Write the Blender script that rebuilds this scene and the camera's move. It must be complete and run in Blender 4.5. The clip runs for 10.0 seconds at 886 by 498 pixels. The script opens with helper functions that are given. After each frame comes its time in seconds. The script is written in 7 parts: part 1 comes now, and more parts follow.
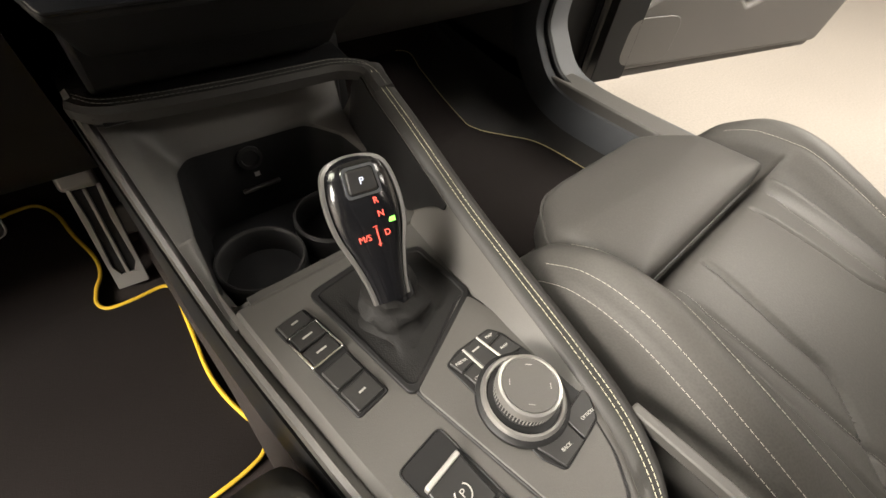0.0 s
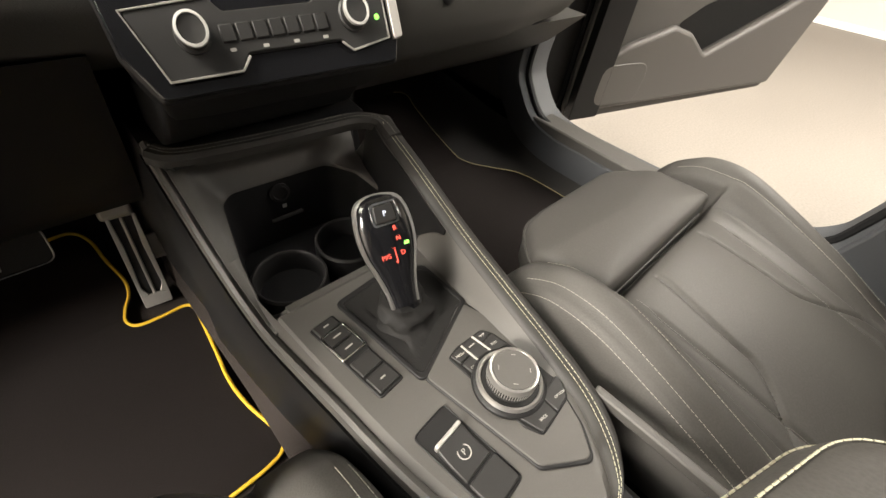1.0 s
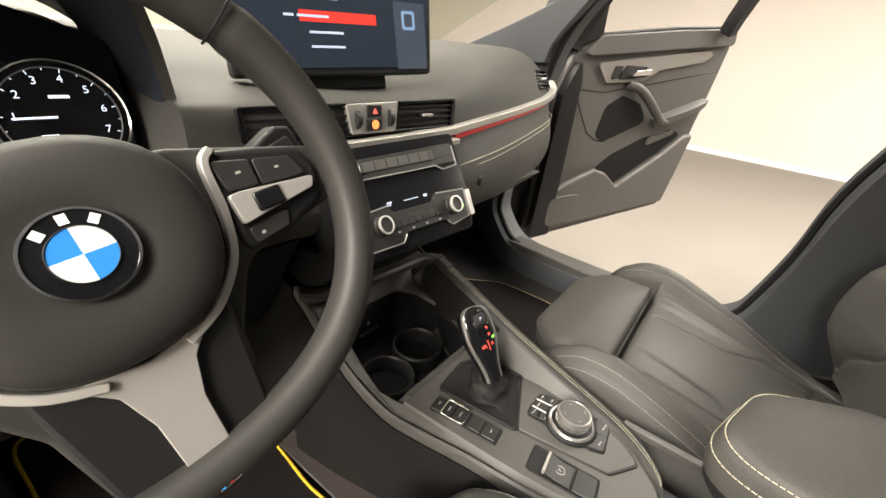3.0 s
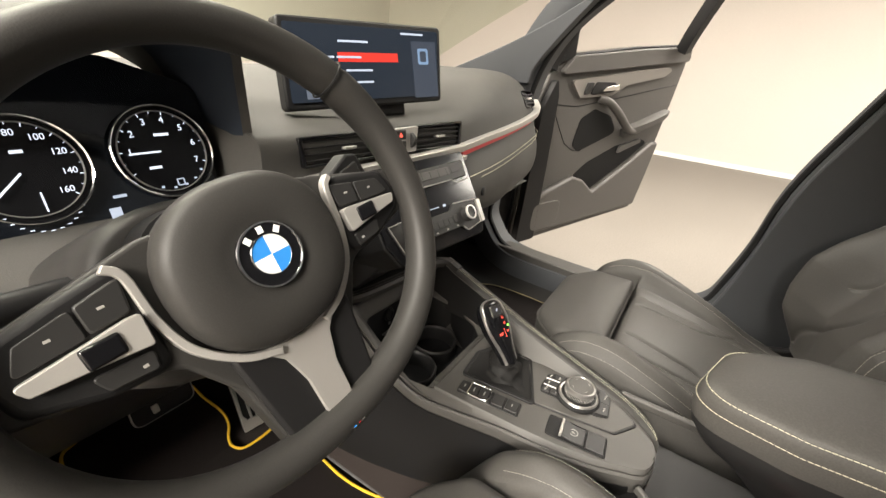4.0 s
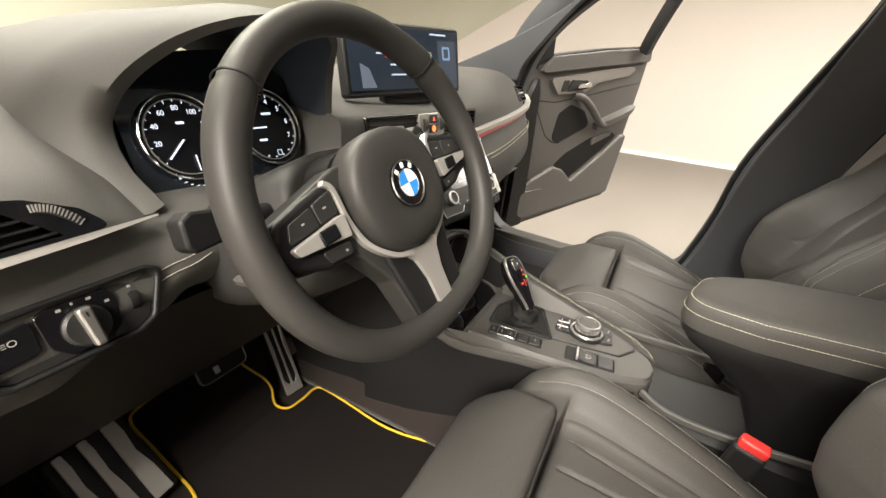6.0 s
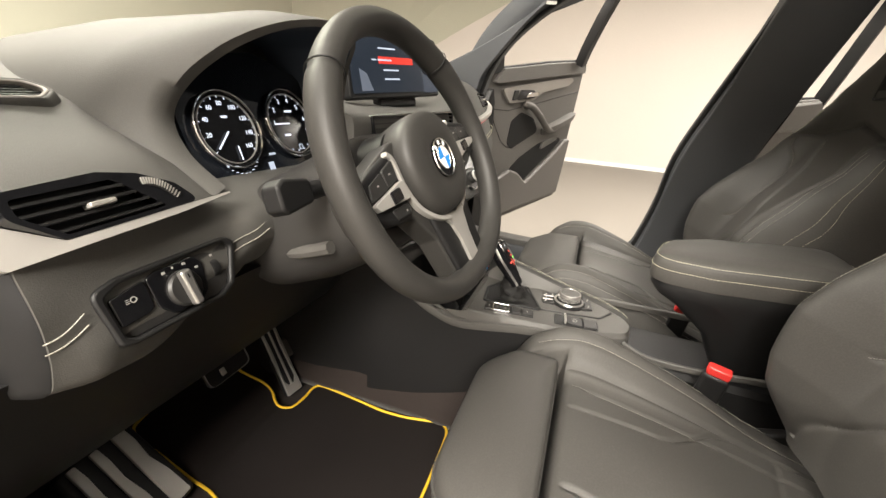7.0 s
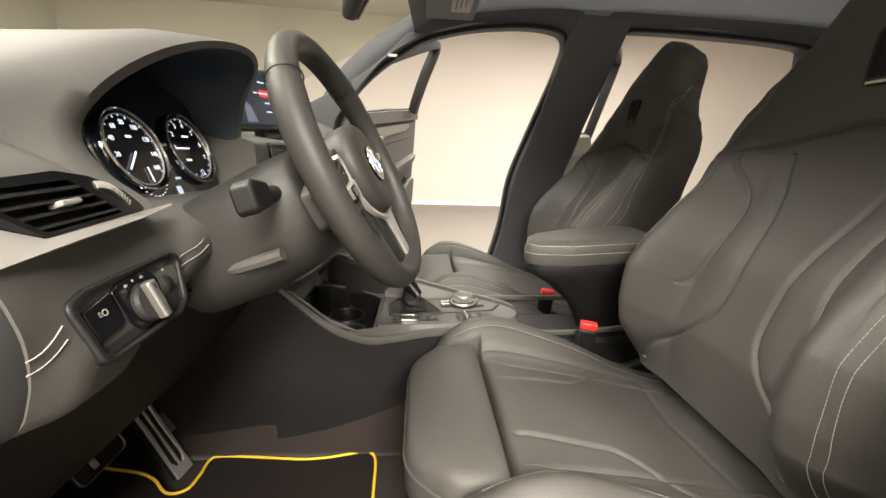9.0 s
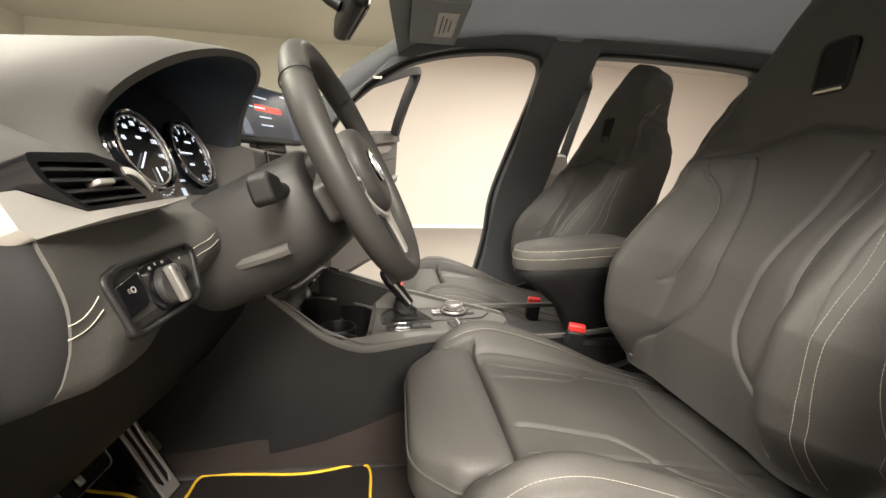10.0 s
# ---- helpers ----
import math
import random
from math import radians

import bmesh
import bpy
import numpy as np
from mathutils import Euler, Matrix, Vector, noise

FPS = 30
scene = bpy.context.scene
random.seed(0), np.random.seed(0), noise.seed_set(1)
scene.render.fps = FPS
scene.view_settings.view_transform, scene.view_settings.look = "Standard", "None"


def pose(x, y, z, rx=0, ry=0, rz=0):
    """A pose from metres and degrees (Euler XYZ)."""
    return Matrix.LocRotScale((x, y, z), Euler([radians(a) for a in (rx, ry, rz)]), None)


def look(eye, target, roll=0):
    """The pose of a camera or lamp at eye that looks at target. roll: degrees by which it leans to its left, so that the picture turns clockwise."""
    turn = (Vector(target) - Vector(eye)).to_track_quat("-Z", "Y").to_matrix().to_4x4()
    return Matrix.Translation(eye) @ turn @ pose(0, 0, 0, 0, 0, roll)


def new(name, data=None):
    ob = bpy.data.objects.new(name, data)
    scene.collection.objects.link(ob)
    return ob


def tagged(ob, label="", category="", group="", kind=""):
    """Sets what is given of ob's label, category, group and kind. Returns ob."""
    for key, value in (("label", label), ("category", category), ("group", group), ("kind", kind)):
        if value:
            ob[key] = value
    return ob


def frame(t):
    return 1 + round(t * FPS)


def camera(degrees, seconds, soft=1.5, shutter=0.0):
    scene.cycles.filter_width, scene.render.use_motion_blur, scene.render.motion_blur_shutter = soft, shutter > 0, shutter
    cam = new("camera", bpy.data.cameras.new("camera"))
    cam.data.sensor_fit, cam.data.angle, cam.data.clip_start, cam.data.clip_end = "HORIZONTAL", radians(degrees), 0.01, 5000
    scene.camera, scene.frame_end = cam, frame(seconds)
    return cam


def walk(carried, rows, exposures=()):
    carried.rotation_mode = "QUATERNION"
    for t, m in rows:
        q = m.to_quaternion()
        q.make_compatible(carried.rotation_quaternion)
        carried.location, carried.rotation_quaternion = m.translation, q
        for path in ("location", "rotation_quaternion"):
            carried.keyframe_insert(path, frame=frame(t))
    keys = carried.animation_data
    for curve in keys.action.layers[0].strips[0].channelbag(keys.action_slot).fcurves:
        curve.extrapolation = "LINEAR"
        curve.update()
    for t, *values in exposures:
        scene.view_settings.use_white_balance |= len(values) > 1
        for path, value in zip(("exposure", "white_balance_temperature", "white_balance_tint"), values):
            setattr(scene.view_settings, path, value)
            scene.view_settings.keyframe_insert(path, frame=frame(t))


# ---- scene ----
cam = camera(95.4, 10.0)
PATH = [
    (0, (-0.1, -0.144, 0.898), (0.896, 0.775, -0.573), 7.9),
    (0.5, (-0.113, -0.17, 0.909), (0.892, 0.74, -0.561), 8.3),
    (1, (-0.157, -0.182, 0.956), (0.929, 0.777, -0.423), 8.4),
    (1.5, (-0.198, -0.176, 0.98), (0.995, 0.842, -0.261), 8.1),
    (2, (-0.268, -0.164, 0.992), (1.029, 0.885, -0.113), 7.5),
    (2.5, (-0.346, -0.165, 1.036), (1.052, 0.871, 0.048), 7.6),
    (4, (-0.531, -0.156, 1.093), (1.026, 0.764, 0.24), 6.6),
    (4.5, (-0.575, -0.148, 1.095), (1.0, 0.745, 0.246), 6.3),
    (5, (-0.622, -0.146, 1.09), (0.964, 0.725, 0.238), 6.4),
    (5.5, (-0.655, -0.149, 1.081), (0.947, 0.701, 0.239), 6.3),
    (7, (-0.835, -0.092, 1.03), (0.932, 0.503, 0.306), 4.8),
    (7.5, (-0.857, -0.072, 1.017), (0.982, 0.326, 0.339), 4.3),
    (8, (-0.877, -0.05, 1.003), (1.017, 0.141, 0.389), 3.5),
    (8.5, (-0.898, -0.024, 0.99), (1.028, -0.02, 0.453), 2.9),
    (9, (-0.933, 0.01, 0.972), (1.012, -0.115, 0.521), 2.2),
    (9.5, (-0.95, 0.027, 0.948), (1.005, -0.17, 0.576), 1.9),
    (10, (-0.963, 0.039, 0.938), (0.997, -0.187, 0.61), 1.6),
]
walk(cam, [(t, look(eye, target, roll)) for t, eye, target, roll in PATH],
     exposures=((0, 1.5), (1.5, 1.48), (2.5, 1.38), (4.5, 1.22), (5.5, 1.20), (7.0, 1.23), (10, 1.26)))

# ---- world, lights, exposure ----
world = bpy.data.worlds.new("World")
scene.world = world
world.use_nodes = True
world.node_tree.nodes["Background"].inputs["Color"].default_value = (0.9, 0.88, 0.82, 1)
world.node_tree.nodes["Background"].inputs["Strength"].default_value = 0.05
scene.view_settings.exposure = 0.0
ROOM_TURN = 4.0
ROOM = pose(0, 0, 0, 0, 0, ROOM_TURN)
LAMP_SPOTS = [(0.2, 2.5, 155.0), (-4.5, -0.4, 430.0), (-2.3, 0.6, 150.0), (2.3, -0.9, 100.0), (3.6, -3.2, 130.0)]
for lx, ly, power in LAMP_SPOTS:
    lamp = bpy.data.lights.new("ceiling_lamp", "AREA")
    lamp.shape, lamp.size, lamp.size_y, lamp.energy, lamp.color = "RECTANGLE", 2.6, 1.2, power, (1.0, 0.93, 0.83)
    new("ceiling_lamp", lamp).matrix_basis = ROOM @ pose(lx, ly, 3.30)


# ---- helpers ----
def V(*a):
    return Vector(a)


def lerp_table(table, x):
    """Smooth look-up in a table of (x, value)."""
    if x <= table[0][0]:
        return table[0][1]
    for (a, p), (b, q) in zip(table, table[1:]):
        if x <= b:
            u = (x - a) / (b - a)
            u = u * u * (3 - 2 * u) * 0.5 + u * 0.5
            return p + (q - p) * u
    return table[-1][1]


def glide(table, x):
    """Look-up in a table of (x, value) along a smooth curve through its points."""
    if x <= table[0][0]:
        return table[0][1]
    n = len(table)
    slope = [(table[min(k + 1, n - 1)][1] - table[max(k - 1, 0)][1]) / (table[min(k + 1, n - 1)][0] - table[max(k - 1, 0)][0]) for k in range(n)]
    for k in range(n - 1):
        (a, p), (b, q) = table[k], table[k + 1]
        if x <= b:
            h, u = b - a, (x - a) / (b - a)
            return p * (1 + 2 * u) * (1 - u) ** 2 + slope[k] * h * u * (1 - u) ** 2 + q * u * u * (3 - 2 * u) + slope[k + 1] * h * u * u * (u - 1)
    return table[-1][1]


def step(a, b, x):
    u = min(1.0, max(0.0, (x - a) / (b - a)))
    return u * u * (3 - 2 * u)


def thing(name, label, category, at=(0, 0, 0), group="", kind=""):
    ob = new(name)
    ob.matrix_basis = Matrix.Translation(at)
    ob.empty_display_size = 0.05
    return tagged(ob, label, category, group, kind)


def part(name, bm, material, parent=None, label="", angle=38, bevel=0.0, sub=0, at=None, segs=2):
    """Links a bmesh as one mesh object under a thing or a part; at: a matrix for its points."""
    if at is not None:
        bm.transform(at)
    bmesh.ops.recalc_face_normals(bm, faces=bm.faces)
    me = bpy.data.meshes.new(name)
    bm.to_mesh(me)
    bm.free()
    me.materials.append(material)
    me.shade_smooth()
    me.set_sharp_from_angle(angle=radians(angle))
    ob = new(name, me)
    if parent is not None:
        ob.parent = parent
        if parent.type == "EMPTY":
            ob.matrix_parent_inverse = parent.matrix_basis.inverted()
    if bevel:
        m = ob.modifiers.new("Bevel", "BEVEL")
        m.width, m.segments, m.limit_method, m.angle_limit = bevel, segs, "ANGLE", radians(35)
        m.harden_normals = False
    if sub:
        m = ob.modifiers.new("Subsurf", "SUBSURF")
        m.levels = m.render_levels = sub
    if label:
        ob["label"] = label
    return ob


def box(sx, sy, sz, at=(0, 0, 0)):
    bm = bmesh.new()
    bmesh.ops.create_cube(bm, size=1.0)
    bm.transform(Matrix.Translation(at) @ Matrix.Diagonal((sx, sy, sz, 1)))
    return bm


def loft(rings, closed=True, caps=True, loop=False):
    """A skin over rings of points."""
    bm = bmesh.new()
    vs = [[bm.verts.new(p) for p in r] for r in rings]
    pairs = list(zip(vs, vs[1:])) + ([(vs[-1], vs[0])] if loop else [])
    n = len(rings[0])
    for a, b in pairs:
        for i in range(n if closed else n - 1):
            j = (i + 1) % n
            bm.faces.new((a[i], a[j], b[j], b[i]))
    if caps and closed and not loop:
        bm.faces.new(vs[0][::-1])
        bm.faces.new(vs[-1])
    return bm


def rpoly(pts, r=0.01, n=5):
    """A polygon of 2D points with rounded corners; a point may carry its own radius."""
    out = []
    m = len(pts)
    for i in range(m):
        p, a, b = pts[i], pts[i - 1], pts[(i + 1) % m]
        rad = p[2] if len(p) > 2 else r
        p, a, b = V(*p[:2]), V(*a[:2]), V(*b[:2])
        da, db = (a - p), (b - p)
        la, lb = da.length, db.length
        da.normalize(), db.normalize()
        half = max(0.05, da.angle(db, 1.0) / 2)
        d = min(rad / math.tan(half), la * 0.45, lb * 0.45)
        s, e = p + da * d, p + db * d
        for k in range(n + 1):
            u = k / n
            out.append(s * (1 - u) ** 2 + p * 2 * u * (1 - u) + e * u ** 2)
    return out


def slab(outline, z0, z1):
    """A prism over a 2D outline."""
    bm = bmesh.new()
    lo = [bm.verts.new((p[0], p[1], z0)) for p in outline]
    hi = [bm.verts.new((p[0], p[1], z1)) for p in outline]
    n = len(outline)
    for i in range(n):
        j = (i + 1) % n
        bm.faces.new((lo[i], lo[j], hi[j], hi[i]))
    bm.faces.new(lo[::-1])
    bm.faces.new(hi)
    return bm


def ring_slab(outer, inner, z0, z1):
    """A flat frame between two outlines with as many points."""
    return loft([[V(p[0], p[1], z0) for p in outer], [V(p[0], p[1], z1) for p in outer],
                 [V(p[0], p[1], z1) for p in inner], [V(p[0], p[1], z0) for p in inner]], caps=False, loop=True)


def circle(r, n=32, cx=0.0, cy=0.0, ry=None):
    return [V(cx + r * math.cos(2 * math.pi * k / n), cy + (ry or r) * math.sin(2 * math.pi * k / n)) for k in range(n)]


def lathe(profile, n=40):
    """Spun round z: a list of (radius, z)."""
    return loft([[V(r * math.cos(2 * math.pi * k / n), r * math.sin(2 * math.pi * k / n), z) for k in range(n)] for r, z in profile])


def curve_through(pts, n=8, closed=False):
    """Catmull-Rom through points."""
    pts = [Vector(p) for p in pts]
    m = len(pts)
    out = []
    for i in range(m if closed else m - 1):
        p1, p2 = pts[i], pts[(i + 1) % m]
        p0 = pts[i - 1] if (closed or i > 0) else p1 + (p1 - p2)
        p3 = pts[(i + 2) % m] if (closed or i + 2 < m) else p2 + (p2 - p1)
        for k in range(n):
            u = k / n
            out.append(0.5 * (2 * p1 + (p2 - p0) * u + (2 * p0 - 5 * p1 + 4 * p2 - p3) * u * u + (3 * p1 - p0 - 3 * p2 + p3) * u ** 3))
    if not closed:
        out.append(pts[-1])
    return out


def sweep(path, section, closed=False, up=(0, 0, 1), caps=True, scale=None):
    """A section of (side, up) points swept along a path."""
    up = Vector(up)
    rings, m = [], len(path)
    for i, p in enumerate(path):
        a = path[i - 1] if (closed or i > 0) else p
        b = path[(i + 1) % m] if (closed or i + 1 < m) else p
        d = (b - a).normalized()
        side = d.cross(up)
        side = side.normalized() if side.length > 1e-5 else V(1, 0, 0)
        u = side.cross(d).normalized()
        k = scale(i / max(1, m - 1)) if scale else 1.0
        rings.append([p + side * s * k + u * t * k for s, t in section])
    return loft(rings, caps=caps, loop=closed)


def disc_section(r, n=10, ry=None):
    return [(p.x, p.y) for p in circle(r, n, ry=ry)]


def tube(path, r, n=10, closed=False, up=(0, 0, 1), scale=None):
    return sweep([Vector(p) for p in path], disc_section(r, n), closed, up, scale=scale)


def resample(path, gap):
    out, left = [path[0].copy()], gap
    for a, b in zip(path, path[1:]):
        d, done = (b - a).length, 0.0
        while d - done >= left:
            done += left
            out.append(a.lerp(b, done / d))
            left = gap
        left -= d - done
    return out


def stitches(path, gap=0.0055, length=0.0040, r=0.00052, closed=False):
    """A row of short threads along a path, in one mesh."""
    pts = resample([Vector(p) for p in path], gap)
    bm = bmesh.new()
    for a, b in zip(pts, pts[1:]):
        d = (b - a).normalized()
        c = (a + b) / 2
        s = d.orthogonal().normalized()
        t = d.cross(s)
        e = [c + d * length * q for q in (-0.5, 0.5)]
        ring = [[bm.verts.new(p + (s * math.cos(w) + t * math.sin(w)) * r) for w in (0.4, 1.97, 3.54, 5.11)] for p in e]
        for i in range(4):
            bm.faces.new((ring[0][i], ring[0][(i + 1) % 4], ring[1][(i + 1) % 4], ring[1][i]))
        bm.faces.new(ring[0][::-1])
        bm.faces.new(ring[1])
    return bm


def merge(*bms):
    out = bmesh.new()
    for b in bms:
        me = bpy.data.meshes.new("tmp")
        b.to_mesh(me)
        out.from_mesh(me)
        bpy.data.meshes.remove(me)
        b.free()
    return out


def lettering(text, size, at, material, parent, name="lettering", depth=0.0002):
    cu = bpy.data.curves.new(name, "FONT")
    cu.body, cu.size, cu.align_x, cu.align_y, cu.extrude = text, size, "CENTER", "CENTER", depth
    tmp = bpy.data.objects.new(name, cu)
    me = bpy.data.meshes.new_from_object(tmp)
    bpy.data.objects.remove(tmp)
    bm = bmesh.new()
    bm.from_mesh(me)
    bpy.data.meshes.remove(me)
    return part(name, bm, material, parent, at=at)


def frame_of(origin, x, up):
    """A matrix with its x axis along x, its y axis near up, its z axis out of the plane."""
    x = Vector(x).normalized()
    z = x.cross(Vector(up)).normalized()
    y = z.cross(x)
    return Matrix(((x.x, y.x, z.x, origin[0]), (x.y, y.y, z.y, origin[1]), (x.z, y.z, z.z, origin[2]), (0, 0, 0, 1)))


# ---- materials ----
def material(name, colour, rough=0.5, metal=0.0, vary=0.15, grain=0.0, grain_size=0.001, stain=0.12, stain_size=0.25,
             gloss=0.5, coat=0.0, kind="noise", rough_vary=0.08, sheen=0.0):
    """A procedural surface with variation at two scales and fine relief (grain: depth in metres)."""
    m = bpy.data.materials.new(name)
    m.use_nodes = True
    nt = m.node_tree
    b = nt.nodes["Principled BSDF"]
    b.inputs["Metallic"].default_value = metal
    b.inputs["Specular IOR Level"].default_value = gloss
    b.inputs["Coat Weight"].default_value = coat
    b.inputs["Coat Roughness"].default_value = 0.05
    if sheen:
        b.inputs["Sheen Weight"].default_value = sheen
        b.inputs["Sheen Roughness"].default_value = 0.4
    co = nt.nodes.new("ShaderNodeTexCoord")
    big = nt.nodes.new("ShaderNodeTexNoise")
    big.inputs["Scale"].default_value = 1 / stain_size
    big.inputs["Detail"].default_value = 5
    nt.links.new(co.outputs["Object"], big.inputs["Vector"])
    small = nt.nodes.new("ShaderNodeTexNoise" if kind == "noise" else "ShaderNodeTexVoronoi")
    small.inputs["Scale"].default_value = 1 / grain_size
    nt.links.new(co.outputs["Object"], small.inputs["Vector"])
    fac = small.outputs["Fac" if kind == "noise" else "Distance"]
    ramp = nt.nodes.new("ShaderNodeMix")
    ramp.data_type = "RGBA"
    lo = [max(0.0, c * (1 - stain)) for c in colour]
    hi = [min(1.0, c * (1 + stain)) for c in colour]
    ramp.inputs[6].default_value, ramp.inputs[7].default_value = (*lo, 1), (*hi, 1)
    nt.links.new(big.outputs["Fac"], ramp.inputs[0])
    fine = nt.nodes.new("ShaderNodeMix")
    fine.data_type, fine.blend_type = "RGBA", "MULTIPLY"
    fine.inputs[0].default_value = 1.0
    rng = nt.nodes.new("ShaderNodeMapRange")
    rng.inputs["To Min"].default_value, rng.inputs["To Max"].default_value = 1 - vary, 1 + vary
    nt.links.new(fac, rng.inputs["Value"])
    nt.links.new(ramp.outputs[2], fine.inputs[6])
    nt.links.new(rng.outputs[0], fine.inputs[7])
    nt.links.new(fine.outputs[2], b.inputs["Base Color"])
    rr = nt.nodes.new("ShaderNodeMapRange")
    rr.inputs["To Min"].default_value, rr.inputs["To Max"].default_value = max(0.02, rough - rough_vary), min(1.0, rough + rough_vary)
    nt.links.new(big.outputs["Fac"], rr.inputs["Value"])
    nt.links.new(rr.outputs[0], b.inputs["Roughness"])
    if grain:
        bump = nt.nodes.new("ShaderNodeBump")
        bump.inputs["Distance"].default_value = grain
        bump.inputs["Strength"].default_value = 0.6
        nt.links.new(fac, bump.inputs["Height"])
        nt.links.new(bump.outputs[0], b.inputs["Normal"])
    return m


def glowing(name, colour, strength):
    m = bpy.data.materials.new(name)
    m.use_nodes = True
    b = m.node_tree.nodes["Principled BSDF"]
    b.inputs["Base Color"].default_value = (*[c * 0.3 for c in colour], 1)
    b.inputs["Emission Color"].default_value = (*colour, 1)
    b.inputs["Emission Strength"].default_value = strength
    b.inputs["Roughness"].default_value = 0.2
    return m


def glazing(name, tint, gloss=0.05):
    m = bpy.data.materials.new(name)
    m.use_nodes = True
    nt = m.node_tree
    nt.nodes.remove(nt.nodes["Principled BSDF"])
    out = nt.nodes["Material Output"]
    tr, gl, mix = (nt.nodes.new("ShaderNode" + k) for k in ("BsdfTransparent", "BsdfGlossy", "MixShader"))
    tr.inputs["Color"].default_value = (*tint, 1)
    gl.inputs["Roughness"].default_value = 0.01
    mix.inputs[0].default_value = gloss
    nt.links.new(tr.outputs[0], mix.inputs[1])
    nt.links.new(gl.outputs[0], mix.inputs[2])
    nt.links.new(mix.outputs[0], out.inputs["Surface"])
    return m


LEATHER = material("black leather", (0.054, 0.0515, 0.0475), 0.54, gloss=0.30, grain=0.00016, grain_size=0.0022, kind="voronoi", vary=0.12, stain=0.10)
RIM_LEATHER = material("smooth black leather", (0.027, 0.0258, 0.024), 0.50, gloss=0.28, grain=0.00007, grain_size=0.0012, kind="voronoi", vary=0.1)
SOFT = material("soft black dashboard skin", (0.060, 0.058, 0.0535), 0.62, gloss=0.3, grain=0.00018, grain_size=0.0011, kind="voronoi", vary=0.12)
PLASTIC = material("dark grey moulded plastic", (0.066, 0.063, 0.0585), 0.50, gloss=0.38, grain=0.0002, grain_size=0.0009, vary=0.12)
DARK = material("black hard plastic", (0.011, 0.0108, 0.011), 0.46, gloss=0.26, grain=0.00015, grain_size=0.001, vary=0.1)
BUTTON = material("black button plastic", (0.021, 0.0205, 0.020), 0.42, gloss=0.35, vary=0.05)
PIANO = material("gloss black lacquer", (0.006, 0.006, 0.007), 0.16, gloss=0.4, coat=0.05, vary=0.05, rough_vary=0.02)
COLUMN = material("black column plastic", (0.024, 0.023, 0.022), 0.5, gloss=0.3, grain=0.00015, grain_size=0.001, vary=0.1)
SILVER = material("satin aluminium trim", (0.41, 0.395, 0.37), 0.42, metal=0.5, vary=0.06, grain=0.00005, grain_size=0.0004)
RING = material("dark satin metal ring", (0.36, 0.35, 0.335), 0.33, metal=0.8, vary=0.06)
BRIGHT = material("bright polished ring", (0.66, 0.65, 0.62), 0.28, metal=0.4, vary=0.03)
CHROME = material("bright chrome", (0.82, 0.82, 0.82), 0.12, metal=1.0, vary=0.03)
STEEL = material("brushed steel", (0.44, 0.43, 0.41), 0.34, metal=0.6, vary=0.1, grain=0.0001, grain_size=0.0006)
CARPET = material("black-brown carpet", (0.027, 0.0215, 0.0195), 0.95, grain=0.0015, grain_size=0.0018, vary=0.4, gloss=0.1, sheen=0.15)
MATTING = material("dark velour mat", (0.0105, 0.0084, 0.0079), 0.95, grain=0.001, grain_size=0.0014, vary=0.35, gloss=0.1, sheen=0.06)
YELLOW = material("yellow woven piping", (0.66, 0.42, 0.02), 0.65, grain=0.0004, grain_size=0.001, vary=0.2)
PALE_PIPING = material("pale woven piping", (0.40, 0.33, 0.17), 0.65, grain=0.0004, grain_size=0.001, vary=0.2)
THREAD = material("pale stitching thread", (0.31, 0.30, 0.255), 0.7, vary=0.15, grain_size=0.0006)
DARK_THREAD = material("grey stitching thread", (0.16, 0.155, 0.14), 0.7, vary=0.15, grain_size=0.0006)
GOLD_THREAD = material("yellow stitching thread", (0.40, 0.385, 0.285), 0.7, vary=0.15, grain_size=0.0006)
LINING = material("anthracite headlining cloth", (0.205, 0.212, 0.222), 0.9, grain=0.0004, grain_size=0.0012, vary=0.2, gloss=0.15)
PILLAR = material("anthracite pillar trim", (0.050, 0.053, 0.058), 0.6, grain=0.0003, grain_size=0.0012, vary=0.15)
PAINT = material("dark metallic body paint", (0.022, 0.024, 0.028), 0.25, metal=0.3, coat=0.8, vary=0.05)
BOOT = material("soft black boot leather", (0.011, 0.0107, 0.0103), 0.65, gloss=0.2, grain=0.0003, grain_size=0.0014, kind="voronoi", vary=0.12)
DECOR = material("pale grey door decor", (0.21, 0.195, 0.18), 0.45, vary=0.06)
SHADEBLACK = material("blue-black hood shade", (0.020, 0.026, 0.037), 0.6, grain=0.0002, grain_size=0.001, vary=0.1, gloss=0.25)
# rubber, and flat slabs that paint the shade of hollows
RUBBER_AND_SHADE = material("black rubber seal and recess shade", (0.008, 0.008, 0.0085), 0.6, vary=0.1, gloss=0.2)
DOORSKIN = material("dark grey door lining", (0.082, 0.077, 0.072), 0.55, grain=0.0003, grain_size=0.0014, kind="voronoi", vary=0.1)
DOORHARD = material("grey hard door plastic", (0.090, 0.084, 0.078), 0.5, grain=0.0003, grain_size=0.0012, vary=0.1)
WALL = material("white painted wall", (0.64, 0.60, 0.555), 0.85, grain=0.0008, grain_size=0.02, vary=0.03, stain=0.04, stain_size=1.6, gloss=0.2)
SKIRT = material("white skirting paint", (0.84, 0.82, 0.78), 0.6, vary=0.04)
FLOOR = material("pale polished concrete", (0.205, 0.187, 0.166), 0.55, grain=0.0006, grain_size=0.012, vary=0.26, stain=0.10, stain_size=0.5)
RED = material("red buckle plastic", (0.60, 0.035, 0.03), 0.35, vary=0.06)
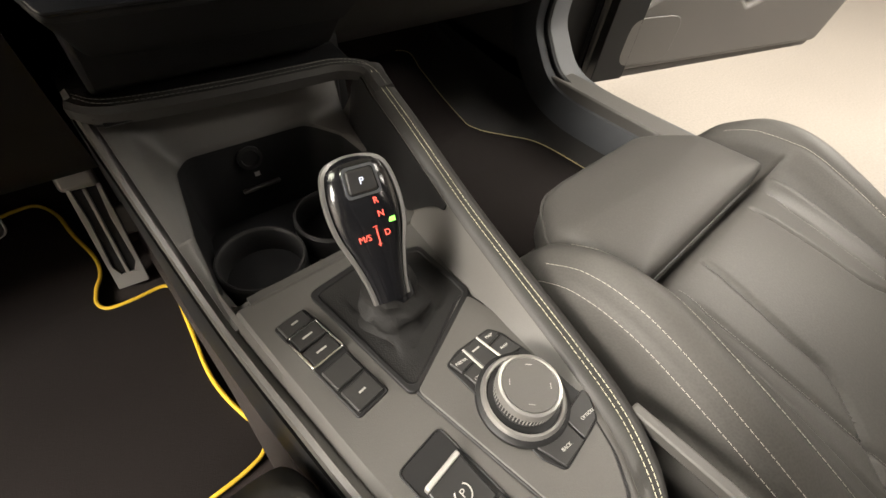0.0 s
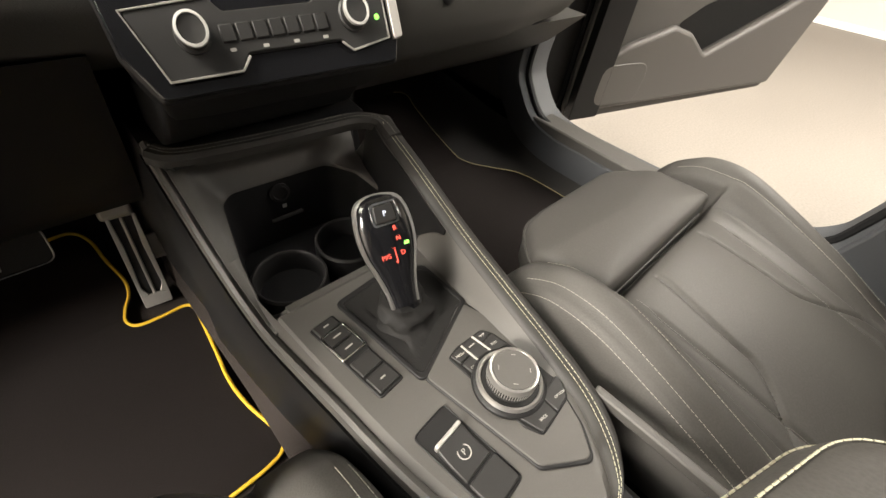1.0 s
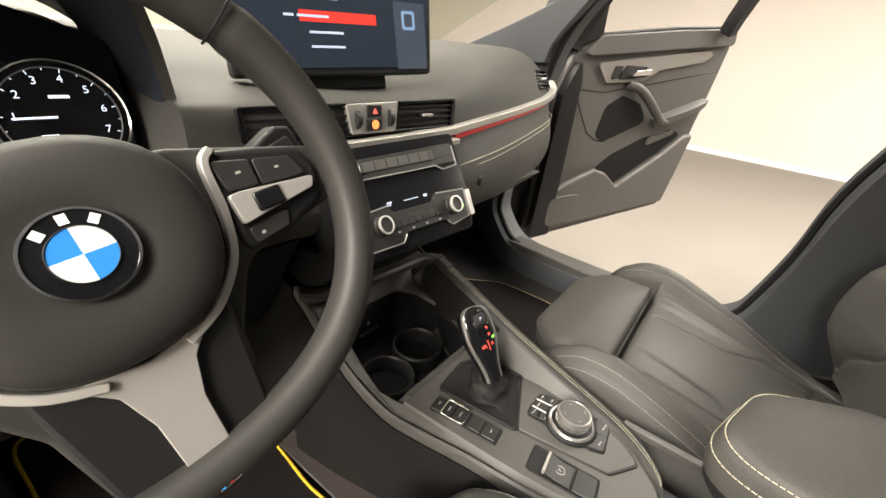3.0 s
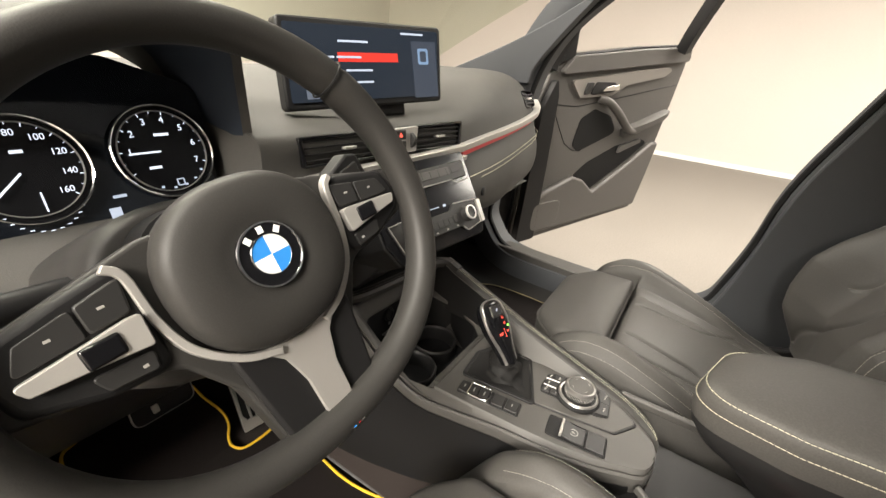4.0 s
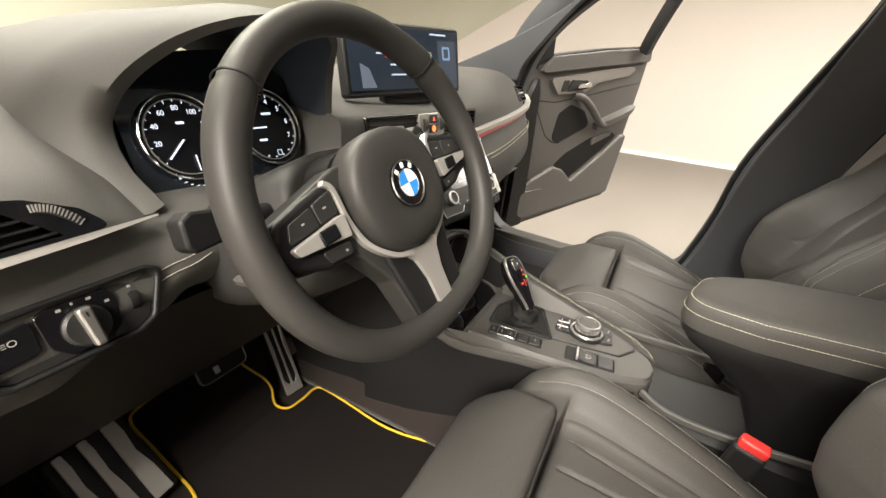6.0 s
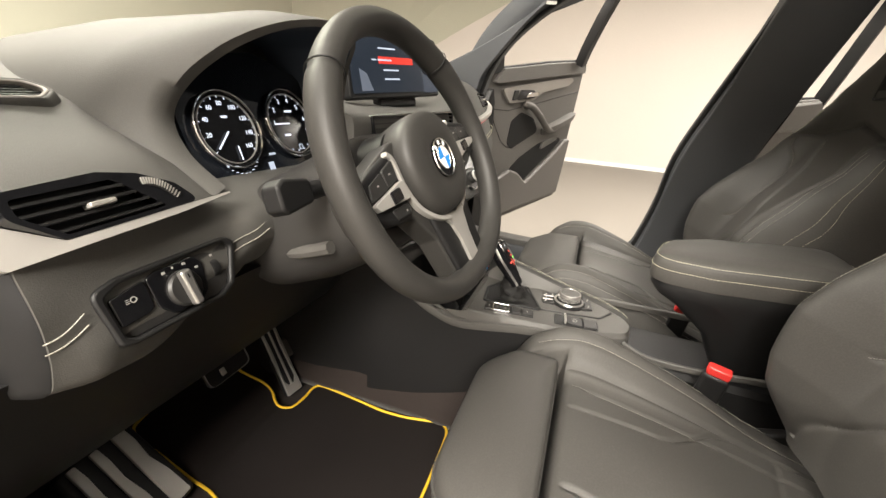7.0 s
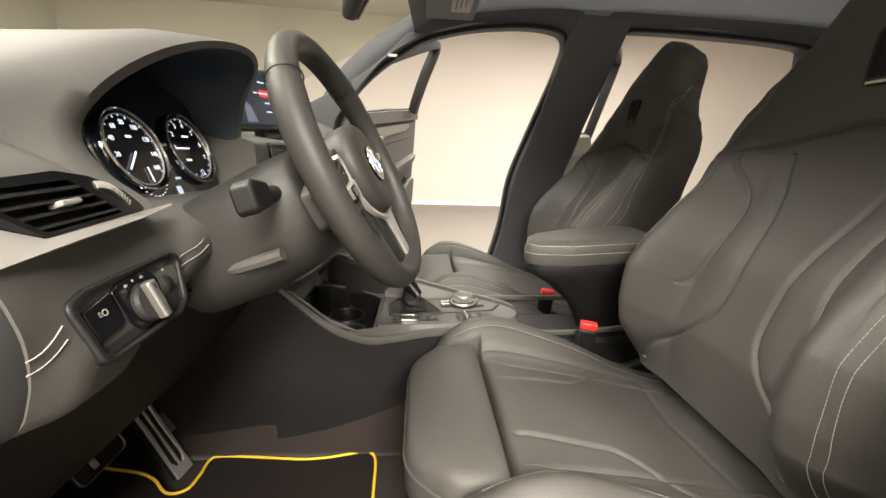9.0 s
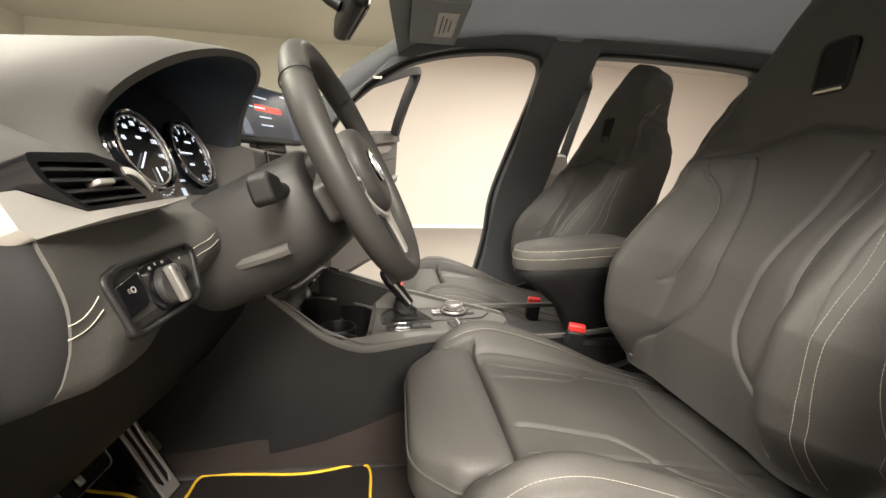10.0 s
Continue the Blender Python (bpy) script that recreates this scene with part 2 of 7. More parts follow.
REDTRIM = material("red anodised strip", (0.50, 0.02, 0.03), 0.3, metal=0.6, vary=0.06)
WHITE = material("white enamel", (0.82, 0.82, 0.80), 0.25, vary=0.02)
BLUE = material("blue enamel", (0.03, 0.22, 0.62), 0.25, vary=0.03)
MARK = material("pale printed marking", (0.32, 0.31, 0.29), 0.5, vary=0.05)
MIRRORGLASS = material("mirror glass", (0.85, 0.86, 0.86), 0.02, metal=1.0, vary=0.0, rough_vary=0.0)
SCREEN_OFF = material("dark display glass", (0.008, 0.010, 0.014), 0.08, vary=0.05, coat=0.6, rough_vary=0.02)
LIT_WHITE = glowing("lit white marking", (0.80, 0.86, 1.0), 0.55)
LIT_DIM = glowing("dim lit text", (0.62, 0.70, 0.85), 0.30)
MENU_RED = glowing("lit menu band", (0.75, 0.05, 0.035), 0.35)
LIT_RED = glowing("lit red marking", (1.0, 0.12, 0.08), 0.75)
LIT_GREEN = glowing("lit green lamp", (0.25, 1.0, 0.10), 1.0)
LIT_ORANGE = glowing("lit orange lamp", (1.0, 0.22, 0.06), 0.9)
LIT_BLUE = glowing("lit blue panel", (0.16, 0.24, 0.36), 0.5)
LIT_SCREEN = glowing("lit dark blue screen", (0.010, 0.013, 0.018), 1.0)
WINDSCREEN = glazing("green tinted windscreen glass", (0.80, 0.86, 0.76))
CLEAR = glazing("clear side glass", (0.93, 0.95, 0.92))


# ---- the room ----
def room_box(name, x0, x1, y0, y1, z0, z1, mat, label):
    ob = part(name, box(x1 - x0, y1 - y0, z1 - z0, ((x0 + x1) / 2, (y0 + y1) / 2, (z0 + z1) / 2)), mat, at=ROOM)
    return tagged(ob, label, name.split("_")[0], kind="structure")


RX0, RX1, RY0, RY1, RH = -6.4, 7.2, -8.45, 5.6, 3.4
room_box("floor", RX0, RX1, RY0, RY1, -0.2, 0.0, FLOOR, "pale speckled polished concrete showroom floor")
room_box("wall_east", RX1, RX1 + 0.2, RY0 - 0.2, RY1 + 0.2, -0.2, RH, WALL, "plain white painted room wall")
room_box("wall_west", RX0 - 0.2, RX0, RY0 - 0.2, RY1 + 0.2, -0.2, RH, WALL, "plain white painted room wall")
room_box("wall_north", RX0, RX1, RY1, RY1 + 0.2, -0.2, RH, WALL, "plain white painted room wall")
room_box("wall_south", RX0, RX1, RY0 - 0.2, RY0, -0.2, RH, WALL, "plain white painted room wall")
room_box("ceiling", RX0, RX1, RY0, RY1, RH, RH + 0.2, WALL, "plain white room ceiling")
tagged(part("baseboard", box(0.015, RY1 - RY0 - 0.04, 0.07, (RX1 - 0.0095, (RY0 + RY1) / 2, 0.036)), SKIRT, at=ROOM), "low white skirting board along the wall", "baseboard", kind="structure")
for lx, ly, power in LAMP_SPOTS:
    lamp_box = thing("ceiling_light", "flat white ceiling light panel", "ceiling light", ROOM @ V(lx, ly, RH), "ceiling lights")
    m = ROOM @ pose(lx, ly, 0)
    part("frame", ring_slab([V(-1.36, -0.66), V(1.36, -0.66), V(1.36, 0.66), V(-1.36, 0.66)], [V(-1.31, -0.61), V(1.31, -0.61), V(1.31, 0.61), V(-1.31, 0.61)], 3.325, 3.398), SILVER, lamp_box, at=m)
    part("diffuser", box(2.6, 1.2, 0.02, (0, 0, 3.37)), WHITE, lamp_box, at=m)

# ---- car body round the cabin ----
body = thing("cabin_shell", "dark cabin shell of a car with pillars and roof lining", "car cabin", (0, -0.4, 0), kind="structure")
# front door opening, as (y, z) going round
OPENING = [(0.425, 0.60), (0.40, 0.55), (0.357, 0.504), (0.30, 0.485), (0.22, 0.480), (0.05, 0.480), (-0.15, 0.484), (-0.245, 0.50), (-0.295, 0.535), (-0.315, 0.585),
           (-0.345, 0.72), (-0.365, 0.88), (-0.425, 1.07), (-0.495, 1.27), (-0.522, 1.365), (-0.524, 1.415), (-0.49, 1.440), (-0.39, 1.450), (-0.25, 1.442), (-0.12, 1.422),
           (0.00, 1.388), (0.07, 1.350), (0.16, 1.290), (0.245, 1.215), (0.30, 1.14), (0.335, 1.06), (0.36, 0.95), (0.39, 0.80), (0.415, 0.70)]
REAR_OPENING = [(-0.53, 0.66), (-0.56, 0.58), (-0.70, 0.55), (-1.05, 0.60), (-1.20, 0.78), (-1.42, 1.00), (-1.50, 1.22), (-1.50, 1.40), (-1.44, 1.438),
                (-1.1, 1.455), (-0.82, 1.458), (-0.75, 1.450), (-0.715, 1.41), (-0.685, 1.32), (-0.625, 1.05), (-0.575, 0.88)]


def side_x(z):
    """Half width of the cabin's inner side at a height."""
    return 0.735 - max(0.0, z - 0.95) * 0.16


def side(sign):
    """One side of the shell: a frame round the two door openings."""
    for cut in (OPENING, REAR_OPENING):
        c = curve_through([(0, y, z) for y, z in cut], 4, True)
        cy = sum(p.y for p in c) / len(c)
        cz = sum(p.z for p in c) / len(c)
        rings = []
        for grow, dx in ((0.0, 0.10), (0.0, 0.03), (0.004, 0.012), (0.014, 0.0), (0.05, -0.006), (0.085, 0.0)):
            ring = []
            for i, p in enumerate(c):
                t = (c[(i + 1) % len(c)] - c[i - 1]).normalized()
                nrm = V(0, t.z, -t.y)
                if nrm.dot(p - V(0, cy, cz)) < 0:
                    nrm = -nrm
                q = p + nrm * grow
                ring.append(V(sign * (side_x(q.z) + dx), q.y, q.z))
            rings.append(ring)
        part("door_frame", loft(rings, caps=False), PILLAR, body, "dark trim round a door opening")
        seal = [V(sign * (side_x(p.z) + 0.022), p.y, p.z) for p in c]
        part("door_seal", tube(seal, 0.009, 8, True, up=(1, 0, 0)), RUBBER_AND_SHADE, body, "black rubber door seal")
    # pillars, roof rail and sill between and around the openings
    def strip(name, pts_a, pts_b, mat, label, thick=0.07, inset=0.004):
        a = curve_through([(0, y, z) for y, z in pts_a], 5)
        b = curve_through([(0, y, z) for y, z in pts_b], 5)
        rings = [[V(sign * (side_x(p.z) + inset), p.y, p.z), V(sign * (side_x(q.z) + inset), q.y, q.z),
                  V(sign * (side_x(q.z) + thick), q.y, q.z), V(sign * (side_x(p.z) + thick), p.y, p.z)] for p, q in zip(a, b)]
        part(name, loft(rings), mat, body, label, bevel=0.004)
    strip("center_pillar", [(-0.275, 0.45), (-0.325, 0.585), (-0.375, 0.88), (-0.44, 1.09), (-0.545, 1.485)], [(-0.58, 0.45), (-0.545, 0.66), (-0.575, 0.88), (-0.62, 1.05), (-0.755, 1.485)], PILLAR, "dark slanting pillar trim between the doors", inset=-0.012)
    strip("sill", [(0.80, 0.24), (0.30, 0.24), (-0.30, 0.24), (-1.3, 0.24)], [(0.80, 0.52), (0.30, 0.497), (-0.30, 0.497), (-1.3, 0.56)], PLASTIC, "dark plastic sill panel")
    strip("roof_rail", [(0.0, 1.40), (-0.3, 1.457), (-0.8, 1.468), (-1.6, 1.45)], [(0.02, 1.47), (-0.3, 1.515), (-0.8, 1.52), (-1.6, 1.49)], LINING, "dark cloth roof rail")
    strip("front_pillar", [(0.72, 1.02), (0.40, 1.16), (0.20, 1.275), (0.06, 1.395)], [(0.345, 1.05), (0.315, 1.12), (0.155, 1.30), (0.0, 1.395)], PILLAR, "dark slanting windscreen pillar", inset=-0.02)
    strip("kick_panel", [(0.41, 0.30), (0.44, 0.60), (0.42, 0.74), (0.375, 0.95), (0.345, 1.06)], [(0.88, 0.30), (0.88, 0.60), (0.88, 0.74), (0.88, 0.95), (0.88, 1.06)], PLASTIC, "dark plastic side panel beside the footwell")
    strip("rear_quarter", [(-1.20, 0.45), (-1.24, 0.78), (-1.46, 1.00), (-1.53, 1.22), (-1.53, 1.44)], [(-2.0, 0.45), (-2.0, 0.78), (-2.0, 1.0), (-2.0, 1.22), (-2.0, 1.44)], LINING, "dark rear quarter panel")


side(1)
side(-1)


def roof():
    rows = []
    for i in range(17):
        y = 0.03 - 2.03 * i / 16
        zc = 1.478 + 0.037 * step(0.03, -0.45, y) + 0.012 * math.sin(math.pi * min(1, (0.03 - y) / 1.6))
        rows.append([V(0.70 * s, y, zc - 0.035 * s ** 4) for s in [k / 10 - 1 for k in range(21)]])
    bm = loft(rows, closed=False)
    bmesh.ops.solidify(bm, geom=bm.faces[:], thickness=-0.03)
    part("headliner", bm, LINING, body, "dark cloth roof lining")
    rows = []
    for s in [k / 12 - 1 for k in range(25)]:
        b = 0.085 * s * s
        rows.append([V(0.66 * s, 0.05 - b * 0.4, 1.452 - 0.03 * s ** 4), V(0.66 * s, 0.075 - b * 0.4, 1.442 - 0.035 * s ** 4), V(0.665 * s, 0.07 - b * 0.4, 1.475 - 0.03 * s ** 4), V(0.66 * s, 0.0 - b * 0.4, 1.478 - 0.03 * s ** 4)])
    part("header", loft(rows), LINING, body, "dark header above the windscreen")
    rows = []
    for k in range(13):
        u = k / 12
        rows.append([V((0.70 + 0.02 * (1 - u)) * s, 0.98 - 0.92 * u - 0.12 * s * s * (1 - u) - 0.035 * s * s, 1.03 + 0.43 * u + 0.02 * math.sin(math.pi * u) - 0.02 * s * s) for s in [j / 8 - 1 for j in range(17)]])
    w = part("windscreen", loft(rows, closed=False), WINDSCREEN, body, "green tinted windscreen glass")
    w.visible_shadow = False


roof()
part("floor_pan", box(1.46, 2.9, 0.04, (0, -0.55, 0.262)), CARPET, body, "black carpeted cabin floor")
part("tunnel", loft([[V(-0.135 * k, y, 0.28), V(-0.10 * k, y, 0.44), V(0.10 * k, y, 0.44), V(0.135 * k, y, 0.28)] for y, k in ((-1.6, 1), (0.2, 1), (0.6, 1.1))]), CARPET, body, "carpeted middle tunnel", bevel=0.03)
fw = loft([[V(x, 0.60, 0.27), V(x, 0.74, 0.40), V(x, 0.80, 0.70), V(x, 0.80, 1.0), V(x, 0.86, 1.0), V(x, 0.86, 0.24), V(x, 0.6, 0.24)] for x in (-0.735, 0.735)])
part("firewall", fw, CARPET, body, "black carpeted front bulkhead", bevel=0.02)
part("rear_panel", box(1.46, 0.06, 1.2, (0, -2.0, 0.85)), LINING, body, "dark rear panel of the cabin")

# ---- seats ----
BACK_HALF = [(0, 0.225), (0.08, 0.262), (0.20, 0.280), (0.34, 0.272), (0.43, 0.266), (0.50, 0.268), (0.54, 0.258), (0.58, 0.230), (0.62, 0.190), (0.66, 0.164), (0.71, 0.146), (0.76, 0.130), (0.80, 0.100), (0.822, 0.066), (0.832, 0.03)]
BACK_BOLSTER = [(0, 0.03), (0.08, 0.078), (0.20, 0.100), (0.32, 0.075), (0.42, 0.048), (0.50, 0.02), (0.56, 0.0), (0.6, 0.0)]
BACK_BULGE = [(0, 0.055), (0.12, 0.085), (0.25, 0.070), (0.40, 0.025), (0.50, 0.010), (0.60, 0.020), (0.70, 0.022), (0.80, 0.0)]
BACK_SEAM = [(0.19, 0.132), (0.21, 0.118), (0.25, 0.110), (0.31, 0.108), (0.36, 0.115), (0.40, 0.135), (0.43, 0.162), (0.47, 0.178)]
BACK_PANEL = [(0.02, 0.165), (0.07, 0.135), (0.115, 0.085), (0.16, 0.052), (0.21, 0.044), (0.26, 0.045), (0.33, 0.056), (0.44, 0.086), (0.48, 0.10)]


def groove(d, w=0.0035):
    return math.exp(-(d / w) ** 2)


def back_front(x, h):
    """How far the backrest's face stands forward of its plane."""
    hw = lerp_table(BACK_HALF, h)
    s = min(1.0, abs(x) / hw)
    f = lerp_table(BACK_BULGE, h)
    f += lerp_table(BACK_BOLSTER, h) * step(0.105, 0.200, abs(x))
    f -= 0.02 * step(0.0, 0.12, 0.12 - abs(x)) * step(0.50, 0.40, h) * step(0.0, 0.1, h) * 0.4
    if 0.02 < h < 0.46:
        d = abs(x) - glide(BACK_PANEL, h)
        f -= 0.005 * groove(d, 0.005) - 0.003 * step(0.0, 0.03, d)
        if h > 0.19:
            f -= 0.004 * groove(abs(x) - glide(BACK_SEAM, h), 0.004)
    f -= 0.007 * groove(h - 0.432 - 0.075 * (1 - s) ** 0.8, 0.005) * step(0.98, 0.85, s)
    f -= 0.0035 * groove(abs(x) - (0.220 - 0.02 * step(0.12, 0.35, h)), 0.003) * step(0.10, 0.14, h) * step(0.44, 0.38, h)
    mid = -0.045 + 0.035 * step(0.36, 0.45, h) * step(0.74, 0.62, h)
    return mid + (f - mid) * (1 - s ** 5) ** 0.35


CREST = [(-0.46, -0.105), (-0.33, -0.066), (-0.22, -0.010), (-0.11, 0.036), (-0.045, 0.055), (0.01, 0.051), (0.05, 0.026), (0.085, -0.005), (0.125, -0.045)]
MIDDLE = [(-0.46, -0.092), (-0.33, -0.066), (-0.18, -0.036), (-0.05, -0.016), (-0.015, -0.016), (0.0, -0.026), (0.13, -0.04)]
CUSHION_HALF = 0.266


def cushion_half(y, fore=0.0):
    """Half width of the cushion, rounded in at its front."""
    return CUSHION_HALF * (0.90 + 0.10 * (1 - (1 - min(1, (0.125 + fore - y) / 0.12)) ** 2) ** 0.5 if y > 0.005 + fore else 1.0)


def insert_seam(y):
    """The long seam of the middle panel, which swings outwards at the rear."""
    return 0.074 + 0.012 * step(0.0, -0.16, y) + 0.075 * step(-0.15, -0.27, y)


def cushion_top(x, y, fore=0.0):
    """Height of the cushion; y: from 0 at the pad's seam back to -0.44; fore: how far the bolsters are shifted forward."""
    a = abs(x)
    mid = glide(MIDDLE, y)
    z = mid + 0.006 * math.cos(x * 18)
    z += (glide(CREST, y - fore) - mid) * (0.25 * step(0.135, 0.180, a) + 0.75 * step(0.150, 0.226, a))
    if y > -0.006:
        z -= 0.05 * step(-0.006, 0.004, y) * step(0.188, 0.180, a)
    z -= 0.005 * groove(a - 0.165) * step(0.0, -0.01, y)
    z -= 0.0042 * groove(a - 0.134 - 0.03 * y, 0.0032) * step(-0.03, -0.06, y)
    z -= 0.0058 * groove(a - insert_seam(y), 0.0034) * step(-0.012, -0.03, y) * step(-0.285, -0.26, y)
    z -= 0.0025 * groove(y + 0.30 + 0.25 * a, 0.006) * step(0.16, 0.15, a)
    z -= 0.0045 * groove(a - 0.2465, 0.0032)
    z -= 0.002 * groove(a - 0.199, 0.0035) * step(0.06, 0.02, y)
    return z


def seat(cx, recline, reach, label):
    zt = 0.600
    ys = -0.118
    fore = reach - 0.134
    s = thing("bucket_seat", label, "car seat", (cx, ys - 0.2, 0.28), "front seats")
    # lower frame
    part("seat_base", box(0.44, 0.42, 0.14, (cx, ys - 0.20, 0.375)), DARK, s, "black plastic seat base", bevel=0.03, segs=3)
    for sx in (-1, 1):
        part("seat_rail", box(0.035, 0.50, 0.045, (cx + sx * 0.19, ys - 0.2, 0.298)), STEEL, s, "steel seat rail", bevel=0.004)
        part("side_cover", slab(rpoly([(0.02, 0.36), (0.02, 0.44), (-0.30, 0.50), (-0.48, 0.56), (-0.50, 0.42), (-0.30, 0.35)], 0.03), 0, 0.02), DARK, s, "black plastic seat side cover", bevel=0.004,
             at=Matrix(((0, 0, sx, cx + sx * 0.236), (1, 0, 0, ys), (0, 1, 0, 0), (0, 0, 0, 1))))
    # cushion: a skin with its seams, rounded at the sides
    rings = []
    ny, nx = 180, 201
    for j in range(ny + 1):
        y = 0.125 + fore - (0.575 + fore) * j / ny
        fr = step(0.125 + fore, 0.06 + fore, y)
        half = cushion_half(y, fore)
        ring = []
        for i in range(nx):
            q = i / (nx - 1) * 2 - 1
            x = half * q
            top = cushion_top(x, y, fore)
            base = -0.13
            edge = (1 - abs(q) ** 11) ** 0.33 * (0.25 + 0.75 * fr ** 0.5 if y > 0.02 else 1.0)
            ring.append(V(cx + x, ys + y, zt + base + (top - base) * edge))
        ring += [V(cx + half * q, ys + y, zt - 0.15) for q in (0.96, 0.5, -0.5, -0.96)]
        rings.append(ring)
    part("cushion", loft(rings), LEATHER, s, "black leather seat cushion with raised side bolsters")
    # extendable thigh pad in front
    plan = rpoly([(-0.181, 0.0, 0.012), (-0.181, reach - 0.060, 0.04), (-0.125, reach, 0.10), (0.125, reach, 0.10), (0.181, reach - 0.060, 0.04), (0.181, 0.0, 0.012)], 0.03, 9)
    c = V(0, 0.07)
    rings = []
    for k, z in ((0.86, -0.085), (0.95, -0.082), (0.995, -0.068), (1.0, -0.050), (1.0, -0.025), (0.988, -0.010), (0.955, -0.001), (0.88, 0.004), (0.6, 0.007), (0.3, 0.008), (0.05, 0.008)):
        rings.append([V(cx + (c.x + (p.x - c.x) * k), ys + 0.006 + c.y + (p.y - c.y) * k, zt + z - 0.018 * step(0.06, 0.17, c.y + (p.y - c.y) * k) * (1 if z > -0.03 else 0.5)) for p in plan])
    pad = part("thigh_pad", loft(rings), LEATHER, s, "smooth black leather thigh support pad")
    edge = [V(cx + p.x * 1.003, ys + 0.006 + 0.07 + (p.y - 0.07) * 1.003, zt - 0.033) for p in plan]
    part("piping", tube(edge, 0.0022, 6, True), LEATHER, pad, "thin leather piping round the pad")
    # stitching on the cushion bolsters
    def on_cushion(x, y):
        edge = (1 - min(1.0, abs(x) / cushion_half(y, fore)) ** 11) ** 0.33 * (0.25 + 0.75 * step(0.125 + fore, 0.06 + fore, y) ** 0.5 if y > 0.02 else 1.0)
        return V(cx + x, ys + y, zt - 0.13 + (cushion_top(x, y, fore) + 0.13) * edge + 0.0012)

    for sx in (-1, 1):
        for off in (0.199, 0.240, 0.2515):
            part("stitching", stitches([on_cushion(sx * off, y) for y in [0.05 + fore - 0.47 * k / 60 for k in range(61)]], r=0.00036), THREAD, s, "pale double stitching")
    # backrest
    r = radians(recline)
    org = V(cx, ys - 0.415, zt - 0.055)
    up, fwd = V(0, -math.sin(r), math.cos(r)), V(0, math.cos(r), math.sin(r))

    def on_back(x, h, lift=0.0):
        return org + V(x, 0, 0) + up * h + fwd * (back_front(x, h) + lift)

    rings = []
    nh = 250
    for j in range(nh + 1):
        h = 0.832 * j / nh
        hw = lerp_table(BACK_HALF, h)
        ring = [on_back(hw * (i / 110 - 1), h) for i in range(221)]
        for i in range(1, 20):
            q = 1 - i / 10
            deep = -0.045 - (0.080 - 0.015 * step(0.45, 0.62, h)) * (1 - abs(q) ** 4) ** 0.5 * step(0.84, 0.79, h)
            ring.append(org + V(hw * q, 0, 0) + up * h + fwd * deep)
        rings.append(ring)
    back = part("backrest", loft(rings), LEATHER, s, "black leather sports backrest with deep bolsters and one-piece headrest")
    for sx in (-1, 1):
        for base, dist in ((0.219, 0.0), (0.229, 0.0), (0.259, 0.01), (0.267, 0.01)):
            line = [on_back(sx * (base - 0.020 * step(0.26, 0.42, h) - (0.03 + dist * 3) * step(0.42, 0.64, h)) * (0.95 + 0.05 * step(0.0, 0.12, h)), h, 0.0007) for h in [0.02 + (0.66 if dist else 0.42) * k / 70 for k in range(71)]]
            part("stitching", stitches(line, r=0.0004), THREAD if (recline < 15 or not dist) else GOLD_THREAD, back, "pale stitching along the bolster")
    for sx in (-1, 1):
        line = [on_back(sx * glide(BACK_SEAM, h), h, 0.0012) for h in [0.19 + 0.25 * k / 50 for k in range(51)]]
        part("stitching", stitches(line, 0.0045, 0.0036, 0.0005), DARK_THREAD, back, "tone-in-tone seam stitching")
        line = [V(cx + sx * (0.134 + 0.03 * y), ys + y, zt + cushion_top(0.134 + 0.03 * y, y) + 0.002) for y in [-0.02 - 0.23 * k / 40 for k in range(41)]]
        part("stitching", stitches(line, 0.0045, 0.0034, 0.0003), DARK_THREAD, s, "tone-in-tone seam stitching")
    # slot in the headrest
    rise, face = V(0, up.y * 0.35, up.z).normalized(), V(0, fwd.y, fwd.z * 0.35).normalized()
    m = Matrix.Translation(on_back(0, 0.597, 0.0)) @ Matrix(((1, 0, 0, 0), (0, rise.y, face.y, 0), (0, rise.z, face.z, 0), (0, 0, 0, 1)))
    o = rpoly([(-0.030, -0.038), (0.030, -0.038), (0.028, 0.046), (-0.028, 0.046)], 0.016)
    i = rpoly([(-0.024, -0.030), (0.024, -0.030), (0.023, 0.040), (-0.023, 0.040)], 0.012)
    slot = part("headrest_slot", ring_slab(o, i, -0.020, 0.0035), DARK, back, "black frame of the opening in the headrest", at=m, bevel=0.001)
    # flush black sheet in place of depth, painting the hole's shade
    part("slot_shade", slab(i, -0.01, 0.0015), RUBBER_AND_SHADE, back, "black sheet painted in for the shaded hole", at=m)
    part("slot_trim", box(0.044, 0.004, 0.003, (0, -0.033, 0.0042)), CHROME, back, "bright line under the slot", at=m)
    return s


seat(-0.358, 13, 0.134, "black leather driver's sports seat with pale stitching")
seat(0.408, 16, 0.166, "black leather front passenger sports seat with pale stitching")

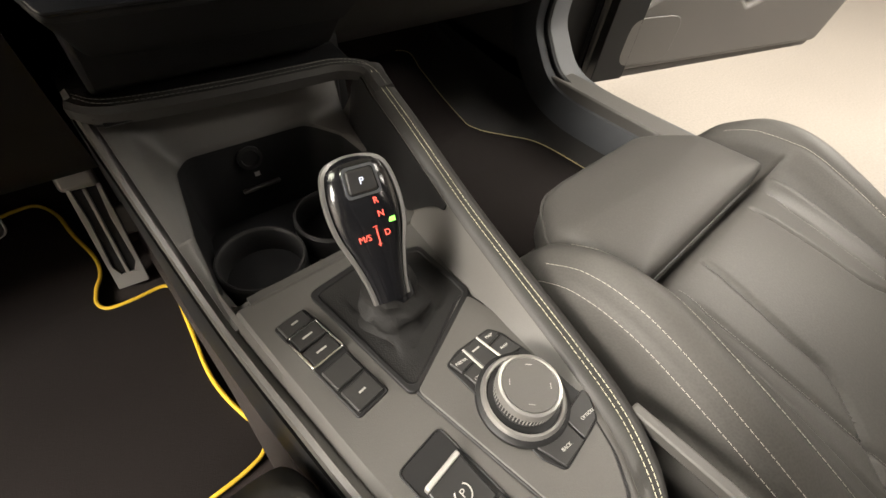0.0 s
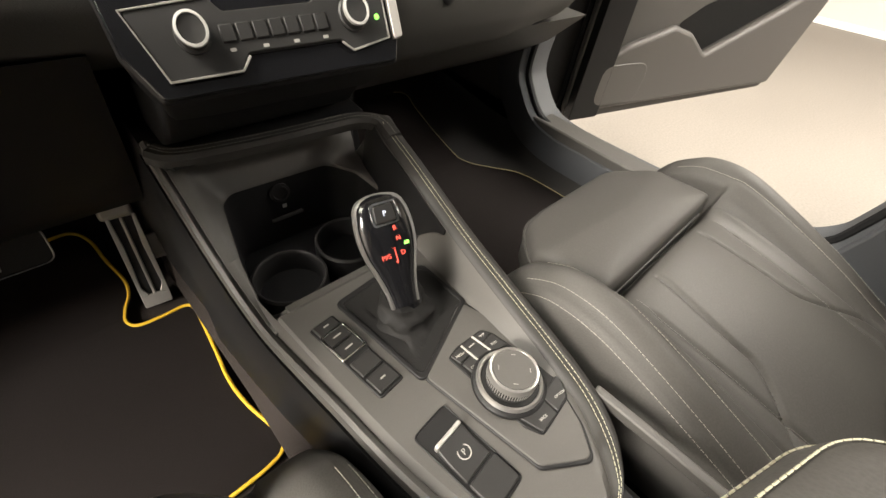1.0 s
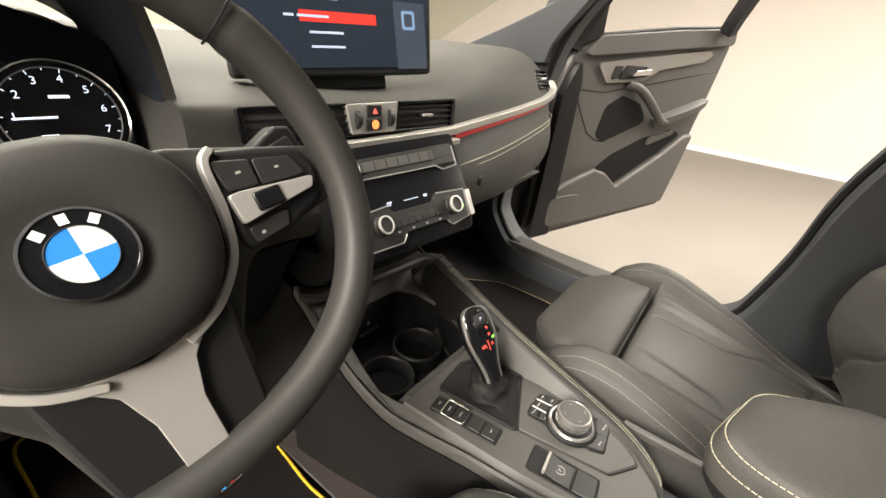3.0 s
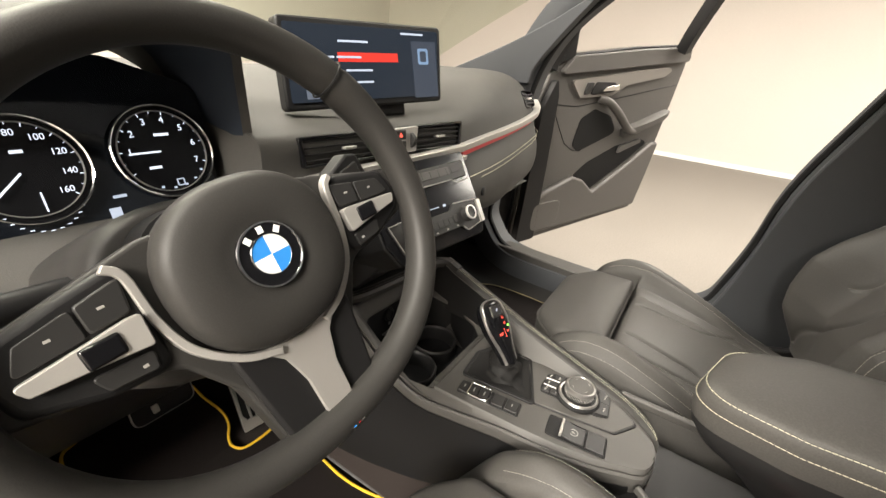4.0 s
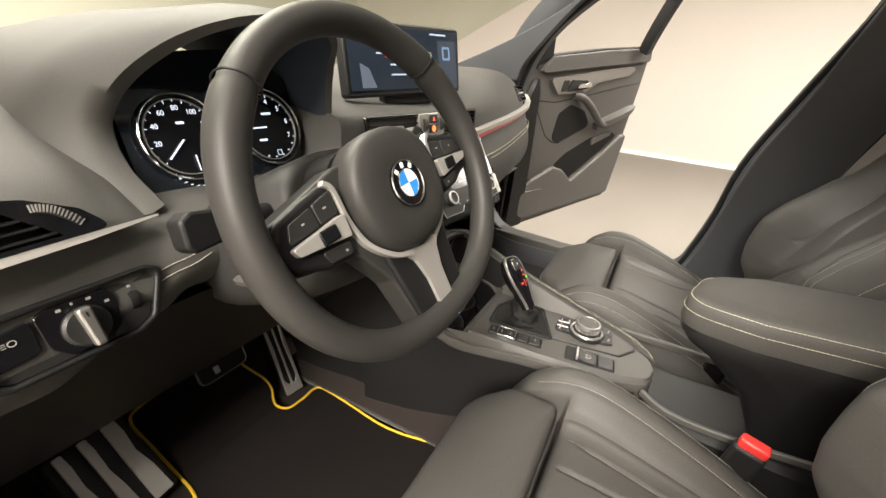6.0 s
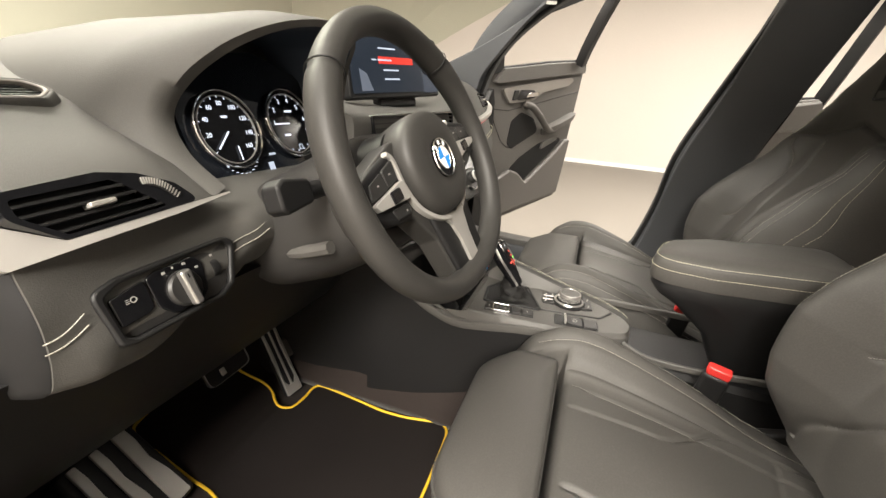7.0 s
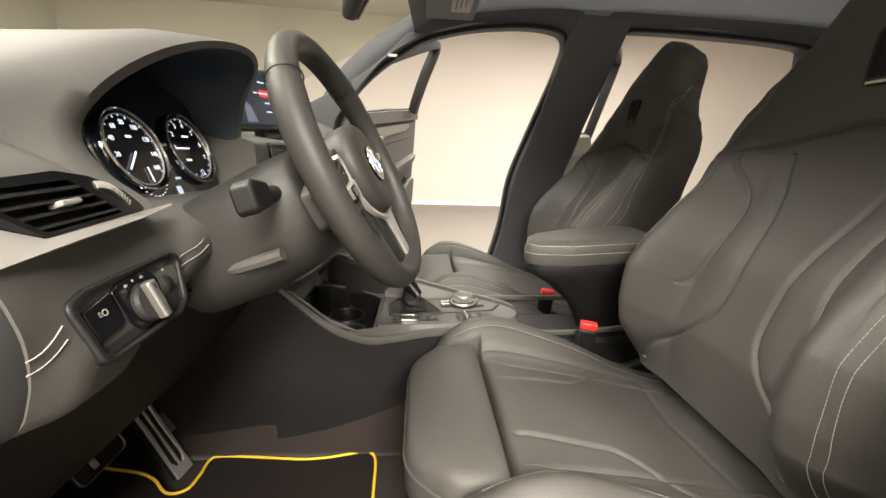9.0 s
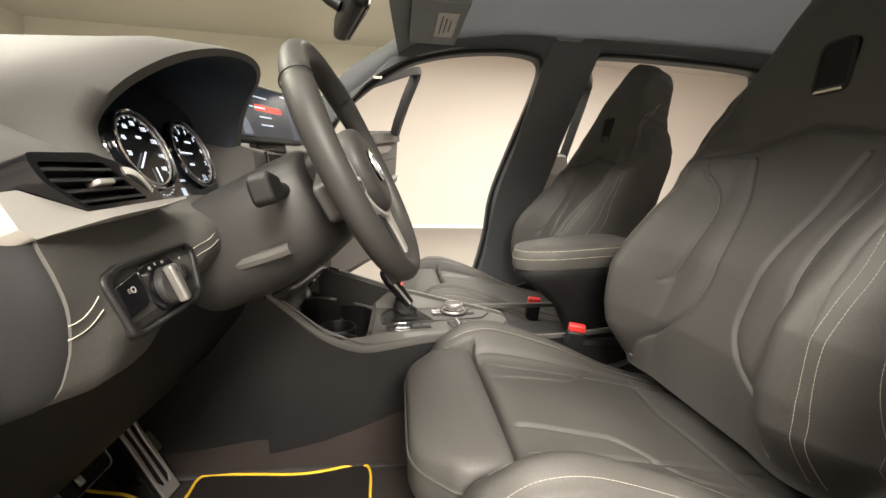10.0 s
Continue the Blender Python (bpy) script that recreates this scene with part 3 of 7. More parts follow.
# ---- dashboard ----
dash = thing("dashboard", "black soft-skinned dashboard with silver and red trim strips", "dashboard", (0, 0.45, 0.72))
N_DASH = 15
DASH = {
    -0.735: [(0.86, 1.045), (0.75, 1.040), (0.60, 1.026), (0.50, 1.010), (0.43, 0.990), (0.38, 0.968), (0.345, 0.945), (0.318, 0.915), (0.310, 0.893), (0.303, 0.872), (0.300, 0.850), (0.303, 0.818), (0.318, 0.795), (0.36, 0.770), (0.46, 0.74)],
    -0.705: [(0.86, 1.045), (0.75, 1.040), (0.60, 1.026), (0.50, 1.008), (0.41, 0.986), (0.345, 0.964), (0.298, 0.943), (0.257, 0.915), (0.249, 0.893), (0.241, 0.872), (0.237, 0.850), (0.242, 0.818), (0.262, 0.790), (0.34, 0.768), (0.46, 0.74)],
    -0.675: [(0.87, 1.045), (0.75, 1.040), (0.60, 1.026), (0.50, 1.008), (0.422, 1.000), (0.358, 0.974), (0.295, 0.945), (0.256, 0.915), (0.250, 0.893), (0.2445, 0.872), (0.2390, 0.852), (0.2305, 0.820), (0.250, 0.788), (0.34, 0.766), (0.46, 0.74)],
    -0.63: [(0.88, 1.045), (0.75, 1.040), (0.60, 1.026), (0.50, 1.016), (0.425, 1.003), (0.365, 0.976), (0.300, 0.946), (0.263, 0.915), (0.254, 0.893), (0.2490, 0.875), (0.2425, 0.855), (0.2335, 0.824), (0.254, 0.784), (0.34, 0.764), (0.46, 0.74)],
    -0.56: [(0.90, 1.045), (0.75, 1.042), (0.60, 1.030), (0.50, 1.010), (0.43, 0.998), (0.37, 0.972), (0.310, 0.946), (0.274, 0.915), (0.262, 0.895), (0.2545, 0.880), (0.2480, 0.860), (0.2405, 0.838), (0.262, 0.808), (0.35, 0.780), (0.46, 0.74)],
    -0.53: [(0.92, 1.045), (0.75, 1.044), (0.60, 1.034), (0.50, 1.014), (0.43, 0.988), (0.38, 0.964), (0.332, 0.943), (0.283, 0.915), (0.270, 0.898), (0.258, 0.884), (0.2505, 0.862), (0.2440, 0.838), (0.272, 0.803), (0.35, 0.775), (0.46, 0.74)],
    -0.497: [(0.92, 1.045), (0.75, 1.046), (0.60, 1.040), (0.48, 1.030), (0.43, 1.010), (0.40, 0.98), (0.375, 0.945), (0.330, 0.915), (0.285, 0.903), (0.252, 0.888), (0.242, 0.864), (0.250, 0.842), (0.28, 0.814), (0.35, 0.780), (0.46, 0.74)],
    -0.266: [(0.94, 1.045), (0.75, 1.045), (0.60, 1.042), (0.48, 1.035), (0.43, 1.015), (0.40, 0.985), (0.375, 0.948), (0.332, 0.913), (0.280, 0.900), (0.255, 0.885), (0.245, 0.862), (0.250, 0.840), (0.28, 0.808), (0.36, 0.770), (0.46, 0.73)],
    -0.243: [(0.95, 1.02), (0.75, 1.03), (0.55, 1.030), (0.42, 1.015), (0.350, 0.998), (0.300, 0.988), (0.278, 0.978), (0.275, 0.94), (0.268, 0.915), (0.258, 0.89), (0.250, 0.865), (0.252, 0.84), (0.28, 0.808), (0.36, 0.770), (0.46, 0.73)],
    0.0: [(0.96, 1.02), (0.75, 1.03), (0.55, 1.025), (0.42, 1.010), (0.350, 0.997), (0.300, 0.990), (0.268, 0.980), (0.268, 0.94), (0.262, 0.915), (0.256, 0.89), (0.250, 0.865), (0.250, 0.84), (0.27, 0.808), (0.33, 0.770), (0.46, 0.73)],
    0.175: [(0.95, 1.02), (0.75, 1.04), (0.55, 1.045), (0.42, 1.035), (0.340, 1.015), (0.290, 1.000), (0.262, 0.982), (0.252, 0.948), (0.246, 0.925), (0.226, 0.890), (0.214, 0.860), (0.214, 0.825), (0.235, 0.785), (0.29, 0.745), (0.46, 0.72)],
    0.40: [(0.92, 1.02), (0.75, 1.05), (0.55, 1.070), (0.42, 1.070), (0.345, 1.060), (0.300, 1.035), (0.272, 1.000), (0.258, 0.960), (0.246, 0.935), (0.226, 0.895), (0.218, 0.860), (0.222, 0.825), (0.240, 0.785), (0.29, 0.745), (0.46, 0.72)],
    0.60: [(0.88, 1.02), (0.75, 1.05), (0.55, 1.070), (0.43, 1.075), (0.365, 1.068), (0.320, 1.045), (0.290, 1.010), (0.272, 0.975), (0.262, 0.948), (0.246, 0.905), (0.240, 0.865), (0.246, 0.828), (0.268, 0.790), (0.32, 0.755), (0.46, 0.73)],
    0.655: [(0.86, 1.02), (0.75, 1.05), (0.55, 1.065), (0.45, 1.070), (0.40, 1.060), (0.355, 1.040), (0.325, 1.010), (0.305, 0.975), (0.295, 0.948), (0.280, 0.905), (0.275, 0.865), (0.280, 0.832), (0.300, 0.800), (0.35, 0.765), (0.46, 0.74)],
    0.690: [(0.84, 1.02), (0.75, 1.04), (0.58, 1.055), (0.50, 1.055), (0.46, 1.045), (0.43, 1.025), (0.405, 1.00), (0.385, 0.97), (0.375, 0.945), (0.365, 0.905), (0.36, 0.87), (0.365, 0.84), (0.38, 0.81), (0.41, 0.78), (0.46, 0.76)],
    0.725: [(0.82, 1.01), (0.75, 1.02), (0.62, 1.03), (0.57, 1.03), (0.55, 1.02), (0.53, 1.00), (0.52, 0.98), (0.515, 0.96), (0.51, 0.94), (0.505, 0.905), (0.50, 0.87), (0.50, 0.85), (0.50, 0.82), (0.50, 0.80), (0.50, 0.78)],
}


def dash_at(x):
    """The dashboard's section at x, as (y, z)."""
    keys = sorted(DASH)
    return [(lerp_table([(k, DASH[k][i][0]) for k in keys], x), lerp_table([(k, DASH[k][i][1]) for k in keys], x)) for i in range(N_DASH)]


def dash_rows():
    rows = []
    for k in range(147):
        x = -0.7035 + 1.4285 * k / 146
        sec = curve_through([(0, y, z) for y, z in dash_at(x)], 4)
        rows.append([V(x, p.y, p.z) for p in sec] + [V(x, 0.60, 0.74), V(x, 0.80, 0.78)])
    return rows


part("dash_panel", loft(dash_rows()), SOFT, dash, "black grained soft dashboard skin")


def dash_path(x0, x1, i, out=0.0, n=24, di=0.0):
    """Points along the dashboard at its i-th section point."""
    pts = []
    for k in range(n + 1):
        x = x0 + (x1 - x0) * k / n
        s = dash_at(x)
        a, b = s[int(i)], s[min(N_DASH - 1, int(i) + 1)]
        u = i - int(i)
        y, z = a[0] + (b[0] - a[0]) * u, a[1] + (b[1] - a[1]) * u
        pts.append(V(x, y - out, z))
    return pts


def dash_y(x, z):
    """How far back the dashboard's face lies at a height, below its brow."""
    sec = dash_at(x)[6:13]
    for (y0, z0), (y1, z1) in zip(sec, sec[1:]):
        if z1 <= z <= z0:
            return y0 + (y1 - y0) * (z0 - z) / (z0 - z1)
    return sec[-1][0]


def band(h0, h1=None, d=0.006):
    h1 = h1 or h0
    return [(-d, -h0 / 2), (d, -h0 / 2), (d * 1.2, 0), (d, h0 / 2), (-d, h0 / 2)]


# trim strips: passenger side, tapered, with a red line below it
strip = [V(x, y, z) for x, y, z in ((0.165, 0.240, 0.938), (0.25, 0.242, 0.945), (0.40, 0.247, 0.957), (0.55, 0.258, 0.972), (0.625, 0.272, 0.988), (0.658, 0.298, 1.006))]
part("trim_strip", sweep(curve_through(strip, 6), [(-0.008, -0.006), (0.008, -0.006), (0.008, 0.007), (-0.008, 0.007)], scale=lambda u: 0.95 + 0.15 * u), SILVER, dash, "satin silver trim strip", bevel=0.0015)
red = [p + V(0, 0.001, -0.0115) for p in strip[:5]]
part("accent_strip", sweep(curve_through(red, 6), [(-0.006, -0.0045), (0.006, -0.0045), (0.006, 0.0045), (-0.006, 0.0045)], scale=lambda u: 1.0 - 0.75 * u), REDTRIM, dash, "thin red accent strip")
# centre trim strips
for z, y, h in ((0.934, 0.245, 0.006), (0.918, 0.238, 0.0045)):
    pts = curve_through([(-0.20, y + 0.022, z - 0.008), (-0.10, y + 0.014, z - 0.004), (0.03, y + 0.003, z), (0.165, y - 0.006, z + 0.004)], 8)
    part("trim_strip", sweep(pts, [(-0.008, -h), (0.008, -h), (0.008, h), (-0.008, h)]), SILVER, dash, "satin silver trim strip", bevel=0.0012)
# stitching on the glove box side and the driver's side
for dz in (0.0, 0.012):
    pts = [V(x, y - 0.0015, z - dz) for x, y, z in ((0.17, 0.222, 0.880), (0.30, 0.220, 0.893), (0.45, 0.229, 0.912), (0.58, 0.245, 0.930), (0.64, 0.278, 0.938), (0.67, 0.325, 0.942))]
    part("stitching", stitches(curve_through(pts, 10), 0.0052, 0.004, 0.0009), GOLD_THREAD, dash, "yellow double stitching")
    for run in (((-0.706, 0.845), (-0.698, 0.846), (-0.688, 0.850), (-0.675, 0.857)), ((-0.537, 0.861), (-0.520, 0.865), (-0.500, 0.870), (-0.478, 0.877))):
        pts = [V(x, dash_y(x, z - dz * 0.75) - 0.002, z - dz * 0.75) for x, z in run]
        part("stitching", stitches(curve_through(pts, 10), 0.0052, 0.0047, 0.0005), THREAD, dash, "pale double stitching")
gb = [p + V(0, -0.001, 0) for p in dash_path(0.20, 0.60, 12.2, 0.0)]
part("glovebox_gap", tube(gb, 0.0022, 6), DARK, dash, "dark gap at the glove box lid")
part("lock", lathe([(0.004, -0.004), (0.010, -0.004), (0.010, 0.001), (0.007, 0.003), (0.0, 0.003)], 20), DARK, dash, "small round lock", at=frame_of((0.235, 0.213, 0.842), (1, 0.03, 0), (0, 0.1, 1)))

# ---- instrument hood and dials ----
LIP = [(-0.497, 0.285, 0.912), (-0.503, 0.325, 0.945), (-0.500, 0.344, 0.983), (-0.485, 0.325, 1.022), (-0.452, 0.294, 1.058), (-0.41, 0.266, 1.082), (-0.36, 0.250, 1.093),
       (-0.316, 0.246, 1.091), (-0.282, 0.258, 1.077), (-0.264, 0.282, 1.050), (-0.252, 0.298, 1.015), (-0.245, 0.305, 0.97), (-0.25, 0.29, 0.915)]
CURL = [(-0.522, 0.288, 0.905), (-0.531, 0.330, 0.942), (-0.530, 0.350, 0.985), (-0.511, 0.335, 1.030), (-0.472, 0.305, 1.069), (-0.42, 0.278, 1.093), (-0.36, 0.262, 1.104),
        (-0.312, 0.260, 1.101), (-0.272, 0.272, 1.085), (-0.250, 0.295, 1.054), (-0.238, 0.310, 1.017), (-0.230, 0.318, 0.97), (-0.235, 0.30, 0.91)]
FLANK = [(-0.545, 0.315, 0.903), (-0.558, 0.365, 0.938), (-0.556, 0.400, 0.985), (-0.532, 0.400, 1.030), (-0.486, 0.390, 1.065), (-0.43, 0.380, 1.091), (-0.36, 0.370, 1.105),
         (-0.305, 0.370, 1.104), (-0.262, 0.370, 1.086), (-0.240, 0.370, 1.054), (-0.228, 0.370, 1.017), (-0.222, 0.370, 0.97), (-0.225, 0.36, 0.91)]
REAR = [(-0.565, 0.350, 0.90), (-0.580, 0.450, 0.93), (-0.570, 0.560, 0.985), (-0.540, 0.600, 1.022), (-0.490, 0.640, 1.050), (-0.43, 0.650, 1.066), (-0.36, 0.650, 1.074),
        (-0.30, 0.650, 1.070), (-0.25, 0.620, 1.052), (-0.225, 0.560, 1.025), (-0.215, 0.500, 0.99), (-0.21, 0.450, 0.95), (-0.21, 0.420, 0.90)]


def hood_rows():
    """Rings of the hood from its depth over the lip to the top behind it."""
    lip, curl, flank, rear = (curve_through(c, 6) for c in (LIP, CURL, FLANK, REAR))
    c = V(-0.38, 0, 0.985)
    deep = []
    for y, k in ((0.41, 0.90), (0.37, 0.93), (0.0, 0.975)):
        deep.append([V(c.x + (p.x - c.x) * k, max(y, p.y + 0.012), c.z + (p.z - c.z) * k) for p in lip])
    bulge = [p.lerp(q, 0.5) + (p - c).normalized() * 0.004 * V(1, 0, 1).length for p, q in zip(lip, curl)]
    for p, q in zip(bulge, lip):
        p.y = q.y - 0.004
    mid = [p.lerp(q, 0.5) + V(0, 0, 0.004) for p, q in zip(curl, flank)]
    return deep + [lip, bulge, curl, mid, flank, [p.lerp(q, 0.5) + V(0, 0, 0.006) for p, q in zip(flank, rear)], rear]


cluster = thing("instrument_cluster", "lit round instrument dials under a black hood", "instrument cluster", (-0.4, 0.33, 0.90))
HR = hood_rows()
part("hood", loft(HR[3:], closed=False), SOFT, cluster, "black arched instrument hood", angle=60)
# inner skin coloured blue-black to paint its shade and bluish reflections
part("hood_shaded_side", loft(HR[:4], closed=False), SHADEBLACK, cluster, "inside of the hood, its shade and bluish reflection put into the colour", angle=60)
CL = frame_of((-0.407, 0.338, 0.963), (1, 0.0, 0), (0, 0.38, 1))
face = rpoly([(-0.088, -0.060), (0.135, -0.060), (0.145, 0.075), (0.06, 0.105), (-0.03, 0.095), (-0.088, 0.045)], 0.02)
part("dial_panel", slab(face, -0.012, -0.004), SCREEN_OFF, cluster, "dark glossy dial panel", at=CL)


def dial(cx, cy, r, big):
    g = part("dial", lathe([(0.0, -0.003), (r, -0.003), (r, 0.0), (0.0, 0.0)], 48), PIANO, cluster, "round dark dial with lit white scale", at=CL @ pose(cx, cy, 0))
    at = CL @ pose(cx, cy, 0.0)
    part("bezel", loft([[V((r + a) * math.cos(w), (r + a) * math.sin(w), z) for w in [2 * math.pi * k / 64 for k in range(64)]] for a, z in ((-0.0012, 0), (-0.0008, 0.004), (0.0004, 0.005), (0.0014, 0.004), (0.0016, 0))], caps=False), CHROME, g, "bright dial ring", at=at)
    ticks = []
    num = big["n"]
    for k in range(num * 2 + 1):
        w = radians(big["a0"] - (big["a0"] - big["a1"]) * k / (num * 2))
        ln = 0.0032 if k % 2 == 0 else 0.0018
        b = box(ln, 0.0007 if k % 2 == 0 else 0.0005, 0.0006, (r * 0.87 - ln / 2, 0, 0.0006))
        b.transform(Matrix.Rotation(w, 4, "Z"))
        ticks.append(b)
    part("scale", merge(*ticks), LIT_WHITE, g, at=at)
    part("scale_ring", loft([[V(r * a * math.cos(w), r * a * math.sin(w), z) for w in [2 * math.pi * k / 64 for k in range(64)]] for a, z in ((0.872, 0.0), (0.875, 0.0022), (0.890, 0.0022), (0.895, 0.0))], caps=False), STEEL, g, "fine grey scale ring", at=at)
    for k, t in enumerate(big["txt"]):
        w = radians(big["a0"] - (big["a0"] - big["a1"]) * k / (len(big["txt"]) - 1))
        if t:
            lettering(t, big["size"], at @ pose((r - 0.0165) * math.cos(w), (r - 0.0150) * math.sin(w), 0.0006), LIT_WHITE, g, "numeral")
    nd = box(r * 0.62, 0.0018, 0.001, (r * 0.40, 0, 0.0025))
    nd.transform(Matrix.Rotation(radians(big["needle"]), 4, "Z"))
    part("needle", nd, LIT_WHITE, g, "lit white needle", at=at)
    for sx, sy, sw in big["bars"]:
        part("mark_bar", box(sw, 0.0028, 0.0006, (sx, sy, 0.0006)), LIT_WHITE, g, at=at)
    return g


dial(-0.028, 0.002, 0.0475, dict(n=9, a0=222, a1=-42, txt=["", "20", "40", "60", "80", "100", "120", "140", "160"], size=0.0080, needle=222, bars=[(0.0, 0.016, 0.009)]))
fuel = part("fuel_needle", box(0.0012, 0.018, 0.001, (-0.024, -0.028, 0.0022)), LIT_WHITE, cluster, "small lit fuel needle", at=CL)
part("fuel_scale", merge(*[box(0.003, 0.0008, 0.0006, (-0.026 + 0.030 * math.cos(radians(a)), -0.024 + 0.030 * math.sin(radians(a)), 0.0008)) for a in range(205, 336, 13)]), LIT_WHITE, cluster, at=CL)
dial(0.088, 0.005, 0.049, dict(n=7, a0=210, a1=-22, txt=["", "1", "2", "3", "4", "5", "6", "7"], size=0.0095, needle=180, bars=[(0.002, 0.018, 0.015), (-0.014, -0.016, 0.012)]))
part("status_panel", box(0.010, 0.011, 0.0006, (0.026, -0.050, -0.0032)), LIT_DIM, cluster, "small lit status symbol", at=CL)
part("status_bar", box(0.012, 0.003, 0.0006, (0.034, -0.034, -0.0032)), LIT_DIM, cluster, "tiny lit bar", at=CL)
part("status_ring", ring_slab(rpoly([(0.090, -0.034), (0.098, -0.034), (0.098, -0.026), (0.090, -0.026)], 0.001), rpoly([(0.0912, -0.0328), (0.0968, -0.0328), (0.0968, -0.0272), (0.0912, -0.0272)], 0.0006), 0.0003, 0.0009), LIT_DIM, cluster, "small lit gear symbol", at=CL)
for a in (250, 268, 286, 304, 322):
    part("gauge_mark", box(0.0028, 0.0022, 0.0006, (0.088 + 0.040 * math.cos(radians(a)), 0.005 + 0.040 * math.sin(radians(a)), 0.0006)), LIT_DIM, cluster, "small lit gauge mark", at=CL)
part("warning_lamp", lathe([(0.0, 0.0), (0.004, 0.0), (0.004, 0.0006), (0.0, 0.0006)], 16), LIT_RED, cluster, "small lit red warning lamp", at=CL @ pose(-0.040, -0.060, -0.003))

# ---- infotainment display ----
SCR = frame_of((-0.006, 0.316, 1.072), (0.97, -0.20, 0.06), (0.0, 0.20, 1)) @ Matrix.Diagonal((1.06, 1.04, 1.0, 1.0))
display = thing("display_screen", "wide black dashboard display showing a dark menu with a red row", "screen", (0, 0.31, 0.985))
scr = rpoly([(-0.148, -0.058), (0.132, -0.058), (0.140, 0.058), (-0.142, 0.058)], 0.008)
part("housing", slab(scr, -0.022, 0.0), DARK, display, "black plastic screen housing", at=SCR, bevel=0.003)
part("screen_glass", slab(rpoly([(-0.140, -0.048), (0.124, -0.048), (0.131, 0.050), (-0.135, 0.050)], 0.003), 0.0, 0.0016), LIT_SCREEN, display, "dark glossy screen", at=SCR)
part("stand", box(0.12, 0.03, 0.02, (0, -0.060, -0.024)), DARK, display, "black screen foot", at=SCR, bevel=0.004)
part("menu_highlight", box(0.105, 0.0125, 0.0005, (-0.010, 0.0095, 0.0019)), MENU_RED, display, "lit red menu row", at=SCR)
for sx, sy, sw in ((-0.035, 0.030, 0.05), (-0.045, 0.0095, 0.04), (-0.03, -0.008, 0.045), (-0.03, -0.024, 0.045), (0.075, 0.044, 0.045), (-0.075, 0.0095, 0.012)):
    part("menu_bar", box(sw, 0.0028, 0.0004, (sx, sy, 0.0023)), LIT_DIM, display, "bar of unreadable lit text", at=SCR)
part("map_tile", box(0.052, 0.085, 0.0004, (0.098, -0.008, 0.0018)), glowing("lit slate tile", (0.03, 0.036, 0.048), 0.8), display, "dark blue screen tile", at=SCR)
part("map_icon", ring_slab(rpoly([(0.084, 0.0), (0.106, 0.0), (0.106, 0.024), (0.084, 0.024)], 0.004), rpoly([(0.088, 0.004), (0.102, 0.004), (0.102, 0.020), (0.088, 0.020)], 0.003), 0.0019, 0.0025), LIT_BLUE, display, "small square icon", at=SCR)
part("pale_tile", slab([V(-0.118, -0.044), V(-0.088, -0.044), V(-0.100, -0.014), V(-0.118, -0.006)], 0.0017, 0.0022), glowing("dim lit corner tile", (0.075, 0.085, 0.105), 0.8), display, "pale blue screen corner", at=SCR)

# ---- centre air vents ----
VT = frame_of((-0.008, 0.262, 0.963), (1, -0.065, 0), (0, 0.12, 1))


def vents():
    vent = thing("center_vents", "pair of black slatted dashboard air vents with silver edges", "air vent", (0, 0.26, 0.94))
    o = rpoly([(-0.182, -0.020), (0.176, -0.022), (0.180, 0.024), (-0.186, 0.020)], 0.005)
    i = rpoly([(-0.177, -0.016), (0.170, -0.018), (0.174, 0.020), (-0.181, 0.016)], 0.004)
    part("frame", ring_slab(o, i, -0.02, 0.004), PIANO, vent, "gloss black vent surround", at=VT, bevel=0.001)
    part("backing", slab(i, -0.019, -0.016), DARK, vent, "dark vent depth", at=VT)
    for a, b in ((-0.176, -0.040), (0.042, 0.170)):
        for k in range(4):
            y = -0.0125 + 0.0088 * k
            part("slat", slab([V(-0.004, -0.0008), V(0.010, -0.0012), V(0.010, 0.0012), V(-0.004, 0.0008)], 0, b - a), DARK, vent,
                 at=VT @ Matrix(((0, 0, 1, a), (0, 1, 0, y), (1, 0, 0, -0.008), (0, 0, 0, 1))))
        part("tab", box(0.022, 0.004, 0.012, ((a + b) / 2 + 0.005, 0.0005, 0.001)), SILVER, vent, "silver vent tab", at=VT, bevel=0.001)
    hz = part("hazard_block", slab(rpoly([(-0.038, -0.019), (0.040, -0.019), (0.046, 0.022), (-0.046, 0.020)], 0.003), -0.01, 0.006), SILVER, vent, "silver switch block between the vents", at=VT, bevel=0.001)
    part("hazard_button", box(0.026, 0.016, 0.004, (0, 0.0105, 0.0065)), BUTTON, hz, "black hazard button", at=VT, bevel=0.0015)
    part("hazard_mark", slab([V(-0.0045, 0.007), V(0.0045, 0.007), V(0, 0.0145)], 0.0086, 0.0090), LIT_RED, hz, "red triangle", at=VT)
    part("lower_button", box(0.026, 0.016, 0.004, (0, -0.0075, 0.0065)), BUTTON, hz, "black button", at=VT, bevel=0.0015)
    part("lower_mark", lathe([(0, 0.0086), (0.0062, 0.0086), (0.0062, 0.0091), (0, 0.0091)], 20), LIT_ORANGE, hz, "lit orange round symbol", at=VT @ pose(0, -0.0075, 0))
    for sx in (-1, 1):
        part("thumbwheel", lathe([(0.0, -0.004), (0.012, -0.004), (0.013, 0), (0.012, 0.004), (0, 0.004)], 26), BUTTON, hz, "ribbed black thumb wheel", at=VT @ Matrix(((0, 0, 1, sx * 0.029), (1, 0, 0, 0.0), (0, 1, 0, 0.002), (0, 0, 0, 1))))


vents()


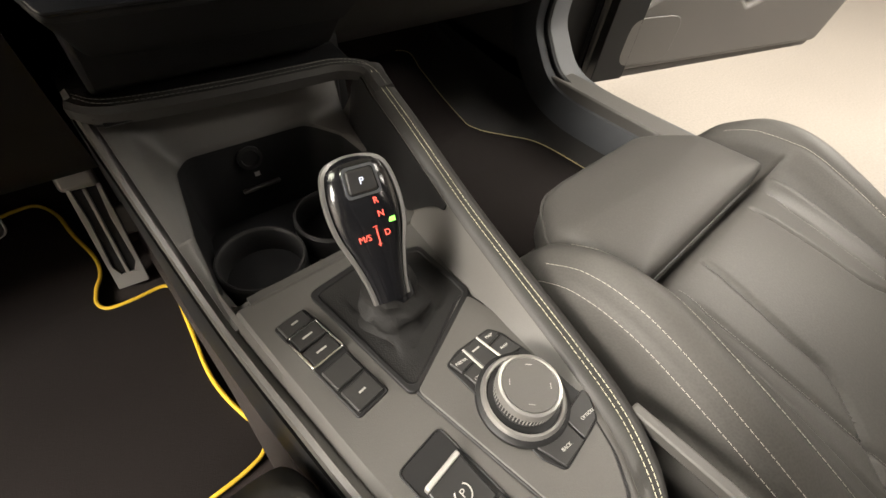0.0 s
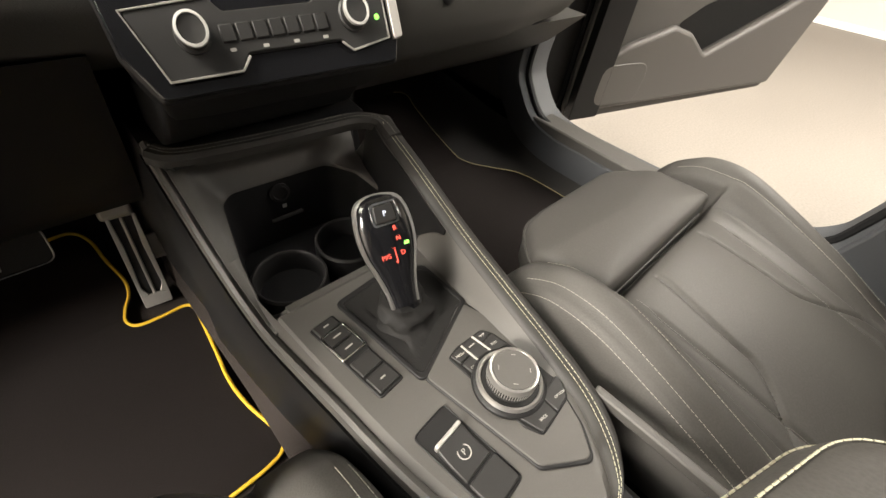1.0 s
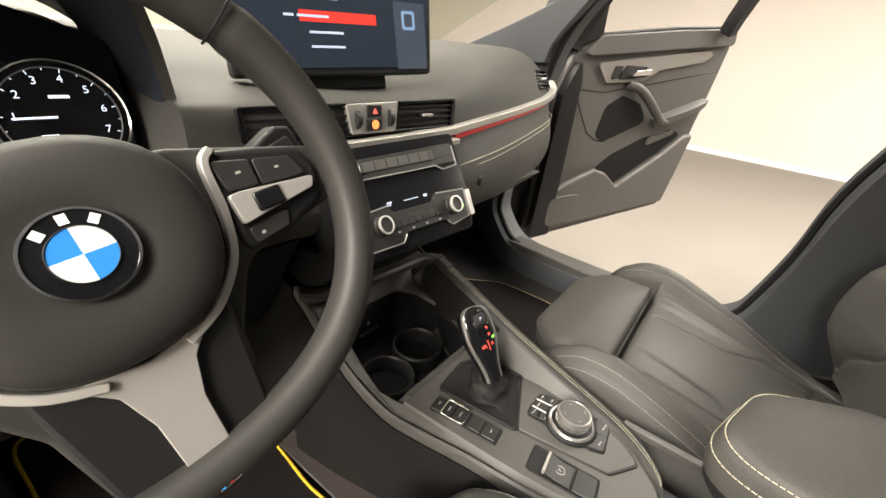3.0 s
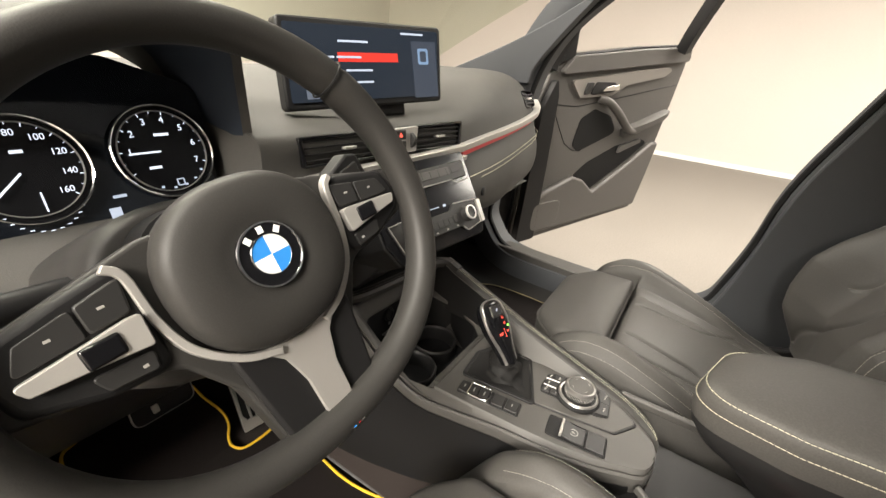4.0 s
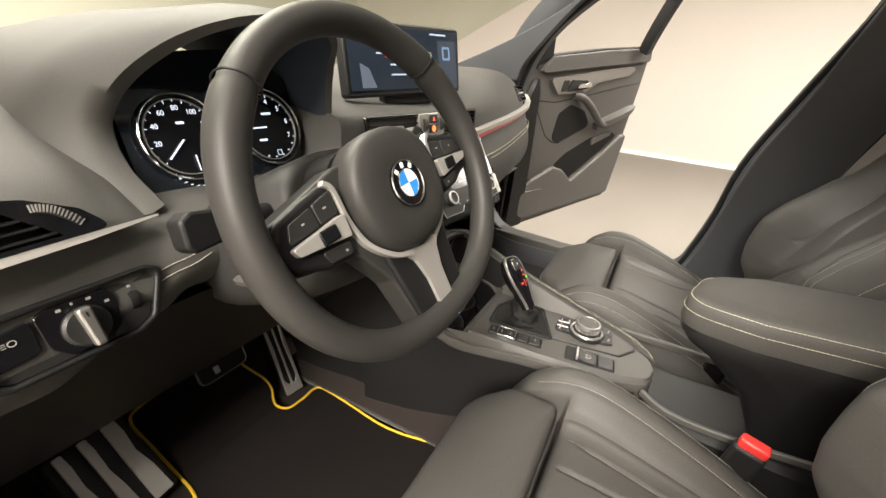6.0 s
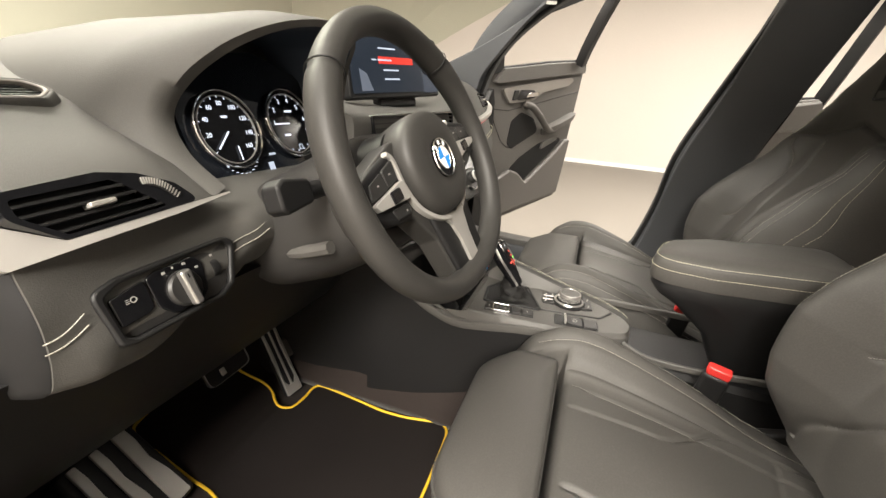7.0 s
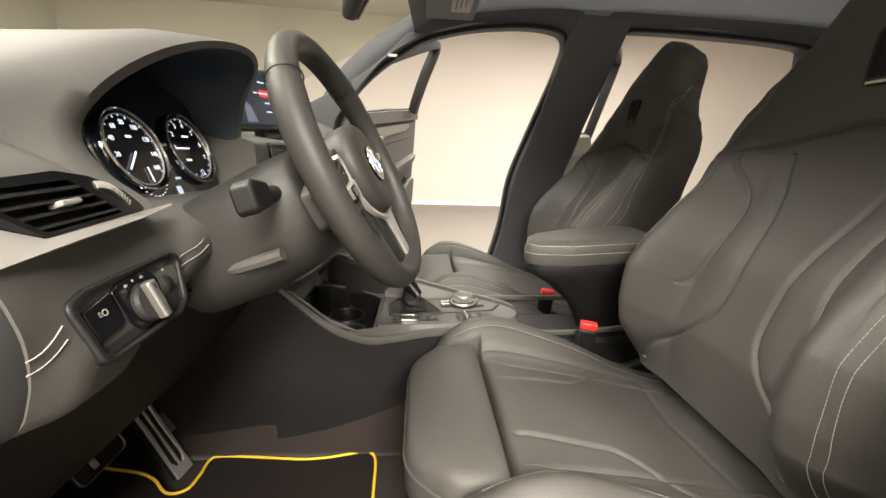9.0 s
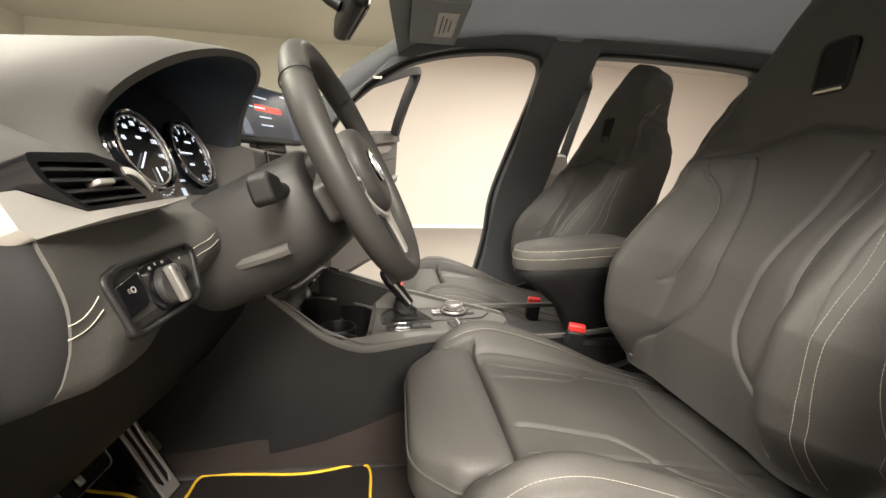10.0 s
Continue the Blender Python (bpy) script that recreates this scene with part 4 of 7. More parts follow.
def side_vent(name, o, m, slats, label, opening=None, surround=None):
    """A vent with slats, drawn in the plane of m."""
    vent = thing(name, label, "air vent", m.translation)
    c = sum((Vector(p[:2]) for p in o), V(0, 0)) / len(o)
    oo = rpoly(o, 0.010)
    ii = rpoly(opening, 0.004) if opening else [c + (p - c) * 0.90 for p in oo]
    c = sum(ii, V(0, 0)) / len(ii)
    part("frame", ring_slab(oo, ii, -0.018, 0.004), surround or PIANO, vent, "dark vent surround" if surround else "gloss black vent surround", at=m, bevel=0.001)
    part("backing", slab(ii, -0.010, -0.008), DARK, vent, "dark vent depth", at=m)
    x0, x1 = min(p.x for p in ii), max(p.x for p in ii)
    for y in slats:
        xs = [p.x + (q.x - p.x) * (y - p.y) / (q.y - p.y) for p, q in zip(ii, ii[1:] + ii[:1]) if (p.y - y) * (q.y - y) < 0]
        if len(xs) >= 2:
            a, b = min(xs), max(xs)
            part("slat", slab([V(-0.006, -0.0007), V(0.008, -0.0011), V(0.008, 0.0011), V(-0.006, 0.0007)], 0, b - a), DARK, vent, at=m @ Matrix(((0, 0, 1, a), (0, 1, 0, y), (1, 0, 0, -0.004), (0, 0, 0, 1))))
    part("tab", box(0.020, 0.004, 0.010, (c.x, c.y, 0.003)), SILVER, vent, "silver vent tab", at=m, bevel=0.001)
    return vent


LV = frame_of((-0.640, 0.255, 0.928), (1, 0.12, 0.02), (0, 0.45, 1))
lv = side_vent("side_vent", [(-0.060, 0.004), (-0.036, -0.0175), (0.0835, -0.018), (0.066, 0.003), (0.036, 0.018), (0.005, 0.0245), (-0.062, 0.022)], LV, [-0.011, -0.0035, 0.004, 0.0115], "black slatted driver's side air vent with silver trim below",
               [(-0.054, 0.004), (-0.033, -0.0145), (0.048, -0.0145), (0.046, -0.012), (0.020, 0.012), (0.012, 0.017), (-0.055, 0.0165)])
wedge = rpoly([(0.119, -0.0208), (0.06, -0.0240), (-0.02, -0.0250), (-0.068, -0.0255, 0.004), (-0.0735, -0.018), (-0.074, 0.004), (-0.062, 0.004), (-0.060, 0.0030), (-0.036, -0.0180), (0.06, -0.0185), (0.119, -0.0190)], 0.002)
wedge = slab(wedge, -0.012, 0.0075)
for v in wedge.verts:
    v.co.z -= 0.020 * step(-0.02, -0.075, v.co.x)
part("trim_strip", wedge, SILVER, lv, "satin silver wedge-shaped trim strip", at=LV, bevel=0.0018)
wheel_row = [V(0.036 + 0.028 * u, 0.0105 - 0.020 * u * u, 0.0045 + 0.002 * math.sin(math.pi * u)) for u in [k / 15 for k in range(16)]]
tw = part("thumbwheel", sweep([p - V(0, 0, 0.003) for p in wheel_row], [(-0.0045, -0.003), (0.0045, -0.003), (0.0035, 0.0022), (-0.0035, 0.0022)]), BUTTON, lv, "ribbed vent wheel", at=LV)
ribs = []
for p, q in zip(wheel_row, wheel_row[1:]):
    d = (q - p).normalized()
    w = box(0.0009, 0.0058, 0.0010)
    w.transform(Matrix.Translation((p + q) / 2) @ Matrix.Rotation(math.atan2(d.y, d.x), 4, "Z"))
    ribs.append(w)
part("ribs", merge(*ribs), SILVER, tw, "pale ribs", at=LV)
RV = frame_of((0.578, 0.2900, 1.014), (1, -0.15, 0.05), (0, 0.70, 1))
side_vent("side_vent", [(-0.024, -0.026), (0.026, -0.022), (0.034, 0.020), (-0.018, 0.026)], RV, [-0.012, -0.004, 0.004, 0.012], "small black slatted passenger side air vent")

# ---- light switch panel ----
LP = frame_of((-0.602, 0.2385, 0.845), (1, 0.05, 0.0), (0, 0.35, 1))
lights = thing("light_switch_panel", "black headlamp switch panel with a silver rotary knob", "switch panel", (-0.602, 0.235, 0.83))
po = rpoly([(-0.0690, 0.0225, 0.010), (-0.048, 0.0280, 0.02), (0.0610, 0.0290, 0.012), (0.0735, 0.0220, 0.010), (0.0560, -0.0200, 0.012), (0.0380, -0.0290, 0.016), (-0.0530, -0.0290, 0.012), (-0.0640, -0.0250, 0.010)], 0.010)
pi = rpoly([(-0.0610, 0.0155, 0.006), (-0.046, 0.0220, 0.02), (0.0580, 0.0245, 0.010), (0.0660, 0.0180, 0.008), (0.0500, -0.0175, 0.010), (0.0350, -0.0240, 0.014), (-0.0500, -0.0240, 0.010), (-0.0580, -0.0200, 0.008)], 0.008)
part("plate", ring_slab(po, pi, -0.022, 0.0030), DARK, lights, "black switch surround", at=LP, bevel=0.0022)
part("inner_plate", slab(pi, -0.010, -0.0020), BUTTON, lights, "black switch face", at=LP, bevel=0.001)
part("fog_button", slab(rpoly([(-0.0580, 0.0125), (-0.0275, 0.0180), (-0.0275, -0.0070), (-0.0330, -0.0100), (-0.0570, -0.0120)], 0.003), -0.004, 0.0012), PIANO, lights, "black push button", at=LP, bevel=0.001)
part("fog_mark", merge(ring_slab(circle(0.0028, 16, -0.0410, 0.006, 0.0026), circle(0.0021, 16, -0.0410, 0.006, 0.0018), 0.0011, 0.0015), *[box(0.0030, 0.0005, 0.0003, (-0.0460, 0.006 + 0.0015 * k, 0.0013)) for k in (-1, 0, 1)]), MARK, lights, "small pale lamp symbol", at=LP)
part("rotary_field", slab(rpoly([(-0.0255, 0.0180), (-0.016, 0.0210), (0.024, 0.0215), (0.0300, 0.0120), (0.0270, -0.0130), (0.016, -0.0215), (-0.012, -0.0215), (-0.0240, -0.0100)], 0.008), -0.004, 0.0006), PIANO, lights, "gloss black field round the knob", at=LP, bevel=0.001)
RK = LP @ pose(0.0030, -0.0030, 0)
kn = part("rotary_base", lathe([(0.0, 0.0), (0.0170, 0.0), (0.0170, 0.0035), (0.0150, 0.0060), (0, 0.0060)], 32), BUTTON, lights, "round black knob base", at=RK)
part("grip", slab(rpoly([(-0.0042, -0.0175), (0.0042, -0.0175), (0.0052, 0.0170), (-0.0052, 0.0170)], 0.003), 0.005, 0.0140), RING, kn, "satin silver grip bar", at=RK @ pose(0, 0, 0, 0, 0, 4), bevel=0.003)
part("grip_mark", box(0.0012, 0.004, 0.0004, (0, 0.011, 0.0141)), DARK, kn, at=RK @ pose(0, 0, 0, 0, 0, 4))
for sx, sy, wide in ((-0.0095, 0.0165, 0.0034), (0.0000, 0.0182, 0.0018), (0.0115, 0.0178, 0.0036), (0.0225, 0.0105, 0.0034), (0.0415, 0.0155, 0.0026)):
    part("lamp_mark", box(wide, 0.0022, 0.0004, (sx, sy, 0.0007)), MARK, lights, "tiny pale lamp symbol", at=LP)
part("dimmer_wheel", lathe([(0.0, -0.004), (0.010, -0.004), (0.011, 0), (0.010, 0.004), (0, 0.004)], 24), DARK, lights, "ribbed dimmer wheel", at=LP @ Matrix(((0, 0, 1, 0.0430), (1, 0, 0, 0.002), (0, 1, 0, -0.008), (0, 0, 0, 1))))

# ---- centre stack: radio and climate controls ----
ST = frame_of((-0.002, 0.197, 0.880), (1, -0.17, 0.06), (0.0, 0.56, 0.83)) @ Matrix.Diagonal((0.86, 1.0, 1.0, 1.0))
stack = thing("center_stack", "gloss black centre stack with radio bar and climate controls", "control panel", (0, 0.22, 0.80))
so = rpoly([(-0.132, 0.066), (0.136, 0.066), (0.132, -0.050), (0.118, -0.085), (-0.110, -0.085), (-0.128, -0.050)], 0.008)
part("stack_body", slab([p * 1.02 for p in so], -0.10, -0.002), DARK, stack, "black stack housing", at=ST, bevel=0.004)
part("fascia", slab(so, -0.004, 0.002), PIANO, stack, "gloss black fascia", at=ST, bevel=0.0015)
rb = part("radio_bar", slab(rpoly([(-0.112, 0.018), (0.118, 0.020), (0.120, 0.050), (-0.112, 0.048)], 0.005), 0.001, 0.008), BUTTON, stack, "dark grey radio button bar", at=ST, bevel=0.002)
part("preset_key_strip", box(0.15, 0.014, 0.003, (-0.004, 0.036, 0.0085)), PLASTIC, rb, "row of grey preset keys", at=ST, bevel=0.001)
for k in range(7):
    part("key_gap", box(0.0008, 0.013, 0.0008, (-0.072 + 0.0225 * k, 0.036, 0.0101)), DARK, rb, at=ST)
part("cd_button", slab(rpoly([(0.078, 0.030), (0.114, 0.032), (0.114, 0.048), (0.078, 0.046)], 0.003), 0.007, 0.0088), BUTTON, rb, "dark button field", at=ST, bevel=0.001)
part("bar_line", tube(curve_through([ST @ V(*p, 0.0085) for p in ((-0.110, 0.021), (0.03, 0.0195), (0.070, 0.020), (0.085, 0.012), (0.118, 0.0145), (0.120, 0.045))], 1), 0.0010, 6), SILVER, rb, "fine chrome line")


def knob(m, r, parent, name="knob"):
    k = part(name, lathe([(0, 0.0), (r * 1.1, 0.0), (r * 1.1, 0.004), (r * 0.98, 0.005), (r * 0.96, 0.014), (r * 0.88, 0.0155), (r * 0.70, 0.0150), (0, 0.0145)], 36), BUTTON, parent, "round black knob", at=m)
    part("ring", loft([[V(r * a * math.cos(w), r * a * math.sin(w), z) for w in [2 * math.pi * j / 40 for j in range(40)]] for a, z in ((0.80, 0.0148), (0.82, 0.0165), (0.98, 0.0162), (1.0, 0.0135), (0.97, 0.012))], caps=False), BRIGHT, k, "bright chrome ring", at=m)
    return k


knob(ST @ pose(-0.092, 0.034, 0.004), 0.0095, rb, "volume_knob")
cl = part("climate_panel", slab(rpoly([(-0.116, -0.024), (-0.048, -0.020), (-0.040, -0.030), (0.040, -0.030), (0.050, -0.020), (0.116, -0.024), (0.112, -0.066), (0.070, -0.072), (0.06, -0.062), (-0.03, -0.062), (-0.04, -0.074), (-0.100, -0.074)], 0.005), 0.001, 0.007), BUTTON, stack, "dark climate control panel", at=ST, bevel=0.0015)
for sx, sg in ((-0.070, -1), (0.078, 1)):
    knob(ST @ pose(sx, -0.044, 0.006), 0.0128, cl, "temperature_knob")
for path in (((-0.050, -0.020), (-0.116, -0.024), (-0.100, -0.074), (-0.040, -0.074), (-0.030, -0.064)), ((0.052, -0.020), (0.116, -0.024), (0.112, -0.066), (0.070, -0.072), (0.060, -0.064))):
    part("panel_line", tube([ST @ V(*p, 0.0078) for p in path], 0.0011, 6), SILVER, cl, "fine chrome outline")
for k in range(7):
    part("climate_key", box(0.0125, 0.013, 0.003, (-0.042 + 0.0145 * k, -0.046, 0.0075)), BUTTON, cl, "dark key", at=ST, bevel=0.001)
    if k % 2 == 0:
        part("key_mark", box(0.005, 0.0025, 0.0003, (-0.042 + 0.0145 * k, -0.058, 0.0074)), MARK, cl, "tiny pale symbol", at=ST)
lettering("70°", 0.0085, ST @ pose(-0.040, -0.018, 0.0024), LIT_WHITE, stack)
part("status_line", box(0.03, 0.0016, 0.0003, (0.004, -0.018, 0.0024)), LIT_DIM, stack, "thin lit line", at=ST)
part("status_bar", box(0.008, 0.004, 0.0003, (0.034, -0.018, 0.0024)), LIT_DIM, stack, "small lit bar", at=ST)
part("green_lamp", lathe([(0, 0.0), (0.0025, 0.0), (0.0025, 0.001), (0, 0.001)], 12), LIT_GREEN, cl, "small green lamp", at=ST @ pose(0.104, -0.048, 0.0072))
part("under_shelf", loft([[V(x, 0.20, 0.795), V(x, 0.34, 0.76), V(x, 0.36, 0.70), V(x, 0.30, 0.70), V(x, 0.265, 0.72)] for x in (-0.095, 0.125)]), DARK, stack, "black panel under the stack", bevel=0.004)
part("chrome_corner", slab(rpoly([(0.1185, -0.068), (0.1300, -0.066), (0.1335, -0.026), (0.1225, -0.026)], 0.003), -0.002, 0.0060), SILVER, stack, "small silver corner piece", at=ST, bevel=0.001)
part("knee_panel", loft([[V(x, 0.270, 0.808), V(x, 0.300, 0.76), V(x, 0.360, 0.655), V(x, 0.425, 0.572), V(x, 0.470, 0.534), V(x, 0.66, 0.60), V(x, 0.66, 0.76), V(x, 0.46, 0.78)] for x in (-0.735, -0.45, -0.125)]), DARK, dash, "black panel under the dashboard", angle=50)
part("knee_panel", loft([[V(x, 0.300, 0.755), V(x, 0.38, 0.68), V(x, 0.48, 0.62), V(x, 0.66, 0.62), V(x, 0.66, 0.76), V(x, 0.46, 0.76)] for x in (0.175, 0.45, 0.735)]), PLASTIC, dash, "dark grey panel under the dashboard", angle=50)
part("end_cover", loft([[V(x, p.y + 0.002, p.z - 0.002) for p in curve_through([(0, y, z) for y, z in dash_at(max(x, -0.735))], 3)] + [V(x, 0.60, 0.56), V(x, 0.80, 0.60)] for x in (-0.7038, -0.708, -0.714, -0.720, -0.728, -0.739, -0.795)]), RUBBER_AND_SHADE, dash, "black cover at the end of the dashboard", angle=50)
DV = frame_of((-0.603, 0.412, 1.0005), (1, 0.05, 0.0), (0, 0.88, 0.46))
dv = thing("demister_vent", "small oval slatted window demister vent in the dashboard top", "air vent", DV.translation)
oval = rpoly([(-0.046, -0.0175, 0.017), (0.018, -0.0165, 0.012), (0.036, 0.0, 0.012), (0.020, 0.0165, 0.012), (-0.046, 0.0175, 0.017)], 0.014, 8)
hole = [V(p.x * 0.80 - 0.001, p.y * 0.72) for p in oval]
part("lip", loft([[V(p.x * k - 0.002 * (1 - k), p.y * k, z) for p in oval] for k, z in ((1.30, -0.012), (1.16, -0.0035), (1.04, 0.0020), (0.98, 0.0030), (0.90, 0.0022))] + [[V(*p, -0.001) for p in hole], [V(*p, -0.014) for p in hole]], caps=False), SOFT, dv, "soft rounded lip", at=DV, angle=60)
part("rim", ring_slab([V(p.x * 0.90, p.y * 0.88) for p in oval], hole, -0.004, 0.0032), DECOR, dv, "pale grey vent ring", at=DV, bevel=0.0012)
part("backing", slab(hole, -0.016, -0.012), DARK, dv, "dark vent depth", at=DV)
for y in (-0.0085, -0.0042, 0.0, 0.0042, 0.0085):
    part("slat", box(0.062 - 2.2 * abs(y), 0.0013, 0.009, (-0.006 - 0.3 * abs(y), y, -0.005)), DARK, dv, at=DV)

# ---- steering column and wheel ----
WC = frame_of((-0.378, 0.087, 0.950), (0.994, -0.10, 0), (0.03, 0.446, 0.894))
WH = WC @ pose(0, 0, 0, 0, 0, 10.5)
column = thing("steering_column", "dark plastic steering column cover with two stalks", "steering column", (-0.38, 0.25, 0.87))


def col_ring(z, rx, ryt, ryb, n=32):
    out = []
    for k in range(n):
        w = 2 * math.pi * k / n
        c, s = math.cos(w), math.sin(w)
        e = 2 / 3.0
        x = rx * math.copysign(abs(c) ** e, c)
        y = (ryt if s > 0 else ryb) * math.copysign(abs(s) ** e, s)
        out.append(WC @ V(x, y, z))
    return out


part("column_cover", loft([col_ring(-0.24, 0.118, 0.05, 0.095), col_ring(-0.17, 0.112, 0.055, 0.100), col_ring(-0.10, 0.100, 0.058, 0.092), col_ring(-0.062, 0.090, 0.058, 0.080), col_ring(-0.052, 0.080, 0.050, 0.070)]), COLUMN, column, "dark plastic column cover", angle=50)
part("column_collar", loft([col_ring(-0.053, 0.070, 0.052, 0.058), col_ring(-0.020, 0.066, 0.050, 0.055)]), DARK, column, "black collar behind the wheel", angle=50)
lv_path = curve_through([(-0.440, 0.250, 0.835), (-0.462, 0.232, 0.832), (-0.470, 0.200, 0.842), (-0.472, 0.165, 0.855)], 5)
part("adjust_lever", tube(lv_path, 0.008, 8), PLASTIC, column, "dark adjuster lever under the column")
for sx, tip, tag in ((-1, (-0.545, 0.172, 0.925), "left"), (1, (-0.205, 0.172, 0.966), "right")):
    base = WC @ V(sx * 0.075, 0.012, -0.085)
    tip = V(*tip)
    d = (tip - base).normalized()
    stalk = part("stalk", sweep([base, base.lerp(tip, 0.45), base.lerp(tip, 0.72)], disc_section(0.009, 12), scale=lambda u: 1.0 + 0.2 * u), DARK, column, "black column stalk")
    m = frame_of(base.lerp(tip, 0.80), d, (0, 0.3, 1)) @ Matrix.Diagonal((1.25, 1.2, 1.0, 1.0) if sx > 0 else (1.0, 1.0, 1.0, 1.0))
    part("stalk_end", slab(rpoly([(-0.022, -0.011), (0.020, -0.016), (0.026, -0.010), (0.026, 0.012), (0.016, 0.018), (-0.022, 0.013)], 0.006), -0.011, 0.011), DARK, stalk, "flat black stalk end", at=m, bevel=0.003)
    part("stalk_button", slab(rpoly([(-0.004, -0.010), (0.018, -0.011), (0.020, 0.008), (-0.002, 0.010)], 0.003), 0.010, 0.013), BUTTON, stalk, "grey stalk button", at=m, bevel=0.001)
    part("stalk_mark", box(0.006, 0.0038, 0.0004, (-0.012, 0.004, 0.0113)), MARK if sx < 0 else LIT_GREEN, stalk, "tiny stalk symbol", at=m)

wheel = thing("steering_wheel", "thick black leather sports steering wheel with silver spokes", "steering wheel", WH.translation)
RW = 0.1645
rings = []
for k in range(144):
    w = 2 * math.pi * k / 144
    grip = math.exp(-((math.degrees(w) - 38) / 16) ** 2) + math.exp(-((math.degrees(w) - 142) / 16) ** 2)
    flat = 0.019 * max(0.0, -math.sin(w)) ** 3.5
    ring = []
    for j in range(20):
        a = 2 * math.pi * j / 20
        rr = 0.0147 * (1 + 0.10 * grip)
        rad = RW - flat + rr * math.cos(a)
        seam = 0.0015 if (abs(math.degrees(w) - 41) < 1.3 or abs(math.degrees(w) - 132.5) < 1.3) else 0.0
        ring.append(V((rad - seam * math.cos(a)) * math.cos(w), (rad - seam * math.cos(a)) * math.sin(w), (rr * 1.13 - seam) * math.sin(a)))
    rings.append(ring)
rim = part("rim", loft(rings, caps=False, loop=True), RIM_LEATHER, wheel, "thick black leather wheel rim", at=WH)
for w in (41, 132.5):
    c = V(RW * math.cos(radians(w)), RW * math.sin(radians(w)), 0)
    rad_dir = V(math.cos(radians(w)), math.sin(radians(w)), 0)
    path = [c + rad_dir * 0.0170 * math.cos(a) + V(0, 0, 0.0190) * math.sin(a) for a in [2 * math.pi * k / 28 for k in range(28)]]
    part("rim_seam", tube([WH @ p for p in path], 0.0009, 5, True, up=(0.3, 0.5, 0.2)), DARK, rim, "dark leather seam")
# airbag cover: a rounded dome
plan = [V(0.066 * math.copysign(abs(math.cos(w)) ** 0.88, math.cos(w)), (0.060 if math.sin(w) > 0 else 0.064) * math.copysign(abs(math.sin(w)) ** 0.88, math.sin(w))) for w in [2 * math.pi * k / 48 for k in range(48)]]
rings = [[V(p.x * k, p.y * k, z) for p in plan] for k, z in ((0.90, -0.044), (0.98, -0.016), (1.0, -0.001), (0.99, 0.006), (0.95, 0.0122), (0.87, 0.0158), (0.72, 0.0178), (0.55, 0.0186), (0.46, 0.0178), (0.36, 0.0168), (0.06, 0.0168))]
cover = part("airbag_cover", loft(rings), RIM_LEATHER, wheel, "black round airbag cover", at=WH, angle=60)
# badge: plain roundel in white, blue and black
LOGO = WH @ pose(0, 0, 0.0168)
badge = part("badge", lathe([(0.0, 0.0), (0.0235, 0.0), (0.0235, 0.0022), (0.0225, 0.0030), (0.0, 0.0030)], 48), PIANO, wheel, "round black badge disc with white and blue quarters", at=LOGO)
for r0, r1 in ((0.0216, 0.0236), (0.0135, 0.0146)):
    part("badge_ring", loft([[V(r * math.cos(w), r * math.sin(w), z) for w in [2 * math.pi * k / 48 for k in range(48)]] for r, z in ((r0, 0.0028), (r0 + 0.0004, 0.0038), (r1 - 0.0004, 0.0038), (r1, 0.0028))], caps=False), CHROME, badge, "thin silver ring", at=LOGO)
for q in range(4):
    pts = [V(0, 0)] + [V(0.0136 * math.cos(w), 0.0136 * math.sin(w)) for w in [math.pi / 2 * (q + k / 10) for k in range(11)]]
    part("badge_quarter", slab(pts, 0.0029, 0.0034), BLUE if q % 2 else WHITE, badge, "enamelled quarter", at=LOGO)
for a in (128, 90, 52):
    part("badge_mark", box(0.0042, 0.0050, 0.0005, (0, 0.0181, 0.0032)), WHITE, badge, "small white mark", at=LOGO @ pose(0, 0, 0, 0, 0, a - 90))
# spokes
spoke = [(-0.155, 0.018, 0.012), (-0.060, 0.042, 0.01), (0.060, 0.042, 0.01), (0.155, 0.018, 0.012), (0.155, -0.022, 0.012), (0.075, -0.040, 0.02), (0.052, -0.080, 0.02), (0.040, -0.160, 0.004), (-0.040, -0.160, 0.004), (-0.052, -0.080, 0.02), (-0.075, -0.040, 0.02), (-0.155, -0.022, 0.012)]
part("spokes", slab(rpoly(spoke, 0.01), -0.034, -0.005), RIM_LEATHER, wheel, "black wheel spokes", at=WH, bevel=0.010, segs=4)
part("lower_spoke", slab(rpoly([(-0.052, -0.050), (0.052, -0.050), (0.040, -0.154), (-0.040, -0.154)], 0.008), -0.01, 0.0005), DARK, wheel, "dark middle of the lower spoke", at=WH, bevel=0.003)
